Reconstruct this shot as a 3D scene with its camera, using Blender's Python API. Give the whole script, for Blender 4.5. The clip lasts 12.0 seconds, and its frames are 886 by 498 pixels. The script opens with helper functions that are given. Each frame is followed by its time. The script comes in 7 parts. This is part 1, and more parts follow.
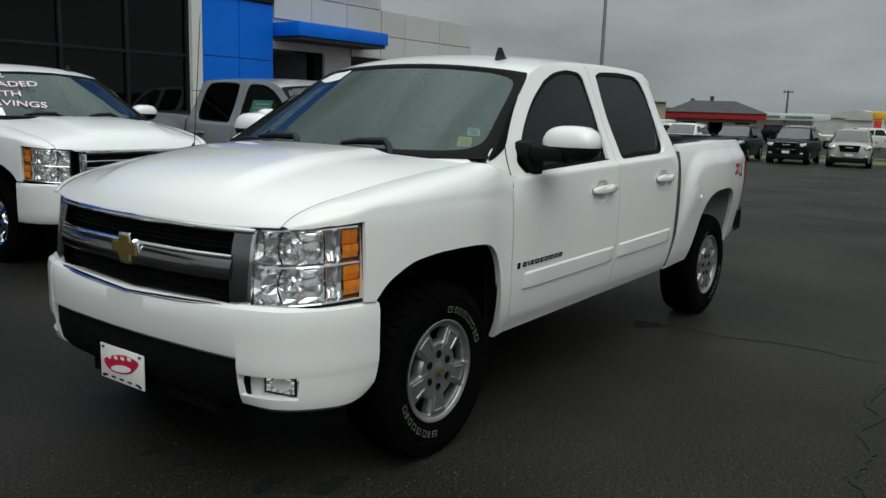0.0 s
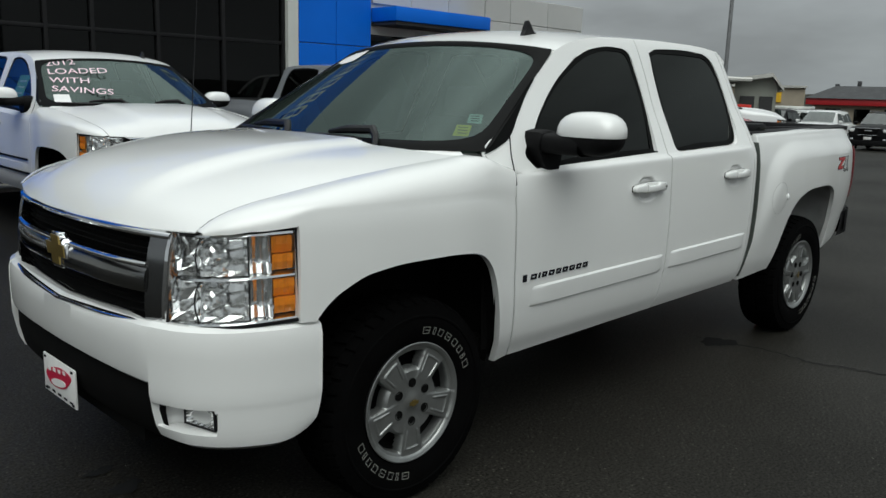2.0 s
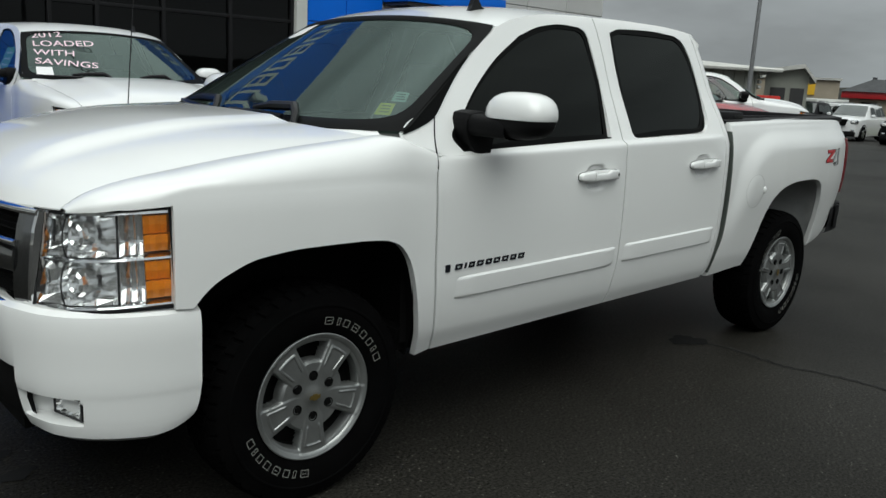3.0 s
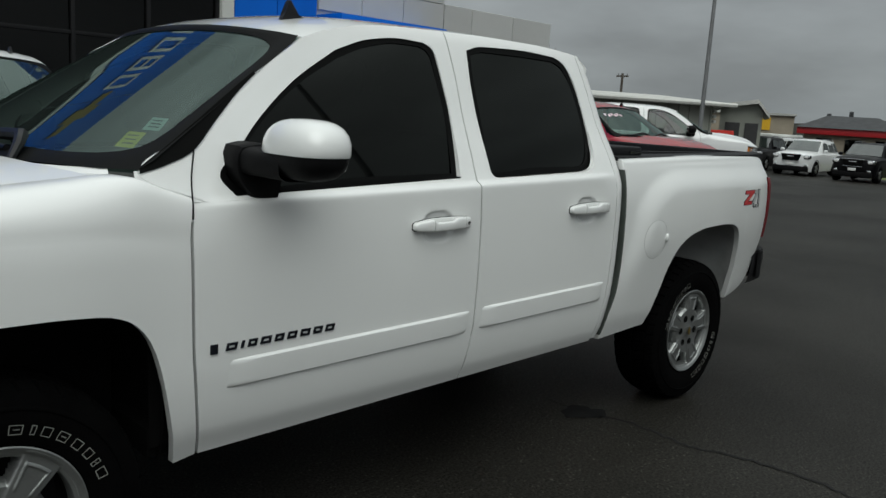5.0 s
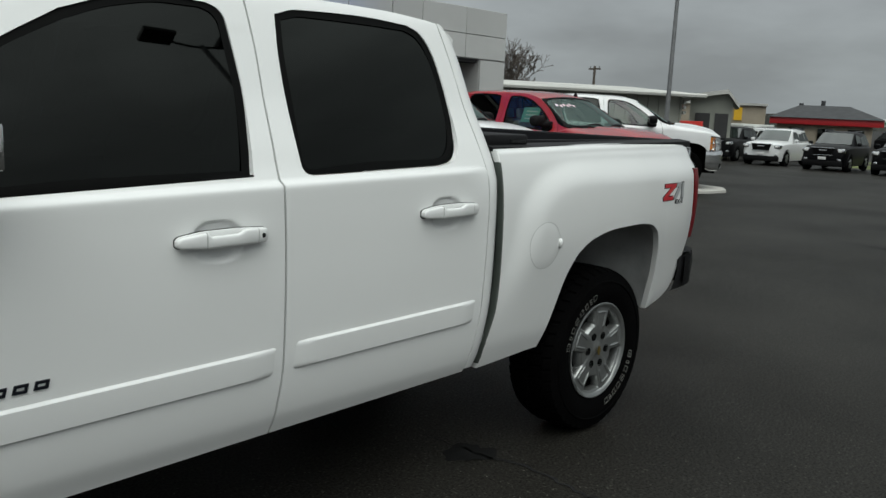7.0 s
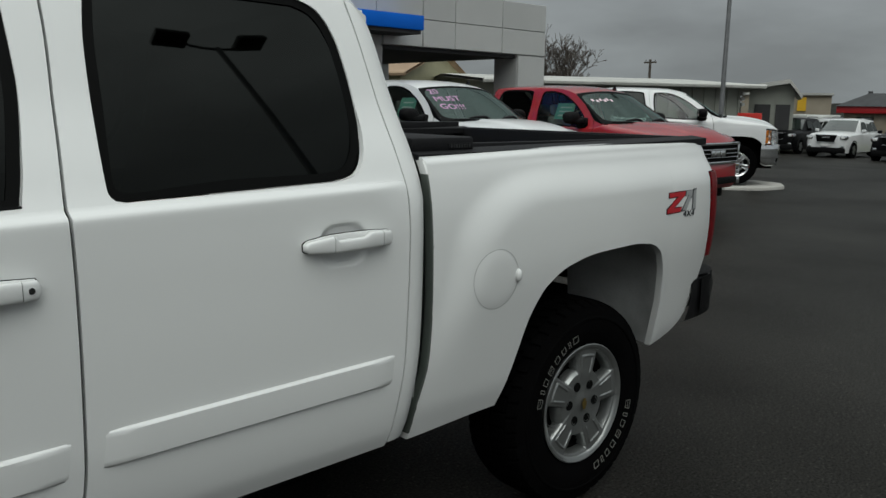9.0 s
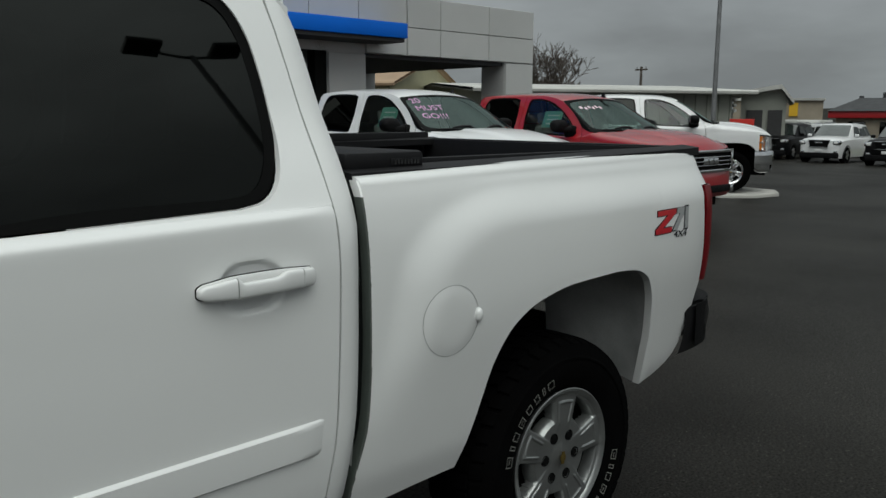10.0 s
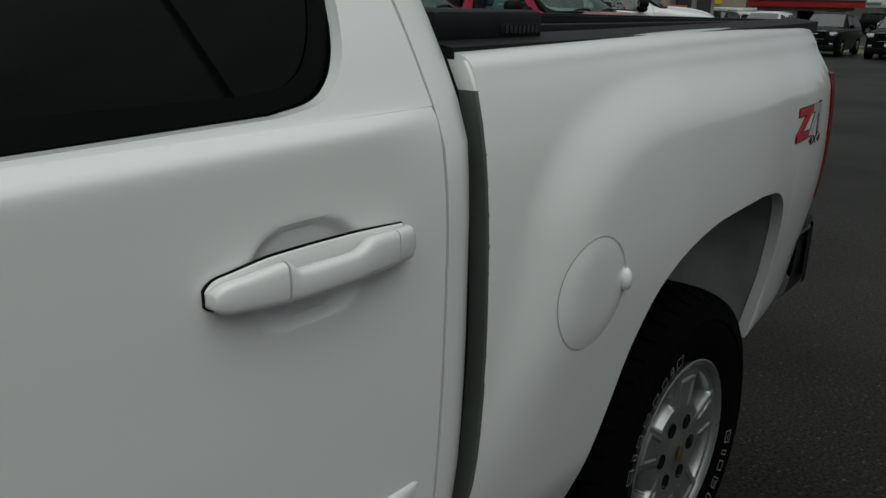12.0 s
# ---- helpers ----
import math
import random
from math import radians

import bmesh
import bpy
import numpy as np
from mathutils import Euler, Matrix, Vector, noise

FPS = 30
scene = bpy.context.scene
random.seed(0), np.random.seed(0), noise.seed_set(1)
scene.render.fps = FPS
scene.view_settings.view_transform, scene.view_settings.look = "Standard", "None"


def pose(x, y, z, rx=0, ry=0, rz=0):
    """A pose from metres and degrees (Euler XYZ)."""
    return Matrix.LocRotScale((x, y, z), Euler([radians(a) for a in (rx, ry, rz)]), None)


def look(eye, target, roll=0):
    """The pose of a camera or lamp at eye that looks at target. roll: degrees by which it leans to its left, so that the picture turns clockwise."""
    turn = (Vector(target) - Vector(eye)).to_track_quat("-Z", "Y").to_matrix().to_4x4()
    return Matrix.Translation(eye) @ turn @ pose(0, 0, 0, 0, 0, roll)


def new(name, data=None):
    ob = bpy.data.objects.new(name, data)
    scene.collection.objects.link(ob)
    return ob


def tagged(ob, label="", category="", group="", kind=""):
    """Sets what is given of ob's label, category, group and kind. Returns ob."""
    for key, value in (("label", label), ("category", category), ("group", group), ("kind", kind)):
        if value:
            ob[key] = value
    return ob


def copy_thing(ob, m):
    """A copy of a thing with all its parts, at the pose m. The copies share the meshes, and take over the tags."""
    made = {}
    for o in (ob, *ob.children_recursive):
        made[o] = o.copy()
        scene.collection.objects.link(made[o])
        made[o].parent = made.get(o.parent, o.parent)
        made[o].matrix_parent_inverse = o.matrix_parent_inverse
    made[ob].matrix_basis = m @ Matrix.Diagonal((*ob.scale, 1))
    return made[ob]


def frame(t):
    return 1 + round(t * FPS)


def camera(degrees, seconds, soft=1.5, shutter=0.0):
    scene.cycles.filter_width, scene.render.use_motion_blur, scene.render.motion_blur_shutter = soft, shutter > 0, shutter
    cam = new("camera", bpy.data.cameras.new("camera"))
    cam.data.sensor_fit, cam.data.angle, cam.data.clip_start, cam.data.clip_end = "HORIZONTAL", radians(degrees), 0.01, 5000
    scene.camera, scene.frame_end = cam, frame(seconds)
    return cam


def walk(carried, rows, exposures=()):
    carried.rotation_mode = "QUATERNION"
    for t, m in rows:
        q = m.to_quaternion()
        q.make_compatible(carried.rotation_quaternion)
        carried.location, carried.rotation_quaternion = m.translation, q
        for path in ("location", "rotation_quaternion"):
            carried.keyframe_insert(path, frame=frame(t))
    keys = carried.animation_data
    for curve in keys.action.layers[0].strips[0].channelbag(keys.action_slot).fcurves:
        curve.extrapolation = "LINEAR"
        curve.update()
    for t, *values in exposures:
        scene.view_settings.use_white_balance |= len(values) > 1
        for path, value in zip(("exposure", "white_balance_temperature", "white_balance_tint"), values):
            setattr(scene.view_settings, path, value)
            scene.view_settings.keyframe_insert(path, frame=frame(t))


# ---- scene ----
cam = camera(57.0, 12.0)
PATH = [
    (0, (-2.843, -3.005, 1.561), (-1.249, -1.846, 1.223), 1.8),
    (0.2, (-2.806, -3.038, 1.559), (-1.258, -1.823, 1.202), 2.0),
    (0.3, (-2.788, -3.054, 1.559), (-1.261, -1.815, 1.194), 2.2),
    (0.5, (-2.738, -3.082, 1.556), (-1.245, -1.802, 1.194), 2.4),
    (0.7, (-2.661, -3.104, 1.551), (-1.255, -1.736, 1.163), 2.7),
    (0.8, (-2.616, -3.112, 1.548), (-1.263, -1.698, 1.137), 2.8),
    (1, (-2.52, -3.122, 1.544), (-1.214, -1.676, 1.092), 3.1),
    (1.2, (-2.415, -3.117, 1.543), (-1.097, -1.688, 1.074), 3.4),
    (1.3, (-2.359, -3.111, 1.544), (-1.027, -1.687, 1.101), 3.5),
    (1.5, (-2.25, -3.099, 1.546), (-0.861, -1.725, 1.118), 3.5),
    (1.7, (-2.148, -3.083, 1.551), (-0.733, -1.722, 1.169), 2.7),
    (1.8, (-2.098, -3.075, 1.554), (-0.68, -1.719, 1.168), 2.2),
    (2, (-2.002, -3.074, 1.558), (-0.609, -1.688, 1.182), 1.6),
    (2.2, (-1.912, -3.107, 1.56), (-0.566, -1.675, 1.189), 2.0),
    (2.3, (-1.869, -3.131, 1.56), (-0.551, -1.677, 1.173), 2.4),
    (2.5, (-1.781, -3.174, 1.559), (-0.518, -1.671, 1.176), 3.0),
    (2.7, (-1.69, -3.203, 1.553), (-0.421, -1.71, 1.153), 3.1),
    (2.8, (-1.644, -3.215, 1.549), (-0.328, -1.765, 1.144), 3.0),
    (3, (-1.551, -3.23, 1.543), (-0.211, -1.804, 1.129), 2.9),
    (3.2, (-1.449, -3.203, 1.546), (-0.086, -1.776, 1.217), 2.7),
    (4.8, (-0.688, -3.127, 1.549), (0.655, -1.697, 1.161), 3.3),
    (5, (-0.596, -3.083, 1.548), (0.809, -1.7, 1.213), 3.5),
    (5.2, (-0.522, -3.033, 1.556), (0.944, -1.702, 1.277), 3.5),
    (5.3, (-0.486, -3.009, 1.56), (1.005, -1.697, 1.317), 3.5),
    (5.5, (-0.414, -2.97, 1.566), (1.075, -1.679, 1.228), 3.3),
    (5.7, (-0.342, -2.95, 1.565), (1.12, -1.629, 1.224), 2.7),
    (5.8, (-0.305, -2.946, 1.563), (1.134, -1.603, 1.213), 2.3),
    (6, (-0.225, -2.951, 1.558), (1.205, -1.595, 1.216), 1.8),
    (6.2, (-0.131, -2.986, 1.554), (1.281, -1.607, 1.227), 1.8),
    (6.3, (-0.08, -3.009, 1.551), (1.32, -1.619, 1.228), 1.9),
    (6.5, (0.026, -3.039, 1.545), (1.435, -1.668, 1.18), 2.1),
    (6.7, (0.138, -3.026, 1.534), (1.566, -1.672, 1.178), 2.2),
    (6.8, (0.196, -3.011, 1.528), (1.628, -1.667, 1.149), 2.3),
    (7, (0.311, -2.977, 1.52), (1.748, -1.628, 1.179), 2.5),
    (7.2, (0.418, -2.936, 1.531), (1.844, -1.574, 1.198), 3.0),
    (8.8, (1.111, -2.825, 1.516), (2.384, -1.326, 1.154), 2.6),
    (9, (1.176, -2.769, 1.522), (2.51, -1.319, 1.176), 0.9),
    (9.2, (1.238, -2.71, 1.523), (2.559, -1.255, 1.151), 1.3),
    (9.3, (1.269, -2.681, 1.523), (2.603, -1.244, 1.125), 1.7),
    (9.5, (1.34, -2.628, 1.523), (2.703, -1.212, 1.15), 2.1),
    (9.7, (1.433, -2.592, 1.523), (2.822, -1.206, 1.138), 1.5),
    (9.8, (1.483, -2.577, 1.522), (2.827, -1.158, 1.098), 1.1),
    (9.9, (1.532, -2.561, 1.521), (2.813, -1.077, 1.127), 0.6),
    (10, (1.573, -2.54, 1.519), (2.919, -1.096, 1.196), 0.2),
    (10.2, (1.641, -2.488, 1.51), (3.029, -1.085, 1.186), -0.4),
    (10.3, (1.669, -2.457, 1.504), (3.081, -1.081, 1.173), -0.7),
    (10.5, (1.709, -2.385, 1.494), (3.122, -1.041, 1.052), -1.2),
    (10.7, (1.716, -2.292, 1.489), (3.181, -1.019, 1.004), -1.6),
    (10.8, (1.712, -2.239, 1.488), (3.227, -1.05, 0.947), -1.7),
    (11, (1.716, -2.131, 1.483), (3.363, -1.092, 1.028), -1.6),
    (11.2, (1.753, -2.018, 1.473), (3.374, -0.97, 0.952), -0.6),
    (11.3, (1.777, -1.96, 1.468), (3.38, -0.885, 0.942), 0.1),
    (11.5, (1.824, -1.853, 1.457), (3.33, -0.636, 0.956), 1.1),
    (11.7, (1.862, -1.764, 1.448), (3.281, -0.445, 0.954), 1.3),
    (11.8, (1.879, -1.724, 1.444), (3.28, -0.391, 0.934), 1.2),
    (12, (1.915, -1.643, 1.436), (3.359, -0.388, 0.854), 1.0),
]
walk(cam, [(t, look(eye, target, roll)) for t, eye, target, roll in PATH],
     exposures=[(0, 0.10), (0.5, 0.22), (1.0, 0.12), (1.5, 0.03), (2.0, 0.12), (2.5, 0.04), (3.0, 0.20), (5.0, -0.06), (6.0, -0.02), (7.0, 0.13), (7.8, 0.0), (9.0, -0.2), (9.5, -0.20), (10.0, -0.20), (10.5, -0.29), (11.0, -0.28), (11.5, -0.29), (12.0, -0.64)])

# ---- light: an even overcast sky, brightest overhead, with a very soft sun behind the cloud ----
world = bpy.data.worlds.new("overcast_sky")
scene.world = world
world.use_nodes = True
wn, wl = world.node_tree.nodes, world.node_tree.links
wn.clear()
w_out = wn.new("ShaderNodeOutputWorld")
w_bg = wn.new("ShaderNodeBackground")
w_sky = wn.new("ShaderNodeTexSky")
w_sky.sky_type = "NISHITA"
w_sky.sun_disc = False
SUN_EL, SUN_AZ = 56.0, 218.0      # degrees; azimuth clockwise from +y
w_sky.sun_elevation, w_sky.sun_rotation = radians(SUN_EL), radians(SUN_AZ)
w_sky.air_density, w_sky.dust_density, w_sky.ozone_density = 1.0, 4.0, 1.0
w_hsv = wn.new("ShaderNodeHueSaturation")
w_hsv.inputs["Saturation"].default_value = 0.25
w_hsv.inputs["Value"].default_value = 1.0
w_tc = wn.new("ShaderNodeTexCoord")
w_sep = wn.new("ShaderNodeSeparateXYZ")
w_ramp = wn.new("ShaderNodeValToRGB")     # cloud layer: dull near the horizon, bright overhead
w_ramp.color_ramp.elements[0].position = 0.0
w_ramp.color_ramp.elements[0].color = (1.86, 2.07, 2.12, 1)
w_ramp.color_ramp.elements[1].position = 1.0
w_ramp.color_ramp.elements[1].color = (8.4, 9.0, 8.9, 1)
e = w_ramp.color_ramp.elements.new(0.22)
e.color = (1.76, 1.95, 2.02, 1)
e = w_ramp.color_ramp.elements.new(0.58)
e.color = (2.6, 2.86, 2.86, 1)
e = w_ramp.color_ramp.elements.new(0.78)
e.color = (6.4, 6.9, 6.85, 1)
e = w_ramp.color_ramp.elements.new(0.38)
e.color = (1.85, 2.05, 2.08, 1)
w_noise = wn.new("ShaderNodeTexNoise")
w_noise.inputs["Scale"].default_value = 3.0
w_noise.inputs["Detail"].default_value = 5.0
w_map = wn.new("ShaderNodeMapping")
w_map.inputs["Scale"].default_value = (1, 1, 3.2)
w_nr = wn.new("ShaderNodeMapRange")
w_nr.inputs["From Min"].default_value, w_nr.inputs["From Max"].default_value = 0.36, 0.68
w_nr.inputs["To Min"].default_value, w_nr.inputs["To Max"].default_value = 0.76, 1.26
w_mul = wn.new("ShaderNodeMix")
w_mul.data_type, w_mul.blend_type = "RGBA", "MULTIPLY"
w_mul.inputs["Factor"].default_value = 1.0
w_mix = wn.new("ShaderNodeMix")
w_mix.data_type = "RGBA"
w_mix.inputs["Factor"].default_value = 0.88
wl.new(w_tc.outputs["Generated"], w_sep.inputs[0])
wl.new(w_sep.outputs["Z"], w_ramp.inputs[0])
wl.new(w_tc.outputs["Generated"], w_map.inputs[0])
wl.new(w_map.outputs[0], w_noise.inputs["Vector"])
wl.new(w_noise.outputs["Fac"], w_nr.inputs["Value"])
wl.new(w_ramp.outputs[0], w_mul.inputs["A"])
wl.new(w_nr.outputs[0], w_mul.inputs["B"])
wl.new(w_sky.outputs[0], w_hsv.inputs["Color"])
wl.new(w_hsv.outputs[0], w_mix.inputs["A"])
wl.new(w_mul.outputs["Result"], w_mix.inputs["B"])
wl.new(w_mix.outputs["Result"], w_bg.inputs["Color"])
w_bg.inputs["Strength"].default_value = 0.148
wl.new(w_bg.outputs[0], w_out.inputs[0])

sun_data = bpy.data.lights.new("sun", "SUN")
sun_data.energy, sun_data.angle, sun_data.color = 1.35, radians(60), (0.95, 1.0, 0.95)
sun = new("sun", sun_data)
_az, _el = radians(SUN_AZ), radians(SUN_EL)
sun.matrix_world = look((60 * math.sin(_az) * math.cos(_el), 60 * math.cos(_az) * math.cos(_el), 60 * math.sin(_el)), (0, 0, 0))

# ---- materials ----
MATS = {}


def mat(name, color, rough=0.5, metal=0.0, var=0.0, scale=6.0, bump=0.0, bscale=60.0, coat=0.0, spec=0.5, fine=0.0, fscale=180.0, rvar=0.0, alpha=1.0, island=0.0):
    """A surface with variation at two scales, bump, and uneven gloss."""
    if name in MATS:
        return MATS[name]
    m = bpy.data.materials.new(name)
    m.use_nodes = True
    n, l = m.node_tree.nodes, m.node_tree.links
    b = n["Principled BSDF"]
    b.inputs["Base Color"].default_value = (*color, 1)
    b.inputs["Roughness"].default_value = rough
    b.inputs["Metallic"].default_value = metal
    b.inputs["Specular IOR Level"].default_value = spec
    b.inputs["Coat Weight"].default_value = coat
    b.inputs["Coat Roughness"].default_value = 0.03
    tc = n.new("ShaderNodeTexCoord")
    if var or fine or rvar or island:
        last = None
        for amount, sc, det in ((var, scale, 4.0), (fine, fscale, 3.0)):
            if not amount:
                continue
            t = n.new("ShaderNodeTexNoise")
            t.inputs["Scale"].default_value, t.inputs["Detail"].default_value = sc, det
            l.new(tc.outputs["Object"], t.inputs["Vector"])
            r = n.new("ShaderNodeMapRange")
            r.inputs["From Min"].default_value, r.inputs["From Max"].default_value = 0.28, 0.72
            r.inputs["To Min"].default_value, r.inputs["To Max"].default_value = 1 - amount, 1 + amount
            l.new(t.outputs["Fac"], r.inputs["Value"])
            mx = n.new("ShaderNodeMix")
            mx.data_type, mx.blend_type = "RGBA", "MULTIPLY"
            mx.inputs["Factor"].default_value = 1.0
            if last is None:
                mx.inputs["A"].default_value = (*color, 1)
            else:
                l.new(last, mx.inputs["A"])
            l.new(r.outputs[0], mx.inputs["B"])
            last = mx.outputs["Result"]
            if rvar and amount == var:
                rr = n.new("ShaderNodeMapRange")
                rr.inputs["To Min"].default_value, rr.inputs["To Max"].default_value = rough - rvar, rough + rvar
                l.new(t.outputs["Fac"], rr.inputs["Value"])
                l.new(rr.outputs[0], b.inputs["Roughness"])
        if island:
            g = n.new("ShaderNodeObjectInfo")
            r = n.new("ShaderNodeMapRange")
            r.inputs["To Min"].default_value, r.inputs["To Max"].default_value = 1 - island, 1 + island
            l.new(g.outputs["Random"], r.inputs["Value"])
            mx = n.new("ShaderNodeMix")
            mx.data_type, mx.blend_type = "RGBA", "MULTIPLY"
            mx.inputs["Factor"].default_value = 1.0
            if last is None:
                mx.inputs["A"].default_value = (*color, 1)
            else:
                l.new(last, mx.inputs["A"])
            l.new(r.outputs[0], mx.inputs["B"])
            last = mx.outputs["Result"]
        if last is not None:
            l.new(last, b.inputs["Base Color"])
    if bump:
        t = n.new("ShaderNodeTexNoise")
        t.inputs["Scale"].default_value, t.inputs["Detail"].default_value = bscale, 4.0
        l.new(tc.outputs["Object"], t.inputs["Vector"])
        bp = n.new("ShaderNodeBump")
        bp.inputs["Strength"].default_value, bp.inputs["Distance"].default_value = bump, 0.01
        l.new(t.outputs["Fac"], bp.inputs["Height"])
        l.new(bp.outputs[0], b.inputs["Normal"])
    MATS[name] = m
    return m


def glass_mat(name, tint, clear, rough=0.02, haze=0.12, ior=1.52, gloss=1.0):
    """A pane: part clear, part glossy, weighed by the reflectance of glass."""
    m = bpy.data.materials.new(name)
    m.use_nodes = True
    n, l = m.node_tree.nodes, m.node_tree.links
    n.clear()
    out = n.new("ShaderNodeOutputMaterial")
    tr = n.new("ShaderNodeBsdfTransparent")
    tr.inputs[0].default_value = (*clear, 1)
    body = n.new("ShaderNodeBsdfDiffuse")
    body.inputs[0].default_value = (*tint, 1)
    gl = n.new("ShaderNodeBsdfGlossy")
    gl.inputs["Roughness"].default_value = rough
    gl.inputs["Color"].default_value = (*gloss, 1) if isinstance(gloss, tuple) else (gloss, gloss, gloss, 1)
    fr = n.new("ShaderNodeFresnel")
    fr.inputs[0].default_value = ior
    a = n.new("ShaderNodeMixShader")
    a.inputs[0].default_value = haze
    bmx = n.new("ShaderNodeMixShader")
    l.new(tr.outputs[0], a.inputs[1])
    l.new(body.outputs[0], a.inputs[2])
    l.new(fr.outputs[0], bmx.inputs[0])
    l.new(a.outputs[0], bmx.inputs[1])
    l.new(gl.outputs[0], bmx.inputs[2])
    l.new(bmx.outputs[0], out.inputs[0])
    MATS[name] = m
    return m


WHITE = mat("white_paint", (0.78, 0.79, 0.78), 0.32, var=0.012, scale=1.3, coat=1.0, bump=0.012, bscale=420)
WHITE2 = mat("white_paint_dusty", (0.74, 0.75, 0.75), 0.38, var=0.03, scale=2.0, coat=0.7)
RED = mat("red_paint", (0.33, 0.012, 0.018), 0.35, var=0.05, scale=2.0, coat=1.0)
GREY = mat("silver_grey_paint", (0.27, 0.285, 0.30), 0.35, metal=0.35, var=0.04, scale=2.0, coat=1.0)
DARK = mat("dark_brown_paint", (0.035, 0.032, 0.032), 0.3, metal=0.2, var=0.05, scale=2.0, coat=1.0)
BLACK = mat("black_paint", (0.004, 0.004, 0.0045), 0.35, spec=0.12, var=0.05, scale=2.0, coat=0.06)
SILVER = mat("champagne_silver_paint", (0.46, 0.44, 0.41), 0.35, metal=0.4, var=0.03, scale=2.0, coat=1.0)
PLASTIC = mat("black_plastic", (0.006, 0.006, 0.0065), 0.6, spec=0.10, var=0.2, scale=8, bump=0.15, bscale=500)
SATIN = mat("satin_black_trim", (0.008, 0.008, 0.009), 0.35, spec=0.3, var=0.1, scale=10)
SEAL = mat("window_rubber", (0.0025, 0.0027, 0.0026), 0.5, spec=0.07, var=0.1, scale=12)
RUBBER = mat("tyre_rubber", (0.0024, 0.0024, 0.0025), 0.85, spec=0.025, var=0.25, scale=14, bump=0.3, bscale=260, rvar=0.1)
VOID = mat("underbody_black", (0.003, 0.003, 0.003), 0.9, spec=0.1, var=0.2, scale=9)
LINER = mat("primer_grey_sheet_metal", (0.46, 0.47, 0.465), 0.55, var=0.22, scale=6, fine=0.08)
CHROME = mat("chrome", (0.86, 0.87, 0.88), 0.07, metal=1.0, var=0.02, scale=20)
DIMCHROME = mat("dimmed_chrome", (0.24, 0.245, 0.25), 0.14, metal=1.0, var=0.06, scale=9)
ALLOY = mat("cast_alloy", (0.31, 0.32, 0.315), 0.36, metal=0.8, var=0.07, scale=20, fine=0.04, bump=0.05, bscale=300, rvar=0.06)
ALLOYDARK = mat("alloy_pocket_shade", (0.006, 0.006, 0.006), 0.7, metal=0.4, var=0.3, scale=30)
AMBER = mat("amber_lens", (0.86, 0.27, 0.004), 0.3, var=0.12, scale=60, coat=0.25)
TAILRED = mat("red_lens", (0.15, 0.003, 0.006), 0.3, var=0.3, scale=40, coat=0.1, spec=0.15)
GOLD = mat("gold_badge", (0.30, 0.215, 0.065), 0.35, metal=0.8, var=0.1, scale=40)
LETTER = mat("tyre_white_rubber", (0.27, 0.27, 0.25), 0.6, var=0.15, scale=60)
PLATEWHITE = mat("plate_white", (0.75, 0.75, 0.74), 0.4, var=0.03, scale=20)
PLATERED = mat("plate_print_red", (0.50, 0.01, 0.05), 0.4, var=0.03, scale=20)
BADGE = mat("badge_dark", (0.02, 0.022, 0.03), 0.25, metal=0.5, var=0.05, scale=30)
DECALGREY = mat("decal_grey", (0.30, 0.31, 0.31), 0.4, var=0.05, scale=30)
BADGERED = mat("badge_red", (0.50, 0.008, 0.016), 0.3, var=0.05, scale=30, coat=0.6)
SEAT = mat("grey_seat_cloth", (0.30, 0.30, 0.29), 0.9, var=0.08, scale=12, fine=0.06, bump=0.2, bscale=300)
DASH = mat("dash_grey_plastic", (0.10, 0.10, 0.10), 0.7, var=0.08, scale=12)
HEADLINER = mat("headliner_cloth", (0.45, 0.45, 0.43), 0.95, var=0.05, scale=8)
STICK_Y = mat("sticker_yellow", (0.72, 0.66, 0.05), 0.55, var=0.06, scale=30)
STICK_C = mat("sticker_pale_green", (0.45, 0.62, 0.58), 0.55, var=0.06, scale=30)
STICK_G = mat("window_form_green", (0.22, 0.50, 0.40), 0.6, var=0.08, scale=20)
CHALK = mat("window_marker_pink", (0.80, 0.62, 0.68), 0.7, var=0.06, scale=30)
CHALKP = mat("window_marker_purple", (0.62, 0.36, 0.58), 0.7, var=0.06, scale=30)
FILLERGAP = mat("fuel_door_seam", (0.36, 0.37, 0.36), 0.6, var=0.3, scale=30)
NEARBLACK = mat("bed_gap_seal", (0.006, 0.007, 0.0065), 0.7, spec=0.1, var=0.15, scale=20)
# white bed wall in the cab gap: its shade is put into this grey
BEDEDGE = mat("bed_front_wall_shade", (0.066, 0.078, 0.069), 0.6, var=0.15, scale=12, fine=0.05)
TONNEAU = mat("tonneau_vinyl", (0.006, 0.006, 0.007), 0.6, spec=0.25, var=0.2, scale=20, bump=0.1, bscale=400)
WINDSHIELD = glass_mat("windshield_glass", (0.30, 0.41, 0.385), (0.25, 0.345, 0.315), haze=0.03, ior=1.68, gloss=(0.74, 0.93, 0.87))
TINT = glass_mat("privacy_glass", (0.002, 0.0025, 0.002), (0.012, 0.014, 0.012), ior=1.36, gloss=(0.86, 0.91, 0.87))
SUVGLASS = glass_mat("suv_windshield_glass", (0.10, 0.13, 0.12), (0.12, 0.15, 0.14), haze=0.25, ior=1.9)
SIDECLEAR = glass_mat("side_glass", (0.05, 0.06, 0.06), (0.72, 0.80, 0.77), haze=0.05)
LENS = glass_mat("clear_lamp_lens", (0.5, 0.5, 0.5), (0.97, 0.98, 0.98), haze=0.02, ior=1.4)
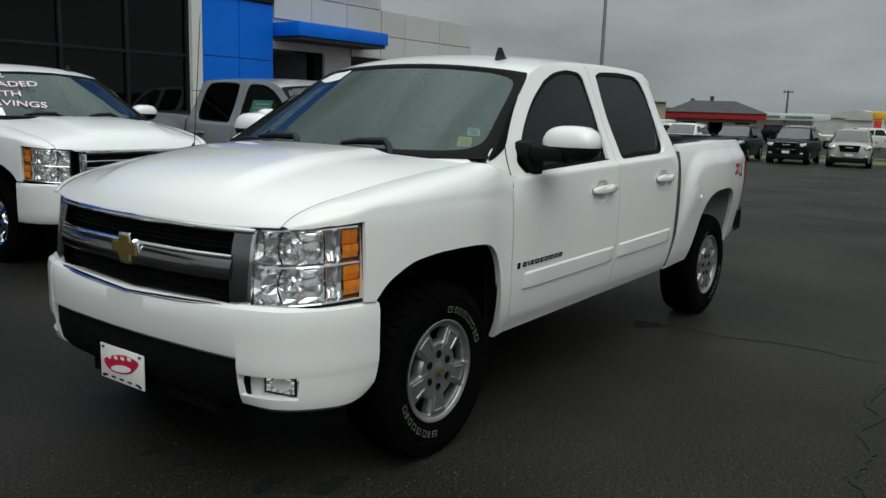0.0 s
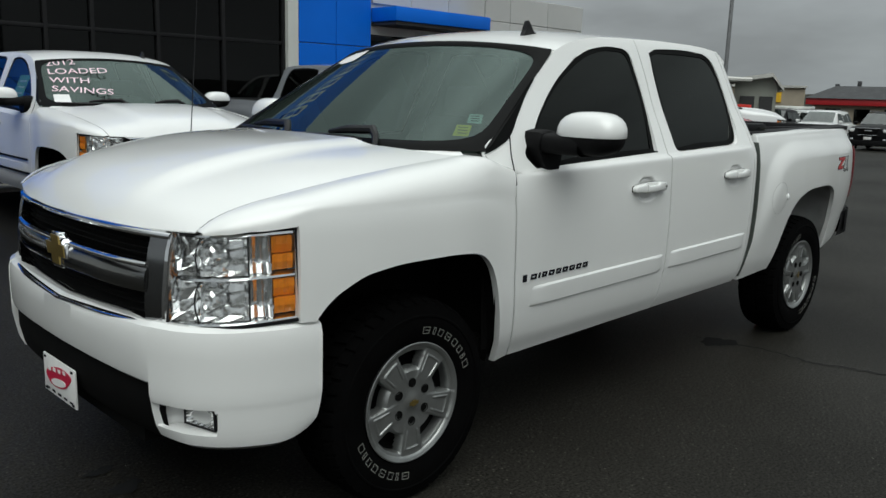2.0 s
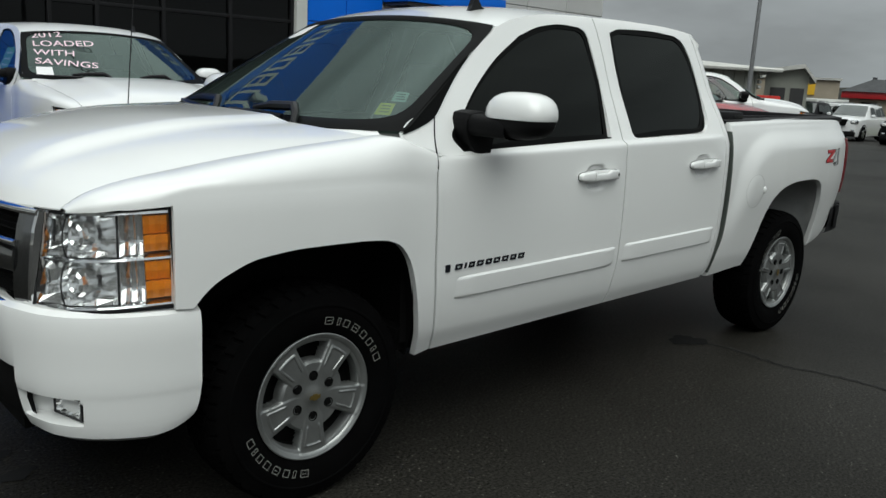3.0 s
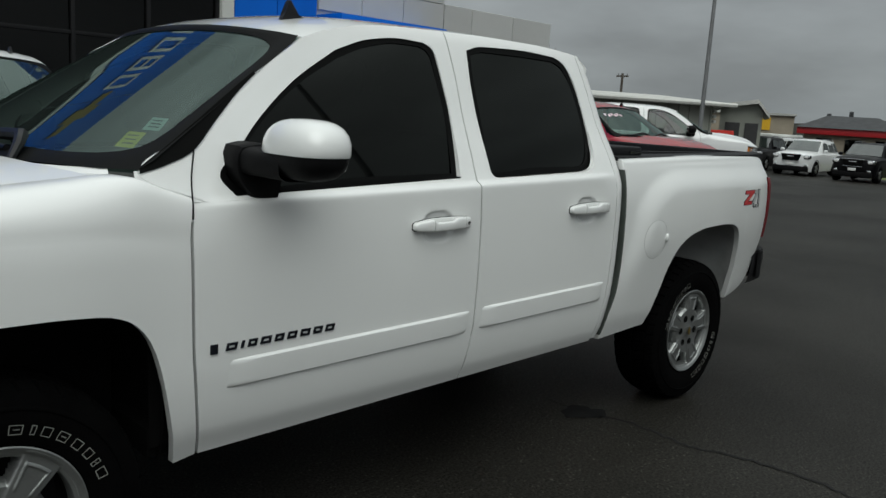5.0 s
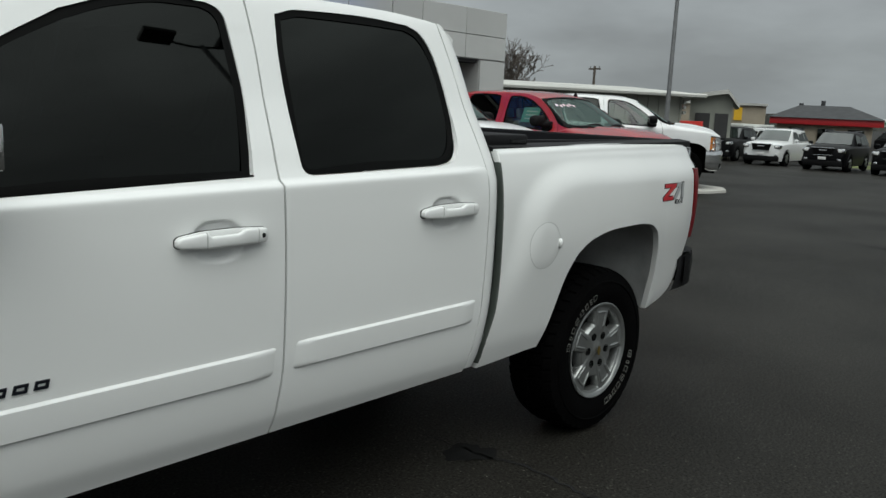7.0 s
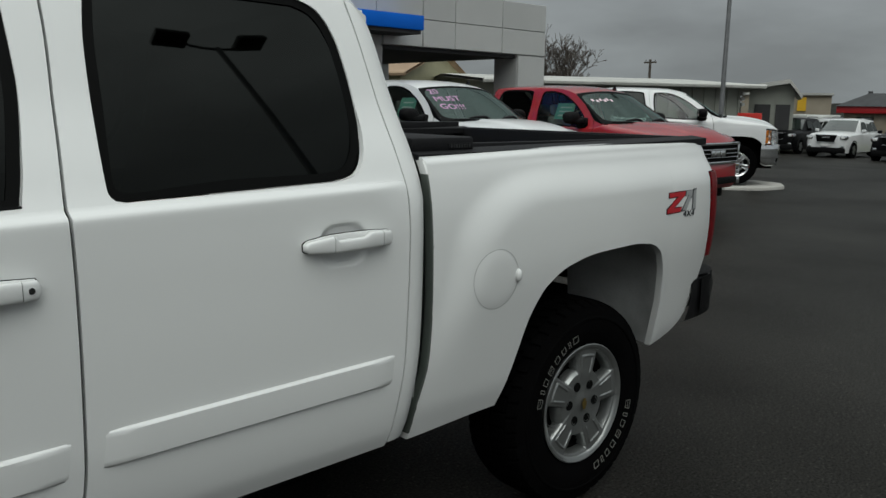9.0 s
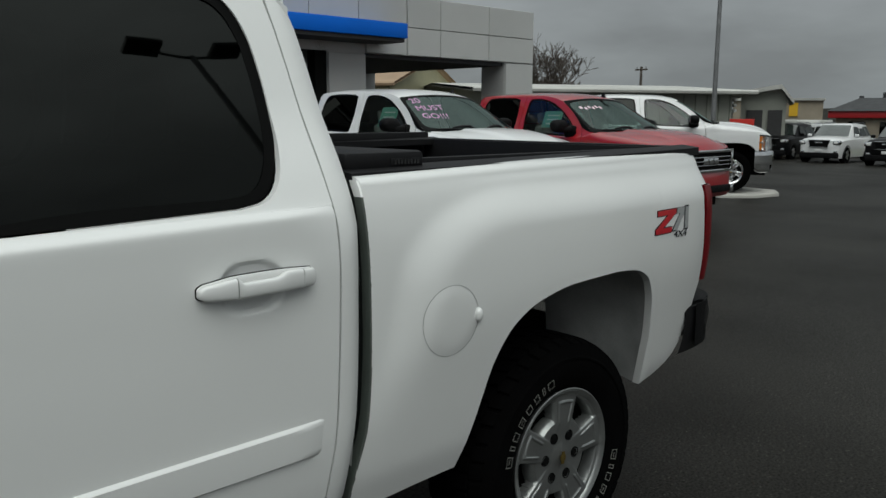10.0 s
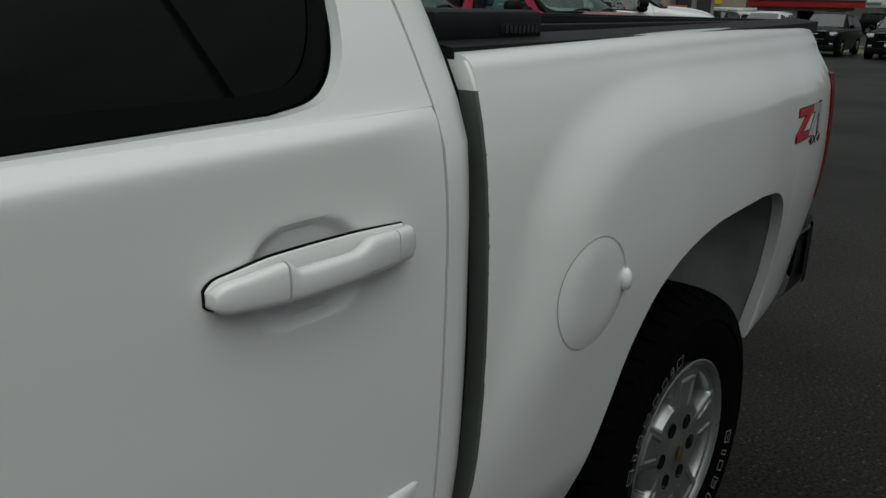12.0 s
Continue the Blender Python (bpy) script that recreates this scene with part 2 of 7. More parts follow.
LAMPSILVER = mat("lamp_reflector_silver", (0.92, 0.93, 0.93), 0.10, metal=0.88, var=0.06, scale=30)


# ---- mesh tools ----
def curve(pts):
    """A smooth function through points (x, y), held level outside them."""
    xs, ys = [p[0] for p in pts], [p[1] for p in pts]
    d = [(ys[i + 1] - ys[i]) / (xs[i + 1] - xs[i]) for i in range(len(xs) - 1)]
    m = [d[0]] + [0.0 if d[i - 1] * d[i] <= 0 else 2 * d[i - 1] * d[i] / (d[i - 1] + d[i]) for i in range(1, len(d))] + [d[-1]]

    def f(x):
        if x <= xs[0]:
            return ys[0]
        if x >= xs[-1]:
            return ys[-1]
        i = max(k for k in range(len(xs) - 1) if xs[k] <= x)
        h = xs[i + 1] - xs[i]
        t = (x - xs[i]) / h
        return (ys[i] * (1 + 2 * t) * (1 - t) ** 2 + m[i] * h * t * (1 - t) ** 2 + ys[i + 1] * t * t * (3 - 2 * t) + m[i + 1] * h * t * t * (t - 1))
    return f


def sstep(t):
    t = min(1.0, max(0.0, t))
    return t * t * (3 - 2 * t)


def lin(a, b, n):
    return [a + (b - a) * i / (n - 1) for i in range(n)]


def resample(pts, n):
    """n points evenly along a polyline, corners softened."""
    P = [Vector((*p, 0)) if len(p) == 2 else Vector(p) for p in pts]
    L = [0.0]
    for a, b in zip(P, P[1:]):
        L.append(L[-1] + (b - a).length)
    fs = [curve([(L[i], P[i][k]) for i in range(len(P))]) for k in range(3)]
    return [Vector((fs[0](s), fs[1](s), fs[2](s))) for s in lin(0, L[-1], n)]


def grid(bm, f, nu, nv, close_u=False):
    vs = [[bm.verts.new(f(i, j)) for j in range(nv)] for i in range(nu)]
    for i in range(nu if close_u else nu - 1):
        for j in range(nv - 1):
            a, b, c, d = vs[i][j], vs[(i + 1) % nu][j], vs[(i + 1) % nu][j + 1], vs[i][j + 1]
            q = []
            for v in (a, b, c, d):
                if all((v.co - w.co).length > 1e-6 for w in q):
                    q.append(v)
            if len(q) > 2:
                bm.faces.new(q)
    return vs


def rim(bm, off, skip=None):
    """Turns the open edges of a panel in by off, a vector or a function of the place."""
    edges = [e for e in bm.edges if len(e.link_faces) == 1 and not (skip and skip(e.verts[0].co) and skip(e.verts[1].co))]
    ret = bmesh.ops.extrude_edge_only(bm, edges=edges)
    for v in [g for g in ret["geom"] if isinstance(g, bmesh.types.BMVert)]:
        v.co += off(v.co) if callable(off) else Vector(off)


def box(bm, x0, x1, y0, y1, z0, z1, bev=0.0, seg=2):
    ret = bmesh.ops.create_cube(bm, size=1.0, matrix=Matrix.Translation(((x0 + x1) / 2, (y0 + y1) / 2, (z0 + z1) / 2)) @ Matrix.Diagonal((abs(x1 - x0), abs(y1 - y0), abs(z1 - z0), 1)))
    if bev:
        vs = set(ret["verts"])
        es = [e for e in bm.edges if e.verts[0] in vs and e.verts[1] in vs]
        bmesh.ops.bevel(bm, geom=es, offset=bev, segments=seg, affect="EDGES", profile=0.5)
    return bm


def prism(bm, poly, axis, a, b, bev=0.0):
    """A polygon (pairs) pushed from a to b along an axis; the pairs are the other two axes in order."""
    def at(p, k):
        return {"x": (k, p[0], p[1]), "y": (p[0], k, p[1]), "z": (p[0], p[1], k)}[axis]
    lo, hi = [bm.verts.new(at(p, a)) for p in poly], [bm.verts.new(at(p, b)) for p in poly]
    n = len(poly)
    fs = [bm.faces.new(lo), bm.faces.new(hi[::-1])]
    for i in range(n):
        fs.append(bm.faces.new((lo[i], hi[i], hi[(i + 1) % n], lo[(i + 1) % n])))
    if bev:
        es = list({e for f in fs for e in f.edges})
        bmesh.ops.bevel(bm, geom=es, offset=bev, segments=2, affect="EDGES", profile=0.5)
    bmesh.ops.recalc_face_normals(bm, faces=[f for f in fs if f.is_valid])
    return bm


def revolve(bm, prof, n=48, axis="y", c=(0, 0, 0), close=False):
    """Turns pairs (along the axis, radius) round the axis through c."""
    def f(i, j):
        a = 2 * math.pi * i / n
        h, r = prof[j % len(prof)]
        u, v = r * math.cos(a), r * math.sin(a)
        return {"x": (c[0] + h, c[1] + u, c[2] + v), "y": (c[0] + u, c[1] + h, c[2] + v), "z": (c[0] + u, c[1] + v, c[2] + h)}[axis]
    vs = grid(bm, f, n, len(prof), close_u=True)
    bmesh.ops.remove_doubles(bm, verts=[v for r in vs for v in r], dist=1e-5)
    return bm


def tube(bm, pts, r, n=8):
    """A round bar along points; r a number or one for each point."""
    P = [Vector(p) for p in pts]
    rs = [r] * len(P) if not isinstance(r, (list, tuple)) else r
    rings = []
    for i, p in enumerate(P):
        d = (P[min(i + 1, len(P) - 1)] - P[max(i - 1, 0)]).normalized()
        u = d.orthogonal().normalized() if i == 0 else (rings[-1][1] - d * rings[-1][1].dot(d)).normalized()
        w = d.cross(u)
        rings.append(([bm.verts.new(p + rs[i] * (u * math.cos(2 * math.pi * k / n) + w * math.sin(2 * math.pi * k / n))) for k in range(n)], u))
    for (a, _), (b, _) in zip(rings, rings[1:]):
        for k in range(n):
            bm.faces.new((a[k], a[(k + 1) % n], b[(k + 1) % n], b[k]))
    bm.faces.new(rings[0][0][::-1])
    bm.faces.new(rings[-1][0])
    return bm


def ring_panel(bm, outer, inner, ysurf, n=14, rows=3):
    """A frame between two loops of four sides each, pairs (x, z), laid on y = ysurf(x, z)."""
    O = [p for s in outer for p in resample(s, n)[:-1]]
    I = [p for s in inner for p in resample(s, n)[:-1]]

    def f(i, j):
        t = j / (rows - 1)
        x, z = O[i][0] * (1 - t) + I[i][0] * t, O[i][1] * (1 - t) + I[i][1] * t
        return (x, ysurf(x, z), z)
    grid(bm, f, len(O), rows, close_u=True)
    return O, I


def fan_panel(bm, loop, ysurf, rows=8):
    """A filled pane inside a loop of four sides, laid on y = ysurf(x, z): lines from the bottom side to the top side."""
    n = 20
    bot, front, top, rear = [resample(s, n) for s in loop]

    def f(i, j):
        u, v = i / (n - 1), j / (n - 1)
        # a Coons patch of the four sides
        b, t = bot[i], top[n - 1 - i]
        r, l = rear[n - 1 - j], front[j]
        c = (b * (1 - v) + t * v) + (r * (1 - u) + l * u) - ((bot[0] * (1 - u) + bot[-1] * u) * (1 - v) + (top[-1] * (1 - u) + top[0] * u) * v)
        return (c[0], ysurf(c[0], c[1]), c[1])
    grid(bm, f, n, n)


def part(name, bm, material, parent=None, label="", smooth=True, angle=32, normals=True):
    if normals:
        bmesh.ops.recalc_face_normals(bm, faces=bm.faces[:])
    me = bpy.data.meshes.new(name)
    bm.to_mesh(me)
    bm.free()
    me.materials.append(material)
    if smooth:
        for p in me.polygons:
            p.use_smooth = True
        me.set_sharp_from_angle(angle=radians(angle))
    ob = new(name, me)
    ob.parent = parent
    if label:
        ob["label"] = label
    return ob


def thing(name, m, label, category, group="", kind=""):
    ob = new(name)
    ob.empty_display_size = 0.1
    ob.matrix_world = m
    return tagged(ob, label, category, group, kind)


def solid(name, bm, material, label="", category="", group="", kind="", smooth=True, angle=32):
    return tagged(part(name, bm, material, None, "", smooth, angle), label, category, group, kind)


def words(name, text, size, m, material, parent=None, thick=0.001, label=""):
    """Lettering in the built-in font, as a mesh; m sets its foot's start, x along the line, y up."""
    cu = bpy.data.curves.new(name, "FONT")
    cu.body, cu.size, cu.extrude = text, size, thick
    tmp = bpy.data.objects.new(name, cu)
    scene.collection.objects.link(tmp)
    dg = bpy.context.evaluated_depsgraph_get()
    me = bpy.data.meshes.new_from_object(tmp.evaluated_get(dg))
    bpy.data.objects.remove(tmp)
    me.transform(m)
    me.materials.clear()
    me.materials.append(material)
    ob = new(name, me)
    ob.parent = parent
    if label:
        ob["label"] = label
    return ob


# ---- ground ----
def ground_z(x, y=0.0):
    """The lot falls away gently towards the street."""
    return -0.56 * sstep((x - 5.5) / 44.0)


def asphalt_mat():
    m = mat("old_asphalt", (0.0150, 0.0143, 0.0124), 0.52, spec=0.19, var=0.20, scale=0.55, fine=0.85, fscale=70, bump=0.20, bscale=120, rvar=0.03)
    n, l = m.node_tree.nodes, m.node_tree.links
    b = n["Principled BSDF"]
    b.inputs["Specular Tint"].default_value = (1.0, 0.94, 0.80, 1)
    src = b.inputs["Base Color"].links[0].from_socket
    tc = n.new("ShaderNodeTexCoord")
    # pale pebbles worn bare, and wide damp or sealed stains
    vor = n.new("ShaderNodeTexVoronoi")
    vor.inputs["Scale"].default_value = 34
    l.new(tc.outputs["Object"], vor.inputs["Vector"])
    r = n.new("ShaderNodeMapRange")
    r.inputs["From Min"].default_value, r.inputs["From Max"].default_value = 0.05, 0.20
    r.inputs["To Min"].default_value, r.inputs["To Max"].default_value = 4.6, 0.85
    l.new(vor.outputs["Distance"], r.inputs["Value"])
    st = n.new("ShaderNodeTexNoise")
    st.inputs["Scale"].default_value, st.inputs["Detail"].default_value = 0.45, 7
    l.new(tc.outputs["Object"], st.inputs["Vector"])
    r2 = n.new("ShaderNodeMapRange")
    r2.inputs["From Min"].default_value, r2.inputs["From Max"].default_value = 0.35, 0.65
    r2.inputs["To Min"].default_value, r2.inputs["To Max"].default_value = 0.74, 1.30
    l.new(st.outputs["Fac"], r2.inputs["Value"])
    mu = n.new("ShaderNodeMath")
    mu.operation = "MULTIPLY"
    l.new(r.outputs[0], mu.inputs[0])
    l.new(r2.outputs[0], mu.inputs[1])
    mx = n.new("ShaderNodeMix")
    mx.data_type, mx.blend_type = "RGBA", "MULTIPLY"
    mx.inputs["Factor"].default_value = 1.0
    l.new(src, mx.inputs["A"])
    l.new(mu.outputs[0], mx.inputs["B"])
    l.new(mx.outputs["Result"], b.inputs["Base Color"])
    # stones catch the light, the binder between them does not
    gr = n.new("ShaderNodeTexNoise")
    gr.inputs["Scale"].default_value, gr.inputs["Detail"].default_value = 85, 4
    l.new(tc.outputs["Object"], gr.inputs["Vector"])
    r3 = n.new("ShaderNodeMapRange")
    r3.inputs["From Min"].default_value, r3.inputs["From Max"].default_value = 0.38, 0.66
    r3.inputs["To Min"].default_value, r3.inputs["To Max"].default_value = 0.06, 0.21
    l.new(gr.outputs["Fac"], r3.inputs["Value"])
    mu2 = n.new("ShaderNodeMath")
    mu2.operation = "MULTIPLY"
    l.new(r3.outputs[0], mu2.inputs[0])
    l.new(r2.outputs[0], mu2.inputs[1])
    l.new(mu2.outputs[0], b.inputs["Specular IOR Level"])
    return m


ASPHALT = asphalt_mat()
bm = bmesh.new()
gx = [-3000, -600, -120, -40] + lin(-20, 60, 81) + [90, 140, 260, 600, 1500, 3200]
gy = [-3000, -600, -120, -40] + lin(-20, 40, 25) + [60, 100, 200, 500, 1400, 3000]
grid(bm, lambda i, j: (gx[i], gy[j], ground_z(gx[i], gy[j])), len(gx), len(gy))
solid("ground", bm, ASPHALT, "dark worn asphalt of a car lot with fine pale gravel", "asphalt", kind="structure")

GRIT = mat("pale_grit", (0.16, 0.155, 0.14), 0.85, var=0.5, scale=9, fine=0.3)
TAR = mat("crack_shadow", (0.0015, 0.0015, 0.0015), 0.9, var=0.2, scale=30)
OIL = mat("oil_stain", (0.0068, 0.007, 0.007), 0.74, spec=0.2, var=0.3, scale=20, fine=0.3)


def crack(points, width, seed):
    """A wandering open joint in the asphalt."""
    rnd = random.Random(seed)
    P = resample([(p[0], p[1], 0) for p in points], 70)
    bm = bmesh.new()
    row = []
    for i, p in enumerate(P):
        d = (P[min(i + 1, len(P) - 1)] - P[max(i - 1, 0)]).normalized()
        nrm = Vector((-d.y, d.x, 0))
        q = p + nrm * rnd.uniform(-0.011, 0.011)
        w = width * rnd.uniform(0.55, 1.0) * min(1.0, 4 * min(i, len(P) - 1 - i) / len(P) + 0.15)
        z = ground_z(q.x) + 0.004
        row.append((bm.verts.new((q.x + nrm.x * w, q.y + nrm.y * w, z)), bm.verts.new((q.x - nrm.x * w, q.y - nrm.y * w, z))))
    for a, b in zip(row, row[1:]):
        bm.faces.new((a[0], b[0], b[1], a[1]))
    return solid("asphalt_crack", bm, TAR, "open winding crack in the dark asphalt", "crack", "cracks in the asphalt", "structure")


def stain(x, y, r, seed):
    rnd = random.Random(seed)
    bm = bmesh.new()
    ph = [rnd.uniform(0, 6.28) for _ in range(4)]
    vs = [bm.verts.new((x + r * 1.5 * k * math.cos(a), y + r * k * math.sin(a), ground_z(x) + 0.004)) for a in lin(0, 2 * math.pi, 41)[:-1] for k in (1 + 0.22 * math.sin(2 * a + ph[0]) + 0.14 * math.sin(3 * a + ph[1]) + 0.09 * math.sin(7 * a + ph[2]),)]
    bm.faces.new(vs)
    return solid("oil_stain", bm, OIL, "dark dried oil spot on the asphalt", "stain", "oil stains", "structure", smooth=False)


# ---- pickups: nose towards -x, front axle at x = 0, rear axle at 3.645, ground at z = 0 ----
W_CAB = curve([(0.38, 0.915), (0.47, 0.952), (0.55, 0.985), (0.65, 1.003), (0.75, 1.012), (0.95, 1.015), (1.08, 1.012), (1.17, 1.003), (1.222, 0.992), (1.248, 0.979), (1.31, 0.947), (1.55, 0.842), (1.78, 0.742), (1.84, 0.712), (1.88, 0.68)])
W_DOOR = curve([(0.38, 0.915), (0.47, 0.952), (0.55, 0.985), (0.65, 1.003), (0.75, 1.012), (0.95, 1.015), (1.08, 1.0125), (1.17, 1.0085), (1.222, 1.0058), (1.233, 1.0040), (1.239, 1.0000), (1.247, 0.9860), (1.252, 0.9790), (1.262, 0.9725), (1.31, 0.947), (1.55, 0.842), (1.78, 0.742), (1.84, 0.712), (1.88, 0.68)])     # with the ledge under the glass
W_BED = curve([(0.42, 0.925), (0.50, 0.955), (0.60, 0.985), (0.75, 1.005), (0.95, 1.013), (1.10, 1.010), (1.20, 1.003), (1.28, 0.990), (1.33, 0.976), (1.365, 0.955), (1.39, 0.925)])
TAPER_F = curve([(-0.95, 0.40), (-0.76, 0.218), (-0.695, 0.150), (-0.615, 0.106), (-0.512, 0.068), (-0.40, 0.040), (-0.28, 0.018), (-0.15, 0.006), (0.1, 0.0)])
TAPER_R = curve([(3.4, 0.0), (3.8, 0.018), (4.1, 0.045), (4.4, 0.075), (4.62, 0.115)])
SEAM_F = curve([(0.45, 0.594), (0.62, 0.566), (0.84, 0.546), (1.13, 0.541), (1.29, 0.562), (1.40, 0.596)])
SEAM_B = curve([(0.45, 1.742), (0.57, 1.748), (0.70, 1.758), (1.10, 1.762), (1.30, 1.760), (1.5, 1.783), (1.86, 1.80)])
SEAM_C = curve([(0.48, 2.655), (0.62, 2.672), (0.76, 2.69), (0.95, 2.70), (1.2, 2.710), (1.42, 2.711), (1.63, 2.702), (1.86, 2.682)])
BED_F = curve([(0.48, 2.752), (0.60, 2.762), (0.74, 2.79), (0.96, 2.80), (1.38, 2.803)])
HOOD_Y = curve([(-0.76, 0.79), (-0.66, 0.812), (-0.46, 0.838), (-0.24, 0.858), (0.0, 0.873), (0.26, 0.888), (0.33, 0.908), (0.40, 0.946), (0.47, 0.9605), (0.56, 0.9765)])
HOOD_Z = curve([(-0.76, 1.106), (-0.72, 1.137), (-0.66, 1.166), (-0.56, 1.194), (-0.46, 1.213), (-0.24, 1.252), (0.0, 1.284), (0.24, 1.310), (0.33, 1.320), (0.38, 1.316), (0.46, 1.287), (0.56, 1.252)])
ARCH_F = curve([(-0.445, 0.80), (-0.41, 0.845), (-0.36, 0.888), (-0.23, 0.945), (-0.06, 0.962), (0.12, 0.963), (0.26, 0.955), (0.34, 0.932), (0.40, 0.880), (0.438, 0.80), (0.462, 0.67), (0.476, 0.54), (0.482, 0.44)])
ARCH_R = curve([(3.140, 0.50), (3.184, 0.64), (3.240, 0.82), (3.308, 0.915), (3.42, 0.972), (3.6, 1.0), (3.82, 1.004), (3.96, 0.992), (4.052, 0.955), (4.106, 0.87), (4.136, 0.74), (4.151, 0.60), (4.160, 0.51)])


def sill(x):
    return 0.455 + 0.016 * (x - 0.6)


def y_cab(x, z):
    b = 0.028 * sstep((0.50 - x) / 0.34) * sstep((1.255 - z) / 0.10)
    lift = 0.027 * min(2.1, max(0.0, x - 0.6)) * sstep((z - 1.0) / 0.2) * sstep((1.55 - z) / 0.2)
    k = sstep((x - 0.56) / 0.14) * sstep((2.76 - x) / 0.22)
    return W_CAB(z - lift) * (1 - k) + W_DOOR(z - lift) * k + b - TAPER_F(x)


def y_bed(x, z):
    k = sstep((1.06 - z) / 0.42)
    d = (max(0.0, 3.38 - x) / (0.47 + 0.12 * k)) ** 2.4 + (max(0.0, z - 0.98) / 0.315) ** 2.4
    return W_BED(z) + 0.034 * (1 - 0.86 * k) * sstep((1.26 - d) / 0.80) - TAPER_R(x)


FRONT_OUT = [[(1.757, 1.290), (1.2, 1.266), (0.60, 1.242)],
             [(0.60, 1.242), (0.412, 1.325), (0.578, 1.437), (0.815, 1.60), (1.08, 1.765)],
             [(1.08, 1.765), (1.2, 1.805), (1.4, 1.842), (1.6, 1.856), (1.797, 1.862)],
             [(1.797, 1.862), (1.795, 1.7), (1.78, 1.5), (1.757, 1.290)]]
FRONT_IN = [[(1.675, 1.295), (1.2, 1.276), (0.70, 1.256)],
            [(0.70, 1.256), (0.66, 1.31), (0.75, 1.40), (0.83, 1.48), (1.01, 1.62), (1.21, 1.735)],
            [(1.21, 1.735), (1.38, 1.788), (1.55, 1.808), (1.66, 1.804)],
            [(1.66, 1.804), (1.695, 1.790), (1.714, 1.755), (1.718, 1.58), (1.692, 1.37), (1.675, 1.295)]]
REAR_OUT = [[(2.710, 1.305), (2.3, 1.298), (1.765, 1.290)],
            [(1.765, 1.290), (1.787, 1.5), (1.802, 1.7), (1.804, 1.862)],
            [(1.804, 1.862), (2.1, 1.868), (2.4, 1.866), (2.678, 1.845)],
            [(2.678, 1.845), (2.695, 1.7), (2.707, 1.5), (2.710, 1.305)]]
REAR_IN = [[(2.47, 1.311), (2.2, 1.302), (1.893, 1.2935)],
           [(1.893, 1.2935), (1.869, 1.299), (1.857, 1.320), (1.858, 1.36), (1.867, 1.5), (1.880, 1.66), (1.905, 1.796)],
           [(1.905, 1.796), (2.00, 1.820), (2.30, 1.830), (2.51, 1.820)],
           [(2.51, 1.820), (2.562, 1.798), (2.595, 1.755), (2.616, 1.68), (2.622, 1.58), (2.619, 1.48), (2.603, 1.405), (2.570, 1.346), (2.53, 1.321), (2.47, 1.311)]]
TYRE_R, RIM_R = 0.398, 0.232


def shrink(loop, k):
    """A loop of four sides, drawn in by k metres towards its middle."""
    P = [p for s in loop for p in s]
    cx, cz = sum(p[0] for p in P) / len(P), sum(p[1] for p in P) / len(P)

    def g(p):
        d = Vector((p[0] - cx, p[1] - cz))
        return (p[0] - k * d.x / d.length * 1.1, p[1] - k * d.y / d.length * 1.1)
    return [[g(p) for p in s] for s in loop]


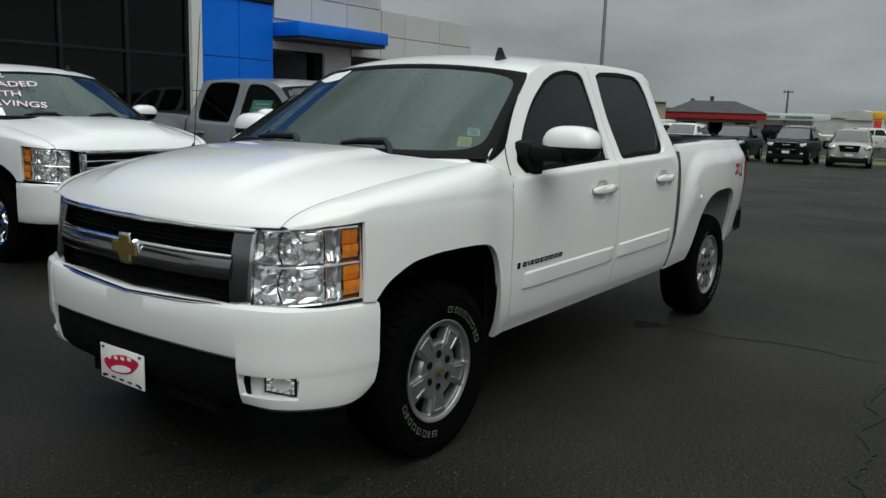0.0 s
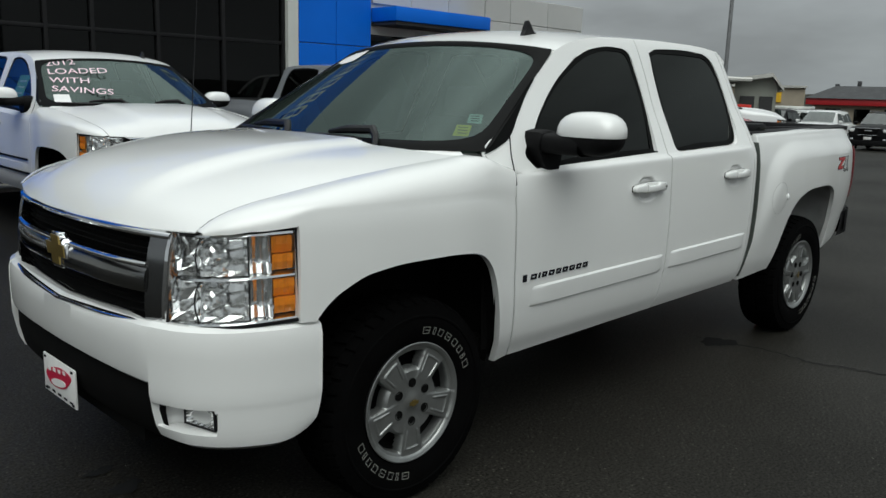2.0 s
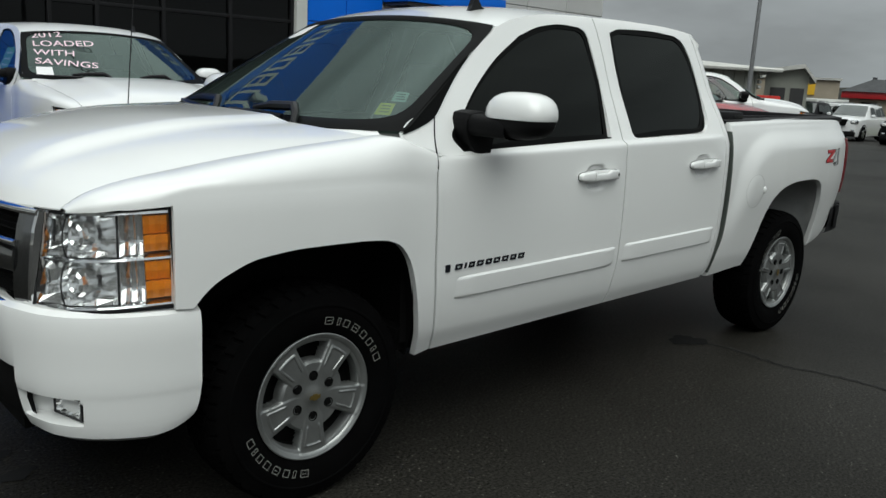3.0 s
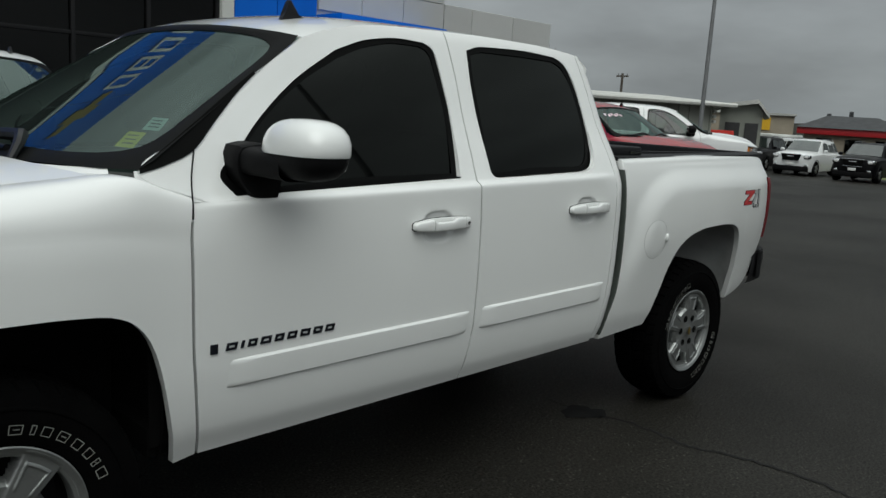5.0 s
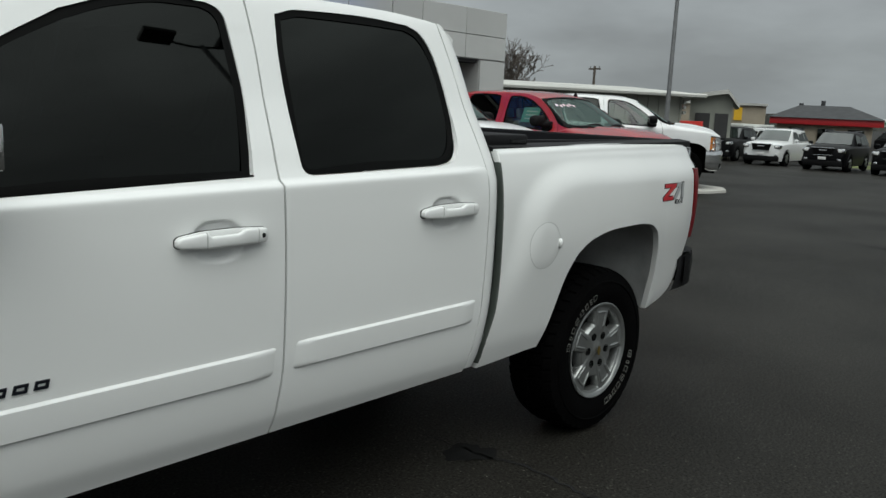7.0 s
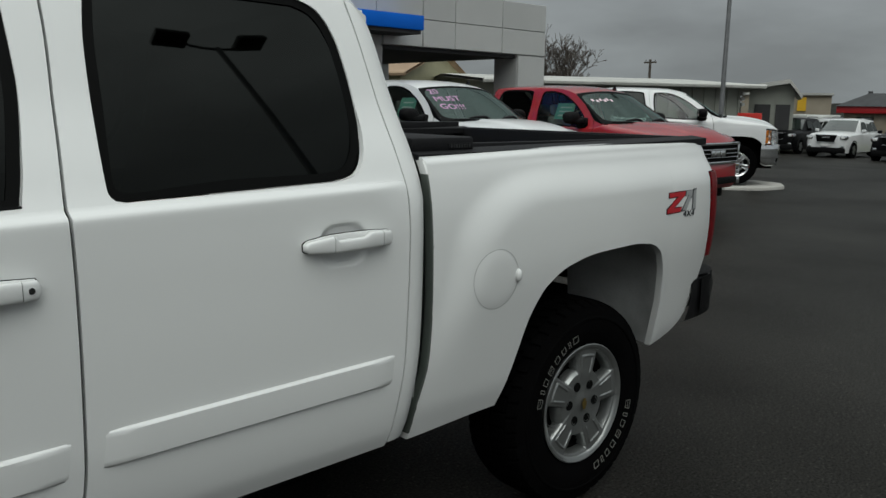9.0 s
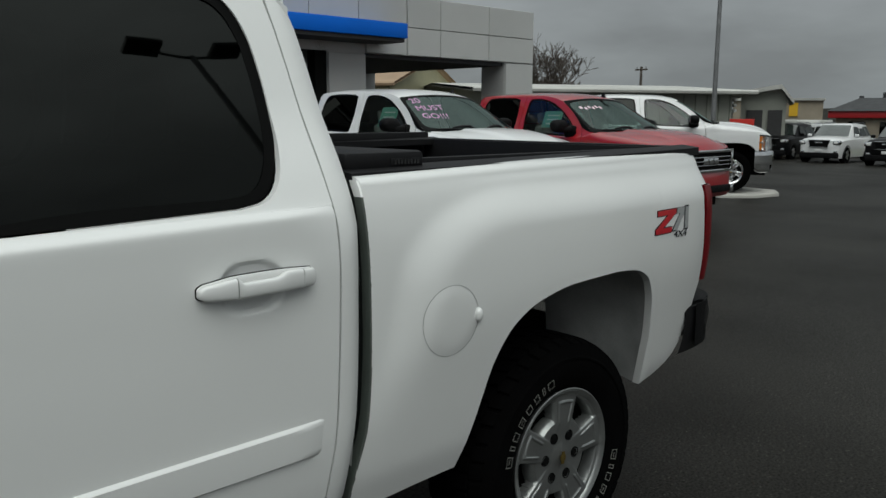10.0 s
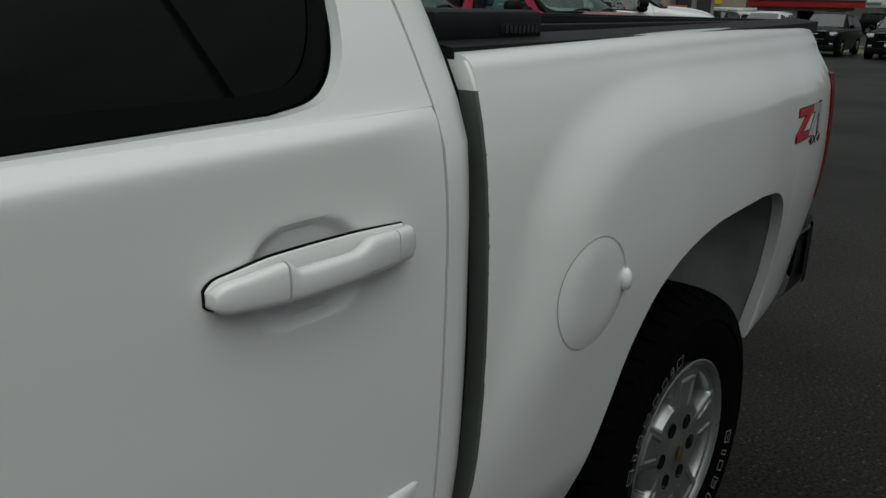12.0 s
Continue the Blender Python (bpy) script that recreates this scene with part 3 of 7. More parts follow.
def wheel(parent, x, s, letters=True, style=0):
    """A wheel at axle x on side s: tyre, alloy rim, lug holes, cap."""
    hub = new("wheel")
    hub.parent = parent
    turn = 0.0 if x < 1 else 94.0
    hub.matrix_local = pose(x + (0.014 if x < 1 else -0.028), s * 0.86, TYRE_R, 0, 0, 180 if s > 0 else 0) @ Matrix.Rotation(radians(turn), 4, 'Y')
    # everything faces -y in the wheel's own axes; outer face of the tyre at y = -0.13
    bm = bmesh.new()
    prof = [(-0.095, 0.226), (-0.118, 0.240), (-0.131, 0.275), (-0.135, 0.315), (-0.130, 0.350), (-0.118, 0.374), (-0.104, 0.388), (-0.085, 0.395), (-0.04, TYRE_R), (0.04, TYRE_R), (0.085, 0.395), (0.104, 0.388), (0.118, 0.374), (0.135, 0.315), (0.118, 0.240), (0.095, 0.226)]
    wall = [p for p in prof if p[1] < 0.37]
    tread = [(-0.121, 0.374, 0), (-0.119, 0.386, 1), (-0.098, 0.395, 1), (-0.080, 0.399, 1), (-0.078, 0.389, 9), (-0.073, 0.389, 9), (-0.071, 0.401, 2), (-0.012, 0.402, 2), (-0.010, 0.391, 9), (0.006, 0.391, 9), (0.008, 0.402, 3), (0.070, 0.401, 3), (0.073, 0.389, 9), (0.079, 0.389, 9), (0.081, 0.399, 4), (0.119, 0.386, 4), (0.121, 0.374, 0)]
    section = [(h, r, 0) for h, r in wall if h < 0] + tread + [(h, r, 0) for h, r in wall if h > 0]
    NB = 44

    def knob(i, j):
        h, r, row = section[j]
        k, e = divmod(i, 4)
        sh = {1: 0.35, 2: 0.0, 3: 0.5, 4: 0.15}.get(row, 0.0)
        a = 2 * math.pi / NB * (k + (0.0, 0.06, 0.78, 0.84)[e] + sh + h * 3.0)
        if row in (1, 2, 3, 4) and e in (0, 3):
            r -= 0.010
        return (r * math.cos(a), h, r * math.sin(a))
    grid(bm, knob, NB * 4, len(section), close_u=True)
    tyre = part("tyre", bm, RUBBER, hub, "black all-terrain tyre" + (" with raised white outlined lettering" if letters else ""))
    bm = bmesh.new()
    revolve(bm, [(-0.132, 0.332), (-0.1365, 0.336), (-0.1355, 0.342), (-0.130, 0.346)], 72)
    part("sidewall_rib", bm, RUBBER, hub)
    if letters:
        # the maker's name stays a row of outlined white blocks, twice round the wall
        sizes = (1.15, 0.45, 0.9, 1.0, 0.9, 0.8, 0.45, 1.0)
        for start in (math.radians(84), math.radians(84 + 180)):
            bm = bmesh.new()
            for k, wd in enumerate(sizes):
                a = start - sum(sizes[:k]) * 0.128 - 0.046 * k
                da = wd * 0.106

                def ring(r0, r1, b0, b1):
                    g = lambda i, j: ((r0, r1)[j] * math.cos(a - da * (b0 + (b1 - b0) * i / 3)), -0.1352 - 0.0030 * ((r0, r1)[j] - 0.268) / 0.034, (r0, r1)[j] * math.sin(a - da * (b0 + (b1 - b0) * i / 3)))
                    grid(bm, g, 4, 2)
                e = 0.0022
                ea = e / 0.285 / da
                ring(0.270, 0.270 + e, 0, 1)
                ring(0.297 - e, 0.297, 0, 1)
                ring(0.270, 0.297, 0, ea)
                ring(0.270, 0.297, 1 - ea, 1)
                if k % 3 == 0:
                    ring(0.283, 0.283 + e, 0.3, 0.8)
            part("lettering", bm, LETTER, hub, "white outlined letter blocks", normals=False)
    # rim: barrel, lip, and a face with five windows between broad spokes
    bm = bmesh.new()
    revolve(bm, [(-0.098, 0.222), (-0.118, 0.232), (-0.124, 0.236), (-0.126, 0.232), (-0.121, 0.222), (-0.112, 0.219)], 64)
    part("rim", bm, ALLOY if style == 0 else CHROME, hub, "silver alloy rim with five broad spokes")
    # barrel and brake disc take near black so the spoke windows look shaded
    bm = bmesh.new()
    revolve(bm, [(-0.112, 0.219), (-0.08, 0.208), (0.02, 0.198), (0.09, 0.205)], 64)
    part("barrel", bm, ALLOYDARK, hub, "barrel behind the spokes, darkened for shade")
    bm = bmesh.new()
    NA = 400 if letters else 150
    radii = [0.0, 0.012, 0.024, 0.036, 0.050, 0.085, 0.098, 0.106, 0.112, 0.118, 0.124, 0.130, 0.136, 0.142, 0.150, 0.158, 0.166, 0.173, 0.178, 0.182, 0.186, 0.190, 0.194, 0.199, 0.204, 0.209, 0.214, 0.219, 0.225]
    NR = len(radii)

    def across(a, r):
        """Metres off the middle line of the nearest arm."""
        k = abs(((math.degrees(a) - (55.0 if x < 1 else 33.0) + 36) % 72) - 36)
        return r * math.sin(radians(k))

    def depth(a, r):
        w = across(a, r)
        half = 0.0425 + 0.16 * (r - 0.135)                     # arms widen a little towards the lip
        y = -0.112 - 0.007 * sstep((0.052 - r) / 0.045)       # domed hub
        y -= 0.003 * sstep((r - 0.060) / 0.045) * sstep((half + 0.006 - w) / 0.010)
        inner, outer = sstep((w - half + 0.004) / 0.004), sstep((0.192 - r) / 0.004)
        frame_ = max(sstep((0.0055 - abs(w - half + 0.016)) / 0.003) * outer, sstep((0.0055 - abs(r - 0.187)) / 0.003) * sstep((half - 0.011 - w) / 0.004))
        y -= 0.0042 * frame_ * sstep((r - 0.112) / 0.008) * (1 - inner)   # raised line along each arm and over its end
        y += 0.018 * sstep((w - half) / 0.008) * sstep((r - 0.125) / 0.010) * sstep((0.206 - r) / 0.009)
        y -= 0.010 * sstep((r - 0.212) / 0.010)
        return y
    vs = [[bm.verts.new((radii[j] * math.cos(2 * math.pi * i / NA), depth(2 * math.pi * i / NA, radii[j]), radii[j] * math.sin(2 * math.pi * i / NA))) for j in range(1, NR)] for i in range(NA)]
    cen = bm.verts.new((0, depth(0, 0), 0))
    for i in range(NA):
        k2 = (i + 1) % NA
        bm.faces.new((cen, vs[i][0], vs[k2][0]))
        for j in range(NR - 2):
            am, rm = 2 * math.pi * (i + 0.5) / NA, (radii[j + 1] + radii[j + 2]) / 2
            if 0.133 < rm < 0.199 and across(am, rm) > 0.0425 + 0.16 * (rm - 0.135) + 0.0055:
                continue
            bm.faces.new((vs[i][j], vs[k2][j], vs[k2][j + 1], vs[i][j + 1]))
    rim(bm, lambda co: Vector((0, 0.030, 0)) if 0.1 < math.hypot(co.x, co.z) < 0.215 else Vector((0, 0.01, 0)))
    part("spoke_face", bm, ALLOY if style == 0 else CHROME, hub, angle=40)
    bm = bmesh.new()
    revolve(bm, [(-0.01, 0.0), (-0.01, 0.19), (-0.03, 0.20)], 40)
    part("brake_disc", bm, ALLOYDARK, hub, "brake disc behind the spokes, darkened for shade")
    # near-black discs on the hub face stand for shaded lug holes
    for k in range(6):
        a = radians(30 + 60 * k)
        bm = bmesh.new()
        c = (0.077 * math.cos(a), 0, 0.077 * math.sin(a))
        revolve(bm, [(-0.1150, 0.0), (-0.1150, 0.011), (-0.1132, 0.013), (-0.1152, 0.0165), (-0.1160, 0.0180), (-0.1105, 0.0190)], 16, c=c)
        part("lug_nut", bm, VOID, hub, "lug hole drawn as a near-black disc for its shade")
    bm = bmesh.new()
    prism(bm, [(-0.022, -0.007), (-0.009, -0.007), (-0.010, -0.012), (0.008, -0.012), (0.010, -0.007), (0.020, -0.007), (0.023, 0.006), (0.009, 0.006), (0.010, 0.011), (-0.008, 0.011), (-0.010, 0.006), (-0.020, 0.006)], "y", -0.1285, -0.125)
    part("centre_mark", bm, GOLD, hub, "small gold mark on the hub")
    return hub


def door_handle(parent, x0, s, z, paint):
    """A pull handle over a scooped cup, 0.30 m long: fixed front end, strap, fixed rear end with the lock."""
    def height(u):
        k = 0.0175 + 0.0055 * sstep((u - 0.05) / 0.25) - 0.002 * sstep((u - 0.7) / 0.3)
        return k * (0.16 + 0.84 * (1 - (1 - min(1.0, u / 0.075)) ** 2)) ** 0.5 * min(1.0, ((1 - u) / 0.03 + 0.35)) ** 0.5

    def bar(u, a, grow=0.0, flat=0.0):
        x = x0 + 0.288 * u
        zz = z + 0.004 * (u - 0.3) + 0.004 * math.sin(math.pi * u)
        h = height(u) + grow
        if not flat:                       # the strap is hollowed along its upper edge
            dip = sstep((u - 0.285) / 0.05) * sstep((0.72 - u) / 0.10)
            h, zz = h * (1 - 0.26 * dip), zz - 0.26 * h * dip
        out = (0.011 + 0.020 * math.sin(math.pi * u) ** 0.7) * (1 - flat)
        c, sn = math.cos(a), math.sin(a)
        c, sn = abs(c) ** 0.6 * (1 if c > 0 else -1), abs(sn) ** 0.6 * (1 if sn > 0 else -1)
        return (x + grow * (2 * u - 1), s * (y_cab(x, zz) + out + 0.011 * c * (1 - flat) + 0.003 * c * flat), zz + h * sn)
    bm = bmesh.new()
    for u0, u1 in ((0.285, 0.865), (0.0, 0.275), (0.873, 1.0)):
        b2 = bmesh.new()
        n = 23
        grid(b2, lambda i, j: bar(u0 + (u1 - u0) * (0.5 - 0.5 * math.cos(math.pi * i / (n - 1))), 2 * math.pi * j / 16), n, 17)
        bmesh.ops.remove_doubles(b2, verts=b2.verts[:], dist=1e-5)
        bmesh.ops.holes_fill(b2, edges=[e for e in b2.edges if len(e.link_faces) == 1], sides=0)
        tmp = bpy.data.meshes.new("t")
        b2.to_mesh(tmp)
        b2.free()
        bm.from_mesh(tmp)
        bpy.data.meshes.remove(tmp)
    hd = part("door_handle", bm, paint, parent, "body-colour pull handle over a scooped cup", angle=45)
    bm = bmesh.new()
    grid(bm, lambda i, j: bar(0.5 - 0.5 * math.cos(math.pi * i / 32), 2 * math.pi * j / 16, 0.0017, 0.96), 33, 17)
    bmesh.ops.remove_doubles(bm, verts=bm.verts[:], dist=1e-5)
    bmesh.ops.holes_fill(bm, edges=[e for e in bm.edges if len(e.link_faces) == 1], sides=0)
    part("handle_gasket", bm, SEAL, parent, "black handle gasket")
    bm = bmesh.new()
    grid(bm, lambda i, j: bar(0.5 - 0.5 * math.cos(math.pi * i / 32), 2 * math.pi * j / 16, 0.0002, 0.80), 33, 17)
    bmesh.ops.remove_doubles(bm, verts=bm.verts[:], dist=1e-5)
    bmesh.ops.holes_fill(bm, edges=[e for e in bm.edges if len(e.link_faces) == 1], sides=0)
    part("handle_base", bm, paint, parent)
    if x0 < 2:
        bm = bmesh.new()
        yy = s * (y_cab(x0 + 0.268, z) + 0.030)
        revolve(bm, [(yy, 0.0), (yy, 0.007), (yy - s * 0.012, 0.008)], 14, c=(x0 + 0.268, 0, z + 0.004))
        part("lock", bm, DIMCHROME, parent, "key lock")
    return hd


def side_mirror(parent, s, cap_mat):
    bm = bmesh.new()
    loop = [p for q in ([(0.842, 1.244), (0.805, 1.241), (0.768, 1.243)], [(0.768, 1.243), (0.742, 1.254), (0.716, 1.283), (0.695, 1.315), (0.684, 1.348), (0.686, 1.380), (0.702, 1.408)], [(0.702, 1.408), (0.76, 1.418), (0.85, 1.402)], [(0.85, 1.402), (0.856, 1.32), (0.842, 1.244)]) for p in resample(q, 8)[:-1]]
    sail = [(0.885, 1.0), (0.965, 1.0), (0.984, 0.975), (0.992, 0.92), (0.993, 0.02)]
    grid(bm, lambda j, i: (0.76 + (loop[j % len(loop)][0] - 0.76) * sail[i][1], s * sail[i][0], 1.33 + (loop[j % len(loop)][1] - 1.33) * sail[i][1]), len(loop), len(sail), close_u=True)
    secs = [(0.96, 0.772, 1.364, 0.076, 0.046), (1.03, 0.780, 1.362, 0.080, 0.043), (1.09, 0.79, 1.360, 0.084, 0.042), (1.16, 0.80, 1.36, 0.078, 0.045)]

    def basef(i, j):
        y, cx, cz, rx, rz = secs[i]
        a = 2 * math.pi * j / 20
        c, sn = math.cos(a), math.sin(a)
        c, sn = abs(c) ** 0.6 * (1 if c > 0 else -1), abs(sn) ** 0.6 * (1 if sn > 0 else -1)
        return (cx + rx * c, s * y, cz + rz * sn)
    grid(bm, basef, len(secs), 21)

    def shell(z0, z1, k):
        def f(i, j):
            u, a = i / 12, 2 * math.pi * j / 20
            th = (1 - u) * -math.pi / 2 + u * math.pi / 2
            c, sn = math.cos(th), math.sin(th)
            e = 0.68
            cu = abs(c) ** e
            x = 0.810 + 0.094 * k * cu * (abs(math.cos(a)) ** e) * (1 if math.cos(a) > 0 else -1)
            y = 1.165 + 0.146 * k * cu * (abs(math.sin(a)) ** e) * (1 if math.sin(a) > 0 else -1)
            z = (z0 + z1) / 2 + (z1 - z0) / 2 * (abs(sn) ** 0.82) * (1 if sn > 0 else -1)
            x += 0.025 * (z - 1.4) / 0.1 * (0.3 if z > 1.4 else 0)
            return (x, s * y, z)
        return f
    grid(bm, shell(1.320, 1.492, 0.985), 13, 21)
    mirror = part("side_mirror", bm, PLASTIC, parent, "black mirror housing with a painted cap")
    bm = bmesh.new()
    f = shell(1.310, 1.500, 1.02)
    base = [[f(i, j) for j in range(21)] for i in range(13)]
    vs = [[bm.verts.new((p[0], p[1], max(p[2], 1.396))) for p in r] for r in base]
    for i in range(12):
        for j in range(20):
            if max(base[i][j][2], base[i + 1][j][2]) > 1.396:
                bm.faces.new((vs[i][j], vs[i + 1][j], vs[i + 1][j + 1], vs[i][j + 1]))
    part("mirror_cap", bm, cap_mat, mirror, "painted cap")
    bm = bmesh.new()
    box(bm, 0.878, 0.9035, min(s * 1.085, s * 1.245), max(s * 1.085, s * 1.245), 1.355, 1.450, 0.004)
    part("mirror_glass", bm, CHROME, mirror, "mirror glass")
    return mirror


def bump_path(n):
    """Evenly spaced points of the front bumper's plan, from one end to the other."""
    half = [(0.0, -0.916), (0.3, -0.909), (0.6, -0.886), (0.75, -0.842), (0.86, -0.765), (0.935, -0.65), (0.975, -0.53), (0.99, -0.42)]
    P = resample([(x, -y) for y, x in half[::-1]] + [(x, y) for y, x in half[1:]], n)
    return [(p[0], p[1]) for p in P]


def headlight(parent, s, full=True):
    """Two stacked lamps behind one clear cover, with amber corners."""
    inner_t, inner_b = Vector((-0.775, s * 0.672, 1.096)), Vector((-0.815, s * 0.700, 0.795))
    outer_t, outer_b = Vector((-0.512, s * 0.950, 1.117)), Vector((-0.503, s * 0.962, 0.818))

    def surf(u, v, d=0.0):
        """u 0 at the grille to 1 at the wing, v 0 at the foot to 1 at the top, d metres sunk in."""
        p = (inner_b * (1 - v) + inner_t * v) * (1 - u) + (outer_b * (1 - v) + outer_t * v) * u
        bow = math.sin(math.pi * u)
        p += Vector((-0.052 * bow, s * 0.040 * bow, 0))
        nrm = Vector((-0.86 + 0.55 * u, s * (0.42 + 0.50 * u), 0.06)).normalized()
        return p - nrm * d
    bm = bmesh.new()
    grid(bm, lambda i, j: surf(-0.02 + 1.04 * i / 16, -0.03 + 1.06 * j / 8, 0.10), 17, 9)
    base = part("headlight", bm, LAMPSILVER, parent, "stacked twin headlamp with amber corner and clear cover")
    # bezel: four dark strips round the opening
    bm = bmesh.new()
    for a, b in ((((-0.02, -0.035)), (1.03, 0.0)), ((-0.02, 1.0), (1.03, 1.035)), ((-0.025, -0.035), (-0.008, 1.035)), ((1.018, -0.035), (1.045, 1.035))):
        st = bmesh.new()
        grid(st, lambda i, j: surf(a[0] + (b[0] - a[0]) * i / 14, a[1] + (b[1] - a[1]) * j / 6, -0.004), 15, 7)
        rim(st, lambda co: Vector((0.06, -s * 0.045, 0)))
        tmp = bpy.data.meshes.new("t")
        st.to_mesh(tmp)
        st.free()
        bm.from_mesh(tmp)
        bpy.data.meshes.remove(tmp)
    part("bezel", bm, SATIN, base, "black gasket round the lamp")
    bm = bmesh.new()
    for v0, v1 in ((0.003, 0.040), (0.480, 0.525), (0.945, 0.996)):
        st = bmesh.new()
        grid(st, lambda i, j: surf(-0.005 + 1.02 * i / 14, v0 + (v1 - v0) * j / 2, (0.004, 0.006, 0.024)[j]), 15, 3)
        rim(st, lambda co: Vector((0.06, -s * 0.045, 0)))
        tmp = bpy.data.meshes.new("t")
        st.to_mesh(tmp)
        st.free()
        bm.from_mesh(tmp)
        bpy.data.meshes.remove(tmp)
    part("trim_bar", bm, CHROME, base, "chrome bars across the lamp")
    for v0, v1 in ((0.040, 0.480), (0.525, 0.945)):
        vm, vh = (v0 + v1) / 2, v1 - v0
        # inner mirror: slanting planes that run from the grille side down into the pocket
        bm = bmesh.new()
        US, WS = (-0.005, 0.09, 0.19, 0.27), (0.0, 0.22, 0.44, 0.52, 0.80, 1.0)
        deep = ((0.012, 0.020, 0.024, 0.016), (0.018, 0.046, 0.060, 0.022), (0.030, 0.070, 0.075, 0.030), (0.034, 0.050, 0.072, 0.030), (0.022, 0.046, 0.052, 0.024), (0.010, 0.016, 0.018, 0.014))
        grid(bm, lambda i, j: surf(US[i], v0 + vh * (WS[j] + 0.16 * (i - 1.5) / 3 * (0 < j < 5)), deep[j][i]), 4, 6)
        part("reflector", bm, LAMPSILVER, base, "faceted chrome inner reflector", smooth=False)
        # main mirror: a long trough of level planes
        bm = bmesh.new()
        US2, WS2 = (0.27, 0.31, 0.42, 0.52, 0.64, 0.685), (0.0, 0.12, 0.34, 0.42, 0.60, 0.68, 0.90, 1.0)
        dep2 = (0.010, 0.020, 0.062, 0.074, 0.076, 0.058, 0.034, 0.012)
        grid(bm, lambda i, j: surf(US2[i], v0 + vh * (WS2[j] + 0.03 * math.sin(2.3 * i + j) * (0 < j < 7)), 0.014 + (dep2[j] - 0.006) * (0.15, 0.75, 1.0, 0.95, 0.85, 0.25)[i]), 6, 8)
        part("reflector", bm, LAMPSILVER, base, "chrome trough reflector", smooth=False)
        bm = bmesh.new()
        for ua, ub, bend in ((0.262, 0.280, -0.045), (0.676, 0.690, 0.0)):
            grid(bm, lambda i, j: surf(ua + (ub - ua) * i + bend * math.sin(math.pi * j / 8), v0 + vh * j / 8, 0.010), 2, 9)
        part("bowl_edge", bm, SATIN, base, "dark edge of the lamp bowl", normals=False)
        # bulb shield: a faceted cup standing out of the trough
        bm = bmesh.new()
        c0 = surf(0.385, vm, 0.075)
        ax = Vector((-0.86, s * 0.50, 0.05)).normalized()
        rot = Matrix.Translation(c0) @ ax.to_track_quat("Z", "Y").to_matrix().to_4x4()
        cup = [(0.0, 1.0), (0.040, 0.98), (0.058, 0.86), (0.064, 0.62), (0.058, 0.42), (0.050, 0.0)]
        grid(bm, lambda i, j: rot @ Vector((0.034 * cup[j][1] * math.cos(math.pi * i / 5), 0.046 * cup[j][1] * math.sin(math.pi * i / 5), cup[j][0])), 10, 6, close_u=True)
        part("bulb_shield", bm, LAMPSILVER, base, "polished bulb shield", smooth=False)
        # ribbed pale column between the mirror and the amber corner
        bm = bmesh.new()
        grid(bm, lambda i, j: surf(0.685 + 0.165 * i / 6, v0 + vh * (0, 0.30, 0.55, 1)[j], 0.014 + (0.012, 0.030, 0.034, 0.022, 0.030, 0.020, 0.0)[i] + (0, 0.018, 0.012, -0.002)[j]), 7, 4)
        part("side_marker", bm, LAMPSILVER, base, "ribbed clear side lamp", smooth=False)
        for va, vb in ((v0 + 0.03, vm - 0.008), (vm + 0.004, v1 - 0.02)):
            bm = bmesh.new()
            grid(bm, lambda i, j: surf(0.855 + 0.150 * i / 4, va + (vb - va) * j / 2, 0.010 + 0.012 * (j == 0) + 0.004 * (i % 2)), 5, 3)
            rim(bm, lambda co: Vector((0.04, -s * 0.03, 0)))
            part("amber_reflector", bm, AMBER, base, "amber corner lamp", smooth=False)
    bm = bmesh.new()
    grid(bm, lambda i, j: surf(-0.008 + 1.026 * i / 20, j / 10, -0.002), 21, 11)
    lens = part("lens", bm, LENS, base, "clear lamp cover")
    lens.visible_shadow = False
    return base


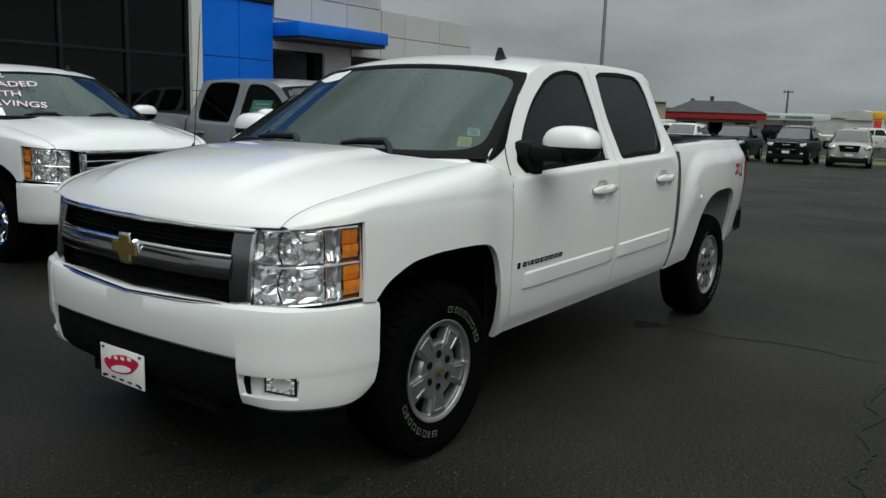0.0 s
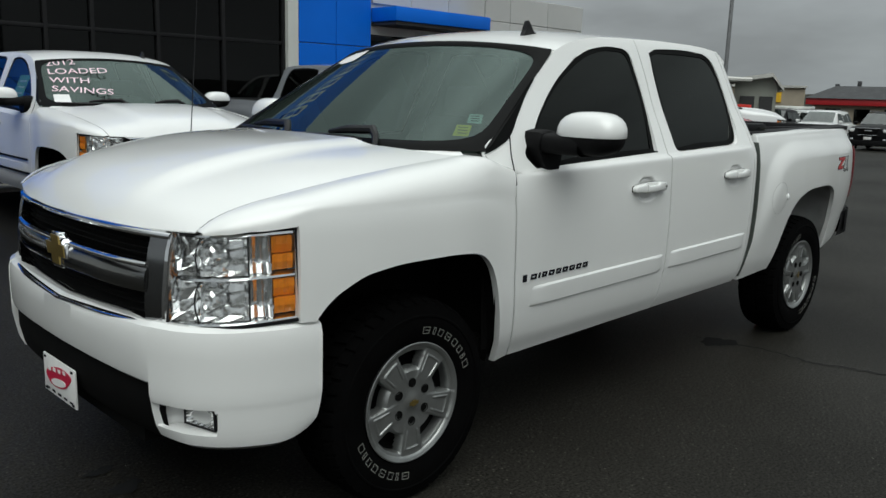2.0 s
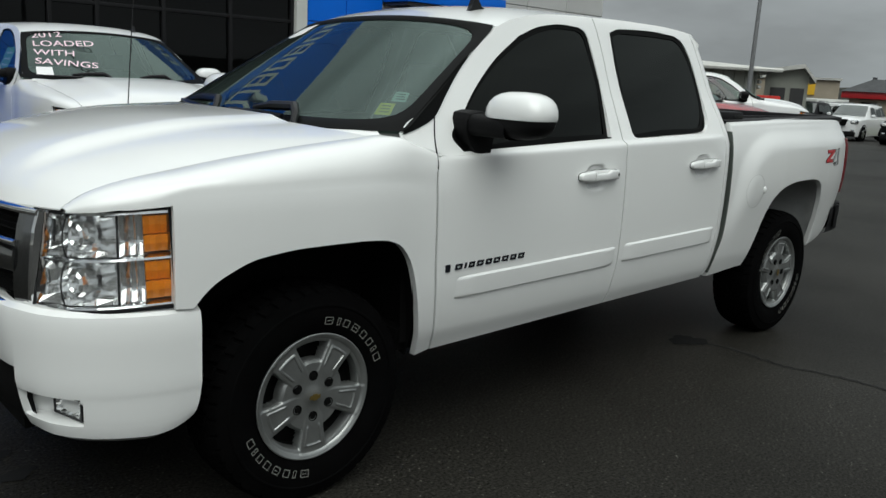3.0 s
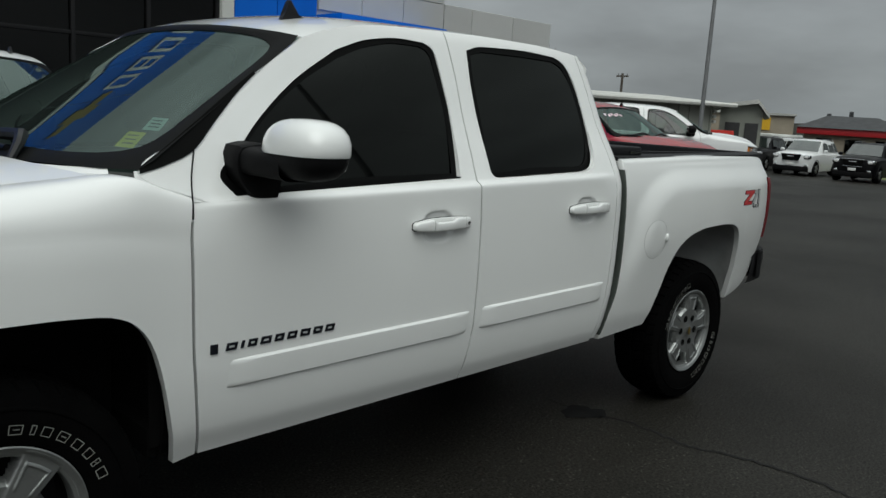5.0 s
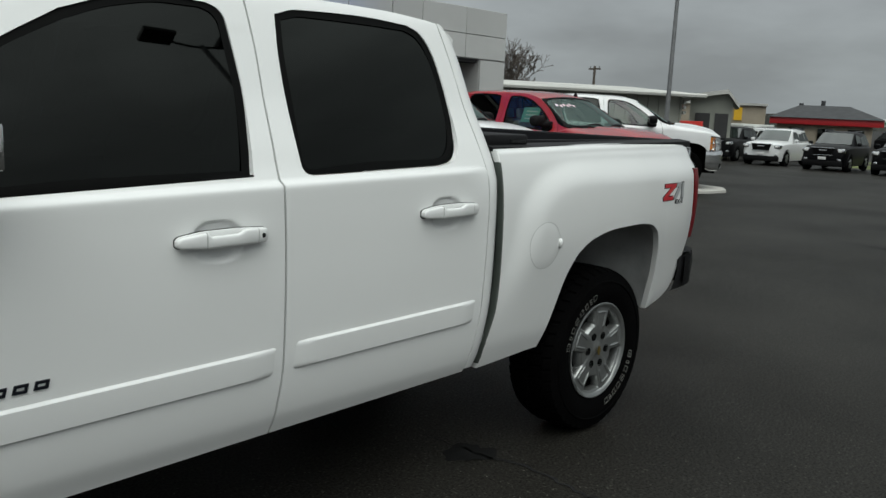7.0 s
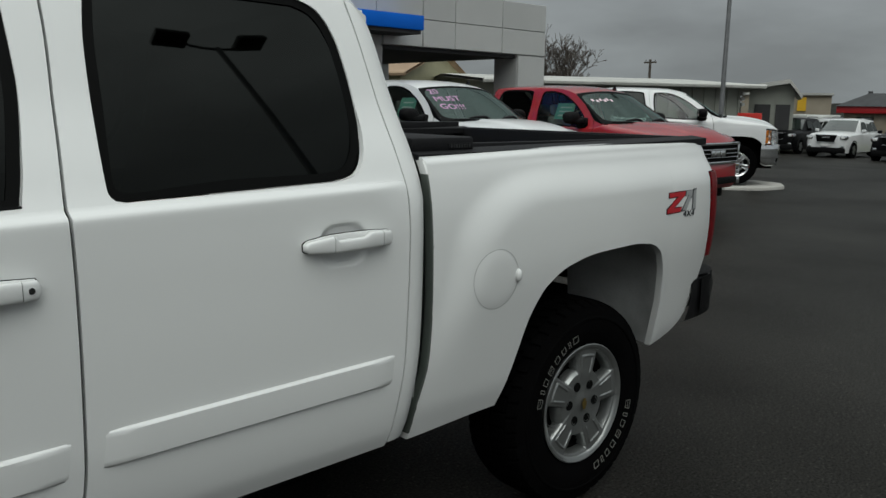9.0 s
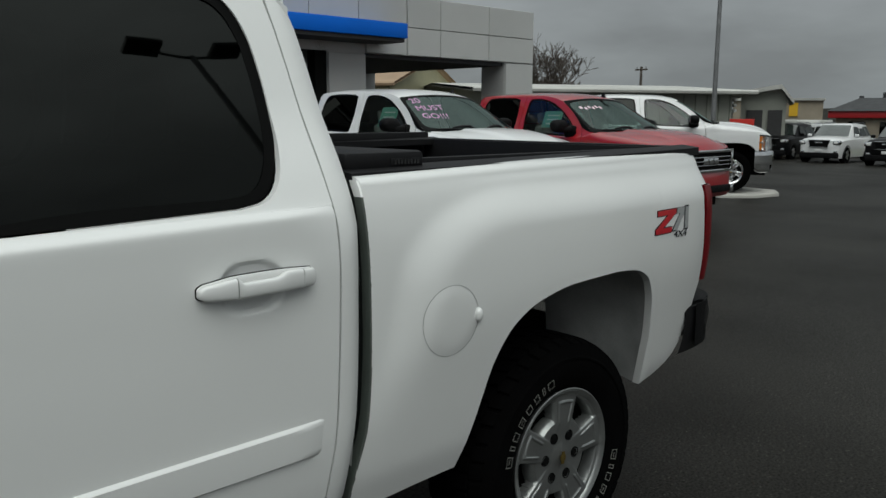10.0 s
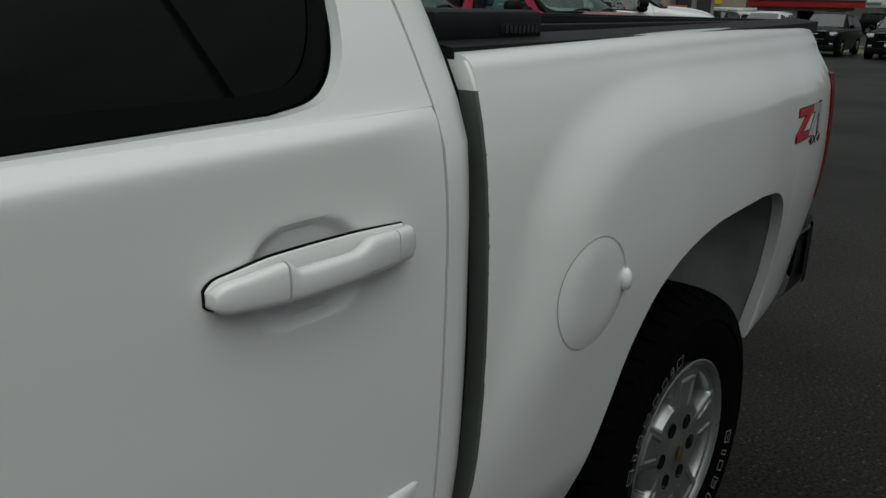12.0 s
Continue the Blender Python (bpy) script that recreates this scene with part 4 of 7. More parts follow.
def chevy_face(t, paint, bumper_mat, valance=True, plate=True):
    """Grille with two dark mouths, a bar with a gold mark, painted bumper, fog lamps."""
    GX = curve([(0.0, -0.882), (0.35, -0.868), (0.55, -0.838), (0.70, -0.795)])

    def g(y, z, d=0.0):
        return (GX(abs(y)) - 0.030 * (1.08 - z) / 0.3 + d, y, z - (0.030 * max(0, 1 - abs(y) / 0.7) if z < 0.83 else 0))
    bm = bmesh.new()
    grid(bm, lambda i, j: g(-0.68 + 1.36 * i / 24, 0.785 + 0.30 * j / 6, 0.065), 25, 7)
    grille = part("grille", bm, VOID, t, "chrome-framed grille with two dark mouths")
    # centre bar and side frames: the dark ground's reflection is put into their chrome
    bars = [("upper_frame", -0.685, 0.685, 1.068, 1.093, CHROME), ("centre_bar", -0.60, 0.60, 0.886, 0.972, DIMCHROME), ("bar_edge", -0.60, 0.60, 0.968, 0.989, CHROME),
            ("lower_frame", -0.685, 0.685, 0.765, 0.782, CHROME), ("mouth_edge", -0.60, 0.60, 0.786, 0.801, CHROME),
            ("side_frame", -0.685, -0.592, 0.780, 1.080, DIMCHROME), ("side_frame", 0.592, 0.685, 0.780, 1.080, DIMCHROME),
            ("side_frame_edge", -0.690, -0.676, 0.775, 1.085, CHROME), ("side_frame_edge", 0.676, 0.690, 0.775, 1.085, CHROME)]
    for k, (nm, y0, y1, z0, z1, m) in enumerate(bars):
        bm = bmesh.new()
        proud = -0.008 * (k in (1, 2, 4)) - 0.004 * (k > 6) + 0.003 * (k in (5, 6))
        nn = 24 if y1 - y0 > 0.5 else 4

        def f(i, j):
            a = j / 6
            y, z = y0 + (y1 - y0) * i / nn, z0 + (z1 - z0) * a
            return g(y, z, proud + 0.012 * (1 - math.sin(math.pi * a)) ** 2)
        grid(bm, f, nn + 1, 7)
        rim(bm, (0.05, 0, 0))
        part(nm, bm, m, grille)
    for z0, z1 in ((0.991, 1.066), (0.803, 0.884)):     # honeycomb reads as fine dark slats
        bm = bmesh.new()
        for k in range(4):
            z = z0 + (z1 - z0) * (k + 0.5) / 4
            st = lambda i, j: g(-0.60 + 1.2 * i / 16, z + 0.0025 * (j in (1, 2)), 0.040 + 0.010 * (j in (0, 1)))
            grid(bm, st, 17, 4)
        part("slat", bm, VOID, grille, "black grille mesh")
    cross = [(-0.100, 0.920), (-0.036, 0.920), (-0.046, 0.880), (0.038, 0.880), (0.047, 0.920), (0.092, 0.920), (0.106, 0.975), (0.038, 0.975), (0.047, 1.014), (-0.036, 1.014), (-0.046, 0.975), (-0.090, 0.975)]
    bm = bmesh.new()
    prism(bm, cross, "x", -0.907, -0.87, 0.005)
    part("emblem", bm, CHROME, grille, "chrome-edged gold cross-shaped badge")
    bm = bmesh.new()
    prism(bm, [(0.003 + 0.84 * (y - 0.003), 0.947 + 0.80 * (z - 0.947)) for y, z in cross], "x", -0.911, -0.906)
    part("emblem_face", bm, GOLD, grille, "gold face of the badge")
    # bumper
    P = bump_path(61)
    prof = [(0.075, 0.797), (0.030, 0.800), (0.008, 0.788), (0.0, 0.760), (-0.002, 0.70), (0.0, 0.63), (0.006, 0.598), (0.020, 0.585), (0.05, 0.583)]

    def along(p, q, d):
        """The bumper's plan point set in by d."""
        n = Vector((0.9 - 0.9 * max(0, (abs(p[1]) - 0.6) / 0.39), -0.9 * max(0, (abs(p[1]) - 0.5) / 0.49) * (1 if p[1] > 0 else -1)))
        n.normalize()
        return (p[0] + n.x * d, p[1] + n.y * d, q)
    bm = bmesh.new()
    PM = [p for p in bump_path(241) if abs(p[1]) < 0.685]
    grid(bm, lambda i, j: along(PM[i], prof[j][1] - (0.02 * max(0, 1 - abs(PM[i][1]) / 0.7) if j < 3 else 0), prof[j][0]), len(PM), len(prof))
    bumper = part("front_bumper", bm, bumper_mat, t, "painted front bumper with deep corner ends")
    for s in (-1, 1):
        E = [p for p in bump_path(261) if s * p[1] > 0.655]
        E.sort(key=lambda p: s * p[1])
        bm = bmesh.new()
        pr = [(0.070, 0.800), (0.026, 0.803), (0.004, 0.790), (-0.003, 0.762), (-0.004, 0.70), (-0.003, 0.640), (-0.003, 0.600), (-0.003, 0.56), (0.0, 0.540), (0.001, 0.534), (0.002, 0.525), (0.004, 0.50), (0.008, 0.468), (0.010, 0.452), (0.0115, 0.446), (0.012, 0.44), (0.024, 0.405), (0.05, 0.388), (0.10, 0.384)]
        n = len(E)
        FX = lambda y: -0.742 - 0.28 * (0.850 - abs(y))       # plane of the fog lamp, facing ahead

        def endf(i, j):
            u = i / (n - 1)
            d, z = pr[j]
            z2 = z - 0.014 * u * max(0.0, 0.6 - z) / 0.2
            x, y, zz = along(E[i], z2, d)
            low = max(0.0, (0.6 - z) / 0.216)
            if u < 0.25:
                x += 0.02 * (1 - u / 0.25) * low ** 2
            x -= 0.025 * low ** 2.2 * u * u
            zz += 0.06 * low ** 2 * max(0.0, (u - 0.72) / 0.28) ** 2.5
            if 0.448 < z < 0.532 and abs(y) < 0.866:
                x += max(0.0, FX(y) + 0.004 - x) * sstep((abs(y) - 0.660) / 0.045)
            return (x, y, zz)
        grid(bm, endf, n, len(pr))
        rim(bm, lambda co: Vector((0.03, 0, 0)) if abs(co.y) < 0.70 else Vector((0.0, -s * 0.04, 0)))
        part("bumper_end", bm, bumper_mat, bumper, "painted corner of the bumper")
        bm = bmesh.new()

        def fog(i, j):
            y, z = s * (0.722 + 0.128 * i / 10), 0.456 + 0.066 * j / 6
            a, c = abs(i - 5) / 5, abs(j - 3) / 3
            return (FX(y) - 0.003 + 0.012 * (1 - a ** 2) * (1 - c ** 2) + 0.0025 * ((i + j) % 2) * (i not in (0, 10)), y, z)
        grid(bm, fog, 11, 7)
        part("fog_lamp", bm, LAMPSILVER, bumper, "rectangular chrome fog lamp set into the bumper", smooth=False)
        bm = bmesh.new()

        def bez(i, j):
            k = ((0.719, 0.453), (0.853, 0.453), (0.853, 0.525), (0.719, 0.525))[i]
            q = ((0.724, 0.458), (0.848, 0.458), (0.848, 0.520), (0.724, 0.520))[i]
            y, z = s * (k[0], q[0])[j > 1], (k[1], q[1])[j > 1]
            return (FX(y) - (-0.012, 0.006, 0.006, -0.012)[j], y, z)
        grid(bm, bez, 4, 4, close_u=True)
        part("fog_bezel", bm, SATIN, bumper, "thin dark rim of the fog lamp", angle=20)
    V = [p for p in bump_path(61) if abs(p[1]) < 0.72]
    bm = bmesh.new()
    vp = [(0.030, 0.592), (0.022, 0.575), (0.022, 0.50), (0.040, 0.42), (0.075, 0.375), (0.15, 0.365)]
    grid(bm, lambda i, j: along(V[i], vp[j][1], vp[j][0]), len(V), len(vp))
    part("valance", bm, VOID, bumper, "black plastic lower valance")
    if plate:
        bm = bmesh.new()
        box(bm, -0.9040, -0.8960, -0.100, 0.222, 0.338, 0.494, 0.003)
        pl = part("front_plate", bm, PLATEWHITE, t, "white dealer plate with a red printed mark")
        bm = bmesh.new()
        pts = [(0.061 + 0.125 * math.cos(a) * (1 + 0.10 * math.sin(3 * a)), 0.425 + 0.043 * math.sin(a) - 0.05 * math.cos(a) * 0.35) for a in lin(0, 2 * math.pi, 29)[:-1]]
        prism(bm, pts, "x", -0.9065, -0.9055)
        part("plate_print", bm, PLATERED, pl)
        bm = bmesh.new()
        pts = [(0.061 + 0.075 * math.cos(a), 0.405 + 0.016 * math.sin(a) - 0.03 * math.cos(a) * 0.35) for a in lin(0, 2 * math.pi, 21)[:-1]]
        prism(bm, pts, "x", -0.9085, -0.9072)
        for k in range(4):
            box(bm, -0.9085, -0.9072, 0.135 - 0.05 * k, 0.16 - 0.05 * k, 0.435 + 0.006 * k, 0.450 + 0.006 * k)
        part("plate_print_light", bm, PLATEWHITE, pl)
        bm = bmesh.new()
        for k in range(5):
            box(bm, -0.9072, -0.9055, 0.165 - 0.06 * k, 0.195 - 0.06 * k, 0.352, 0.360)
        for yy in (-0.075, 0.197):
            for zz in (0.350, 0.482):
                box(bm, -0.9080, -0.9030, yy - 0.008, yy + 0.008, zz - 0.004, zz + 0.004)
        part("plate_writing", bm, BADGE, pl)
    for s in (-1, 1):
        headlight(t, s)


def gmc_face(t, paint, red_lip=False):
    """Tall chrome-barred grille, squarer lamps and a body-colour bumper."""
    bm = bmesh.new()
    box(bm, -0.90, -0.80, -0.62, 0.62, 0.80, 1.09, 0.02)
    grille = part("grille", bm, VOID, t, "wide chrome grille with dark mouth")
    for (y0, y1, z0, z1) in ((-0.65, 0.65, 1.055, 1.095), (-0.65, 0.65, 0.785, 0.825), (-0.65, -0.60, 0.79, 1.09), (0.60, 0.65, 0.79, 1.09), (-0.60, 0.60, 0.985, 1.005), (-0.60, 0.60, 0.93, 0.945), (-0.60, 0.60, 0.875, 0.89)):
        bm = bmesh.new()
        box(bm, -0.935, -0.88, y0, y1, z0, z1, 0.008)
        part("grille_bar", bm, CHROME, grille)
    bm = bmesh.new()
    for k in range(3):
        box(bm, -0.952, -0.93, -0.20 + 0.14 * k, -0.08 + 0.14 * k, 0.895, 0.985, 0.01)
    part("grille_mark", bm, BADGERED if not red_lip else CHROME, grille, "plain block mark on the grille")
    P = bump_path(61)
    prof = [(0.075, 0.787), (0.030, 0.790), (0.008, 0.778), (0.0, 0.750), (0.0, 0.63), (0.004, 0.52), (0.02, 0.46), (0.05, 0.43), (0.10, 0.42)]
    bm = bmesh.new()
    grid(bm, lambda i, j: (P[i][0] + prof[j][0] * (1 - abs(P[i][1]) * 0.6), P[i][1] * (1 - prof[j][0] * 0.3), prof[j][1]), len(P), len(prof))
    bumper = part("front_bumper", bm, paint, t, "body-colour front bumper")
    bm = bmesh.new()
    box(bm, -0.972, -0.93, -0.55, 0.55, 0.50, 0.60, 0.015)
    part("air_intake", bm, PLASTIC, bumper)
    for s in (-1, 1):
        bm = bmesh.new()
        box(bm, -0.905, -0.86, min(s * 0.66, s * 0.78), max(s * 0.66, s * 0.78), 0.47, 0.58, 0.02)
        part("fog_lamp", bm, CHROME, bumper, "round-cornered fog lamp")
        headlight(t, s, full=False)


def pickup(name, m, paint, label, face="chevy", side_glass=None, letters=False, mouldings=True, main=False, bumper_mat=None, rim_style=0, mirror_cap=None, cab="crew", group="parked pickups"):
    t = thing(name, m, label, "pickup truck", group)
    side_glass = side_glass or TINT
    mirror_cap = mirror_cap or paint
    # ---- hood ----
    bm = bmesh.new()
    zc = curve([(0, 1.090), (0.025, 1.130), (0.07, 1.180), (0.18, 1.238), (0.4, 1.298), (0.7, 1.340), (1, 1.352)])

    def hood(i, j):
        v = -1 + 2 * i / 40
        a = abs(v)
        xf, xr = -0.874 + 0.114 * a ** 2.2, 0.125 + 0.195 * a ** 2.6
        sx = (j / 26) ** 1.5
        x = xf + (xr - xf) * sx
        ye = HOOD_Y(-0.76 + 1.02 * sx)
        ze = HOOD_Z(-0.76 + 1.02 * sx)
        z = ze + (zc(sx) - ze) * (1 - a ** 2.6)
        z += 0.019 * sstep((0.58 - a) / 0.07) * sstep(sx / 0.25) - 0.001
        return (x, v * (ye - 0.0075), z)
    grid(bm, hood, 41, 27)
    rim(bm, lambda co: Vector((0, 0, -0.004 if co.x < -0.70 and abs(co.y) > 0.66 else -0.02)))
    part("hood", bm, paint, t)
    # ---- front wings ----
    for s in (-1, 1):
        bm = bmesh.new()

        def nose(x):
            return 1.099 + 0.024 * min(1.0, (x + 0.755) / 0.255)

        def shoulder(x):
            k = max(nose(x) + 0.003, min(HOOD_Z(x) - 0.02, 1.165 - 0.060 * sstep((-0.42 - x) / 0.22)))
            return k if x < 0.30 else k - (k - 1.10) * sstep((x - 0.30) / 0.25) * 0.35

        def slip(x, z):
            return x + (SEAM_F(z) - 0.552) * sstep((x - 0.3) / 0.24)

        def low(x, v, zl):
            z = zl + (shoulder(x) - zl) * v
            return (slip(x, z), s * y_cab(x, z), z)

        def high(x, v):
            zs, ys, zl = HOOD_Z(x), HOOD_Y(x), shoulder(x)
            a = v * math.pi / 2
            z = zl + (zs - zl) * math.sin(a) ** 0.9
            yy = y_cab(x, zl)
            y = ys + (yy - ys) * math.cos(a) ** 0.8
            return (slip(x, z), s * y, z)
        xs1 = lin(-0.755, -0.50, 10)
        xs2 = [-0.497, -0.47] + [-0.445 + 0.927 * (0.5 - 0.5 * math.cos(math.pi * k / 40)) for k in range(41)] + [0.49, 0.515, 0.545]
        xa = xs1 + xs2
        grid(bm, lambda i, j: high(xa[i], j / 12), len(xa), 13)
        grid(bm, lambda i, j: low(xs1[i], j / 3, nose(xs1[i])), len(xs1), 4)
        grid(bm, lambda i, j: low(xs2[i], j / 22, 0.803 if xs2[i] < -0.445 else (ARCH_F(xs2[i]) if xs2[i] <= 0.482 else 0.44 + 0.015 * (xs2[i] - 0.48) / 0.065)), len(xs2), 23)
        bmesh.ops.remove_doubles(bm, verts=bm.verts[:], dist=0.0035)
        rim(bm, lambda co: Vector((0, 0, -0.03 if co.x > -0.68 else -0.003)) if co.z > HOOD_Z(co.x) - 0.010 and -0.80 < co.x < 0.33 else Vector((0, -s * 0.03, 0)), lambda co: abs(co.x + 0.4985) < 0.008 and co.z > 1.117)
        part("fender", bm, paint, t)
        bm = bmesh.new()
        XS = lin(-0.745, 0.27, 40)
        grid(bm, lambda i, j: (XS[i], s * (HOOD_Y(XS[i]) - 0.0072 + 0.0068 * j), HOOD_Z(XS[i]) - 0.0015), 40, 2)
        part("hood_gap", bm, NEARBLACK, t, "narrow dark gap beside the hood", normals=False)
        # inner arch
        # rear well: ahead of x = 4.00 its shade is painted near black
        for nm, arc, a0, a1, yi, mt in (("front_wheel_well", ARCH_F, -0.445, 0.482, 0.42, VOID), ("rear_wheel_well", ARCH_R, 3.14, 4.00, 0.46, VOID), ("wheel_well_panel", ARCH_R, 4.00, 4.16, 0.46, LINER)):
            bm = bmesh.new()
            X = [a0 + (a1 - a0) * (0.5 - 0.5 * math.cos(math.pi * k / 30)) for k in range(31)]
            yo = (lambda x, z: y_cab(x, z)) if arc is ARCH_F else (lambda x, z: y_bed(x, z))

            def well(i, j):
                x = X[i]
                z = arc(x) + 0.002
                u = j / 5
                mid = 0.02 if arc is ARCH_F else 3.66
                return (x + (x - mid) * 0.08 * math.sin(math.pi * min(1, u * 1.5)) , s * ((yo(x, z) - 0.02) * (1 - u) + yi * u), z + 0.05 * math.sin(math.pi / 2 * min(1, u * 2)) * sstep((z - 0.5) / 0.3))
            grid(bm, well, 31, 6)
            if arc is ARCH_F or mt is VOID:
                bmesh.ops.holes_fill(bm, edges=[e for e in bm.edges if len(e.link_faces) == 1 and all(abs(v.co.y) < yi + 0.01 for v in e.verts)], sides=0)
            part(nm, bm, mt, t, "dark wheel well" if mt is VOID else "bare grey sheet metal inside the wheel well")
    # ---- windshield, cowl, wipers ----
    def ws(u, v, d=0.0):
        """u across -1..1, v foot to top, d metres proud."""
        a = abs(u)
        lo = Vector((0.213 + 0.202 * a ** 3.05, 0.946 * u, 1.312 + 0.012 * a))
        hi = Vector((1.004 + 0.079 * a ** 4.2, 0.745 * u, 1.810 - 0.047 * a ** 2))
        p = lo * (1 - v) + hi * v
        return p + Vector((-0.5, 0, 0.86)) * (0.002 * math.sin(math.pi * v) * (1 - a ** 6.5) + d)
    bm = bmesh.new()
    grid(bm, lambda i, j: ws(-1 + 2 * i / 28, j / 14), 29, 15)
    shield = part("windshield", bm, WINDSHIELD, t, "faintly green sloping windshield")
    shield.visible_shadow = False
    bm = bmesh.new()

    def border(i, j):
        a = 2 * math.pi * i / 96
        c, sn = math.cos(a), math.sin(a)
        k1, k2 = (abs(c) ** 9 + abs(sn) ** 9) ** (-1 / 9), (abs(c) ** 60 + abs(sn) ** 60) ** (-1 / 60)
        pi_, po = Vector((0.938 * c * k1, 0.520 + 0.442 * sn * k1)), Vector((0.998 * c * k2, 0.50 + 0.50 * sn * k2))
        po.x *= 1.0 + 0.008 * min(1.0, max(0.0, 1 - po.y))
        q = pi_.lerp(po, j / 4)
        return ws(q[0], q[1], 0.003 + 0.006 * min(1, j / 2))
    grid(bm, border, 96, 5, close_u=True)
    EDGE_Z, SAG = curve([(0.412, 1.325), (0.578, 1.437), (0.815, 1.60), (0.90, 1.655)]), curve([(0.412, 0.002), (0.50, 0.036), (0.59, 0.058), (0.68, 0.034), (0.78, 0.010), (0.86, 0.0)])
    for s in (-1, 1):                      # the black band sags on to the pillar's foot in each lower corner
        def sag(i, j):
            x = 0.415 + 0.44 * i / 30
            z = EDGE_Z(x) + 0.010 - (SAG(x) + 0.010) * j / 4
            return (x, s * (y_cab(x, z) + 0.0045), z)
        grid(bm, sag, 31, 5)
    part("windshield_border", bm, SEAL, shield, "black ceramic border")
    for s in (-1, 1):
        bm = bmesh.new()

        def foot(i, j):
            a = radians(-84 + 37 * i / 20)
            c, sn = math.cos(a), math.sin(a)
            k1, k2 = (abs(c) ** 8 + abs(sn) ** 8) ** (-1 / 8), (abs(c) ** 60 + abs(sn) ** 60) ** (-1 / 60)
            w = j / 4
            u, v = c * (k1 * (1 - w) * 0.998 + k2 * w * 1.012), 0.5 + sn * (k1 * (1 - w) * 0.492 + k2 * w * 0.545)
            return ws(s * u, v, 0.006 - 0.010 * (w == 0) - 0.014 * (w == 1))
        grid(bm, foot, 21, 5)
        grid(bm, lambda i, j: (0.40 + 0.26 * i / 8, s * (y_cab(0.40 + 0.26 * i / 8, 1.19 + 0.14 * j / 6) - 0.003), 1.19 + 0.14 * j / 6), 9, 7)
        grid(bm, lambda i, j: (0.24 + 0.34 * i / 12, s * (HOOD_Y(0.24 + 0.34 * i / 12) - 0.11 + 0.118 * j / 4), HOOD_Z(0.24 + 0.34 * i / 12) - 0.009), 13, 5)
        part("pillar_foot", bm, paint, t)
        bm = bmesh.new()
        grid(bm, lambda i, j: (SEAM_F(1.196 + 0.192 * i / 10) + 0.0030 * (j - 0.6), s * (y_cab(SEAM_F(1.196 + 0.192 * i / 10), 1.196 + 0.192 * i / 10) + 0.0045), 1.196 + 0.192 * i / 10), 11, 2)
        rim(bm, (0, -s * 0.006, 0))
        part("door_gap", bm, NEARBLACK, t, "narrow gap between wing and door")
    bm = bmesh.new()

    def cowl(i, j):
        v = (-1 + 2 * i / 20) * 0.84
        a = abs(v)
        p0 = Vector((0.104 + 0.194 * a ** 2.6, v * 0.905, 1.326 - 0.016 * a))
        p1 = ws(v, 0.03, -0.01)
        return p0.lerp(p1, j / 3) - Vector((0, 0, 0.02 * math.sin(math.pi * j / 3)))
    grid(bm, cowl, 21, 4)
    part("cowl", bm, PLASTIC, t, "black plastic cowl under the windshield")
    for u0, u1 in ((-0.52, 0.08), (0.14, 0.82)):      # arm under its cover, then the blade
        bm = bmesh.new()
        at = lambda k, v, d: ws(u0 + (u1 - u0) * k, v, d)
        tube(bm, [at(0.0, -0.02, 0.012), at(0.06, 0.05, 0.030), at(0.14, 0.095, 0.036), at(0.40, 0.088, 0.036), at(0.62, 0.070, 0.030)], [0.012, 0.017, 0.021, 0.020, 0.009], 8)
        tube(bm, [at(0.22, 0.045, 0.014), at(0.60, 0.052, 0.016), at(1.0, 0.058, 0.014)], [0.010, 0.014, 0.008], 8)
        part("wiper", bm, SATIN, t, "black windshield wiper")
    # ---- doors ----
    ZE = curve([(1.08, 1.765), (1.2, 1.805), (1.4, 1.842), (1.6, 1.856), (1.8, 1.862), (2.1, 1.868), (2.4, 1.866), (2.694, 1.845), (2.76, 1.79)])
    for s in (-1, 1):
        def skin(x0f, x1f, z0f, z1f, nx, nz, hx, hz):
            def f(i, j):
                u = i / (nx - 1)
                xa = x0f(0.9) * (1 - u) + x1f(0.9) * u
                z = z0f(xa) + (z1f(xa) - z0f(xa)) * j / (nz - 1)
                x = x0f(z) * (1 - u) + x1f(z) * u
                r = (abs((x - hx - 0.136) / 0.083) ** 2.8 + abs((z - hz + 0.006) / 0.063) ** 2.8) ** (1 / 2.8)
                return (x, s * (y_cab(x, z) - 0.012 * sstep((1.0 - r) / 0.24)), z)
            return f
        ysu = lambda x, z: s * y_cab(x, z)
        for nm, xa, xb, out, inn, hx, hz, gm in (("front_door", lambda z: SEAM_F(z) + 0.0035, lambda z: SEAM_B(z) - 0.004, FRONT_OUT, FRONT_IN, 1.395, 1.128, side_glass),
                                                ("rear_door", lambda z: SEAM_B(z) + 0.004, lambda z: SEAM_C(z) - 0.003, REAR_OUT, REAR_IN, 2.335, 1.148, TINT)):
            nd = 150 if main else 26
            bm = bmesh.new()
            grid(bm, skin(xa, xb, sill, (lambda x: 1.242 + 0.0415 * (x - 0.60)) if nm == 'front_door' else (lambda x: 1.290 + 0.0157 * (x - 1.765)), nd, nd, hx, hz), nd, nd)
            ring_panel(bm, out, inn, ysu, 48 if main else 14, 5)
            bmesh.ops.remove_doubles(bm, verts=bm.verts[:], dist=0.0008)
            rim(bm, (0, -s * 0.02, 0), lambda co: abs(co.z - (1.242 + 0.0415 * (co.x - 0.60) if nm == 'front_door' else 1.290 + 0.0157 * (co.x - 1.765))) < 0.004 and 0.59 < co.x < 2.73)
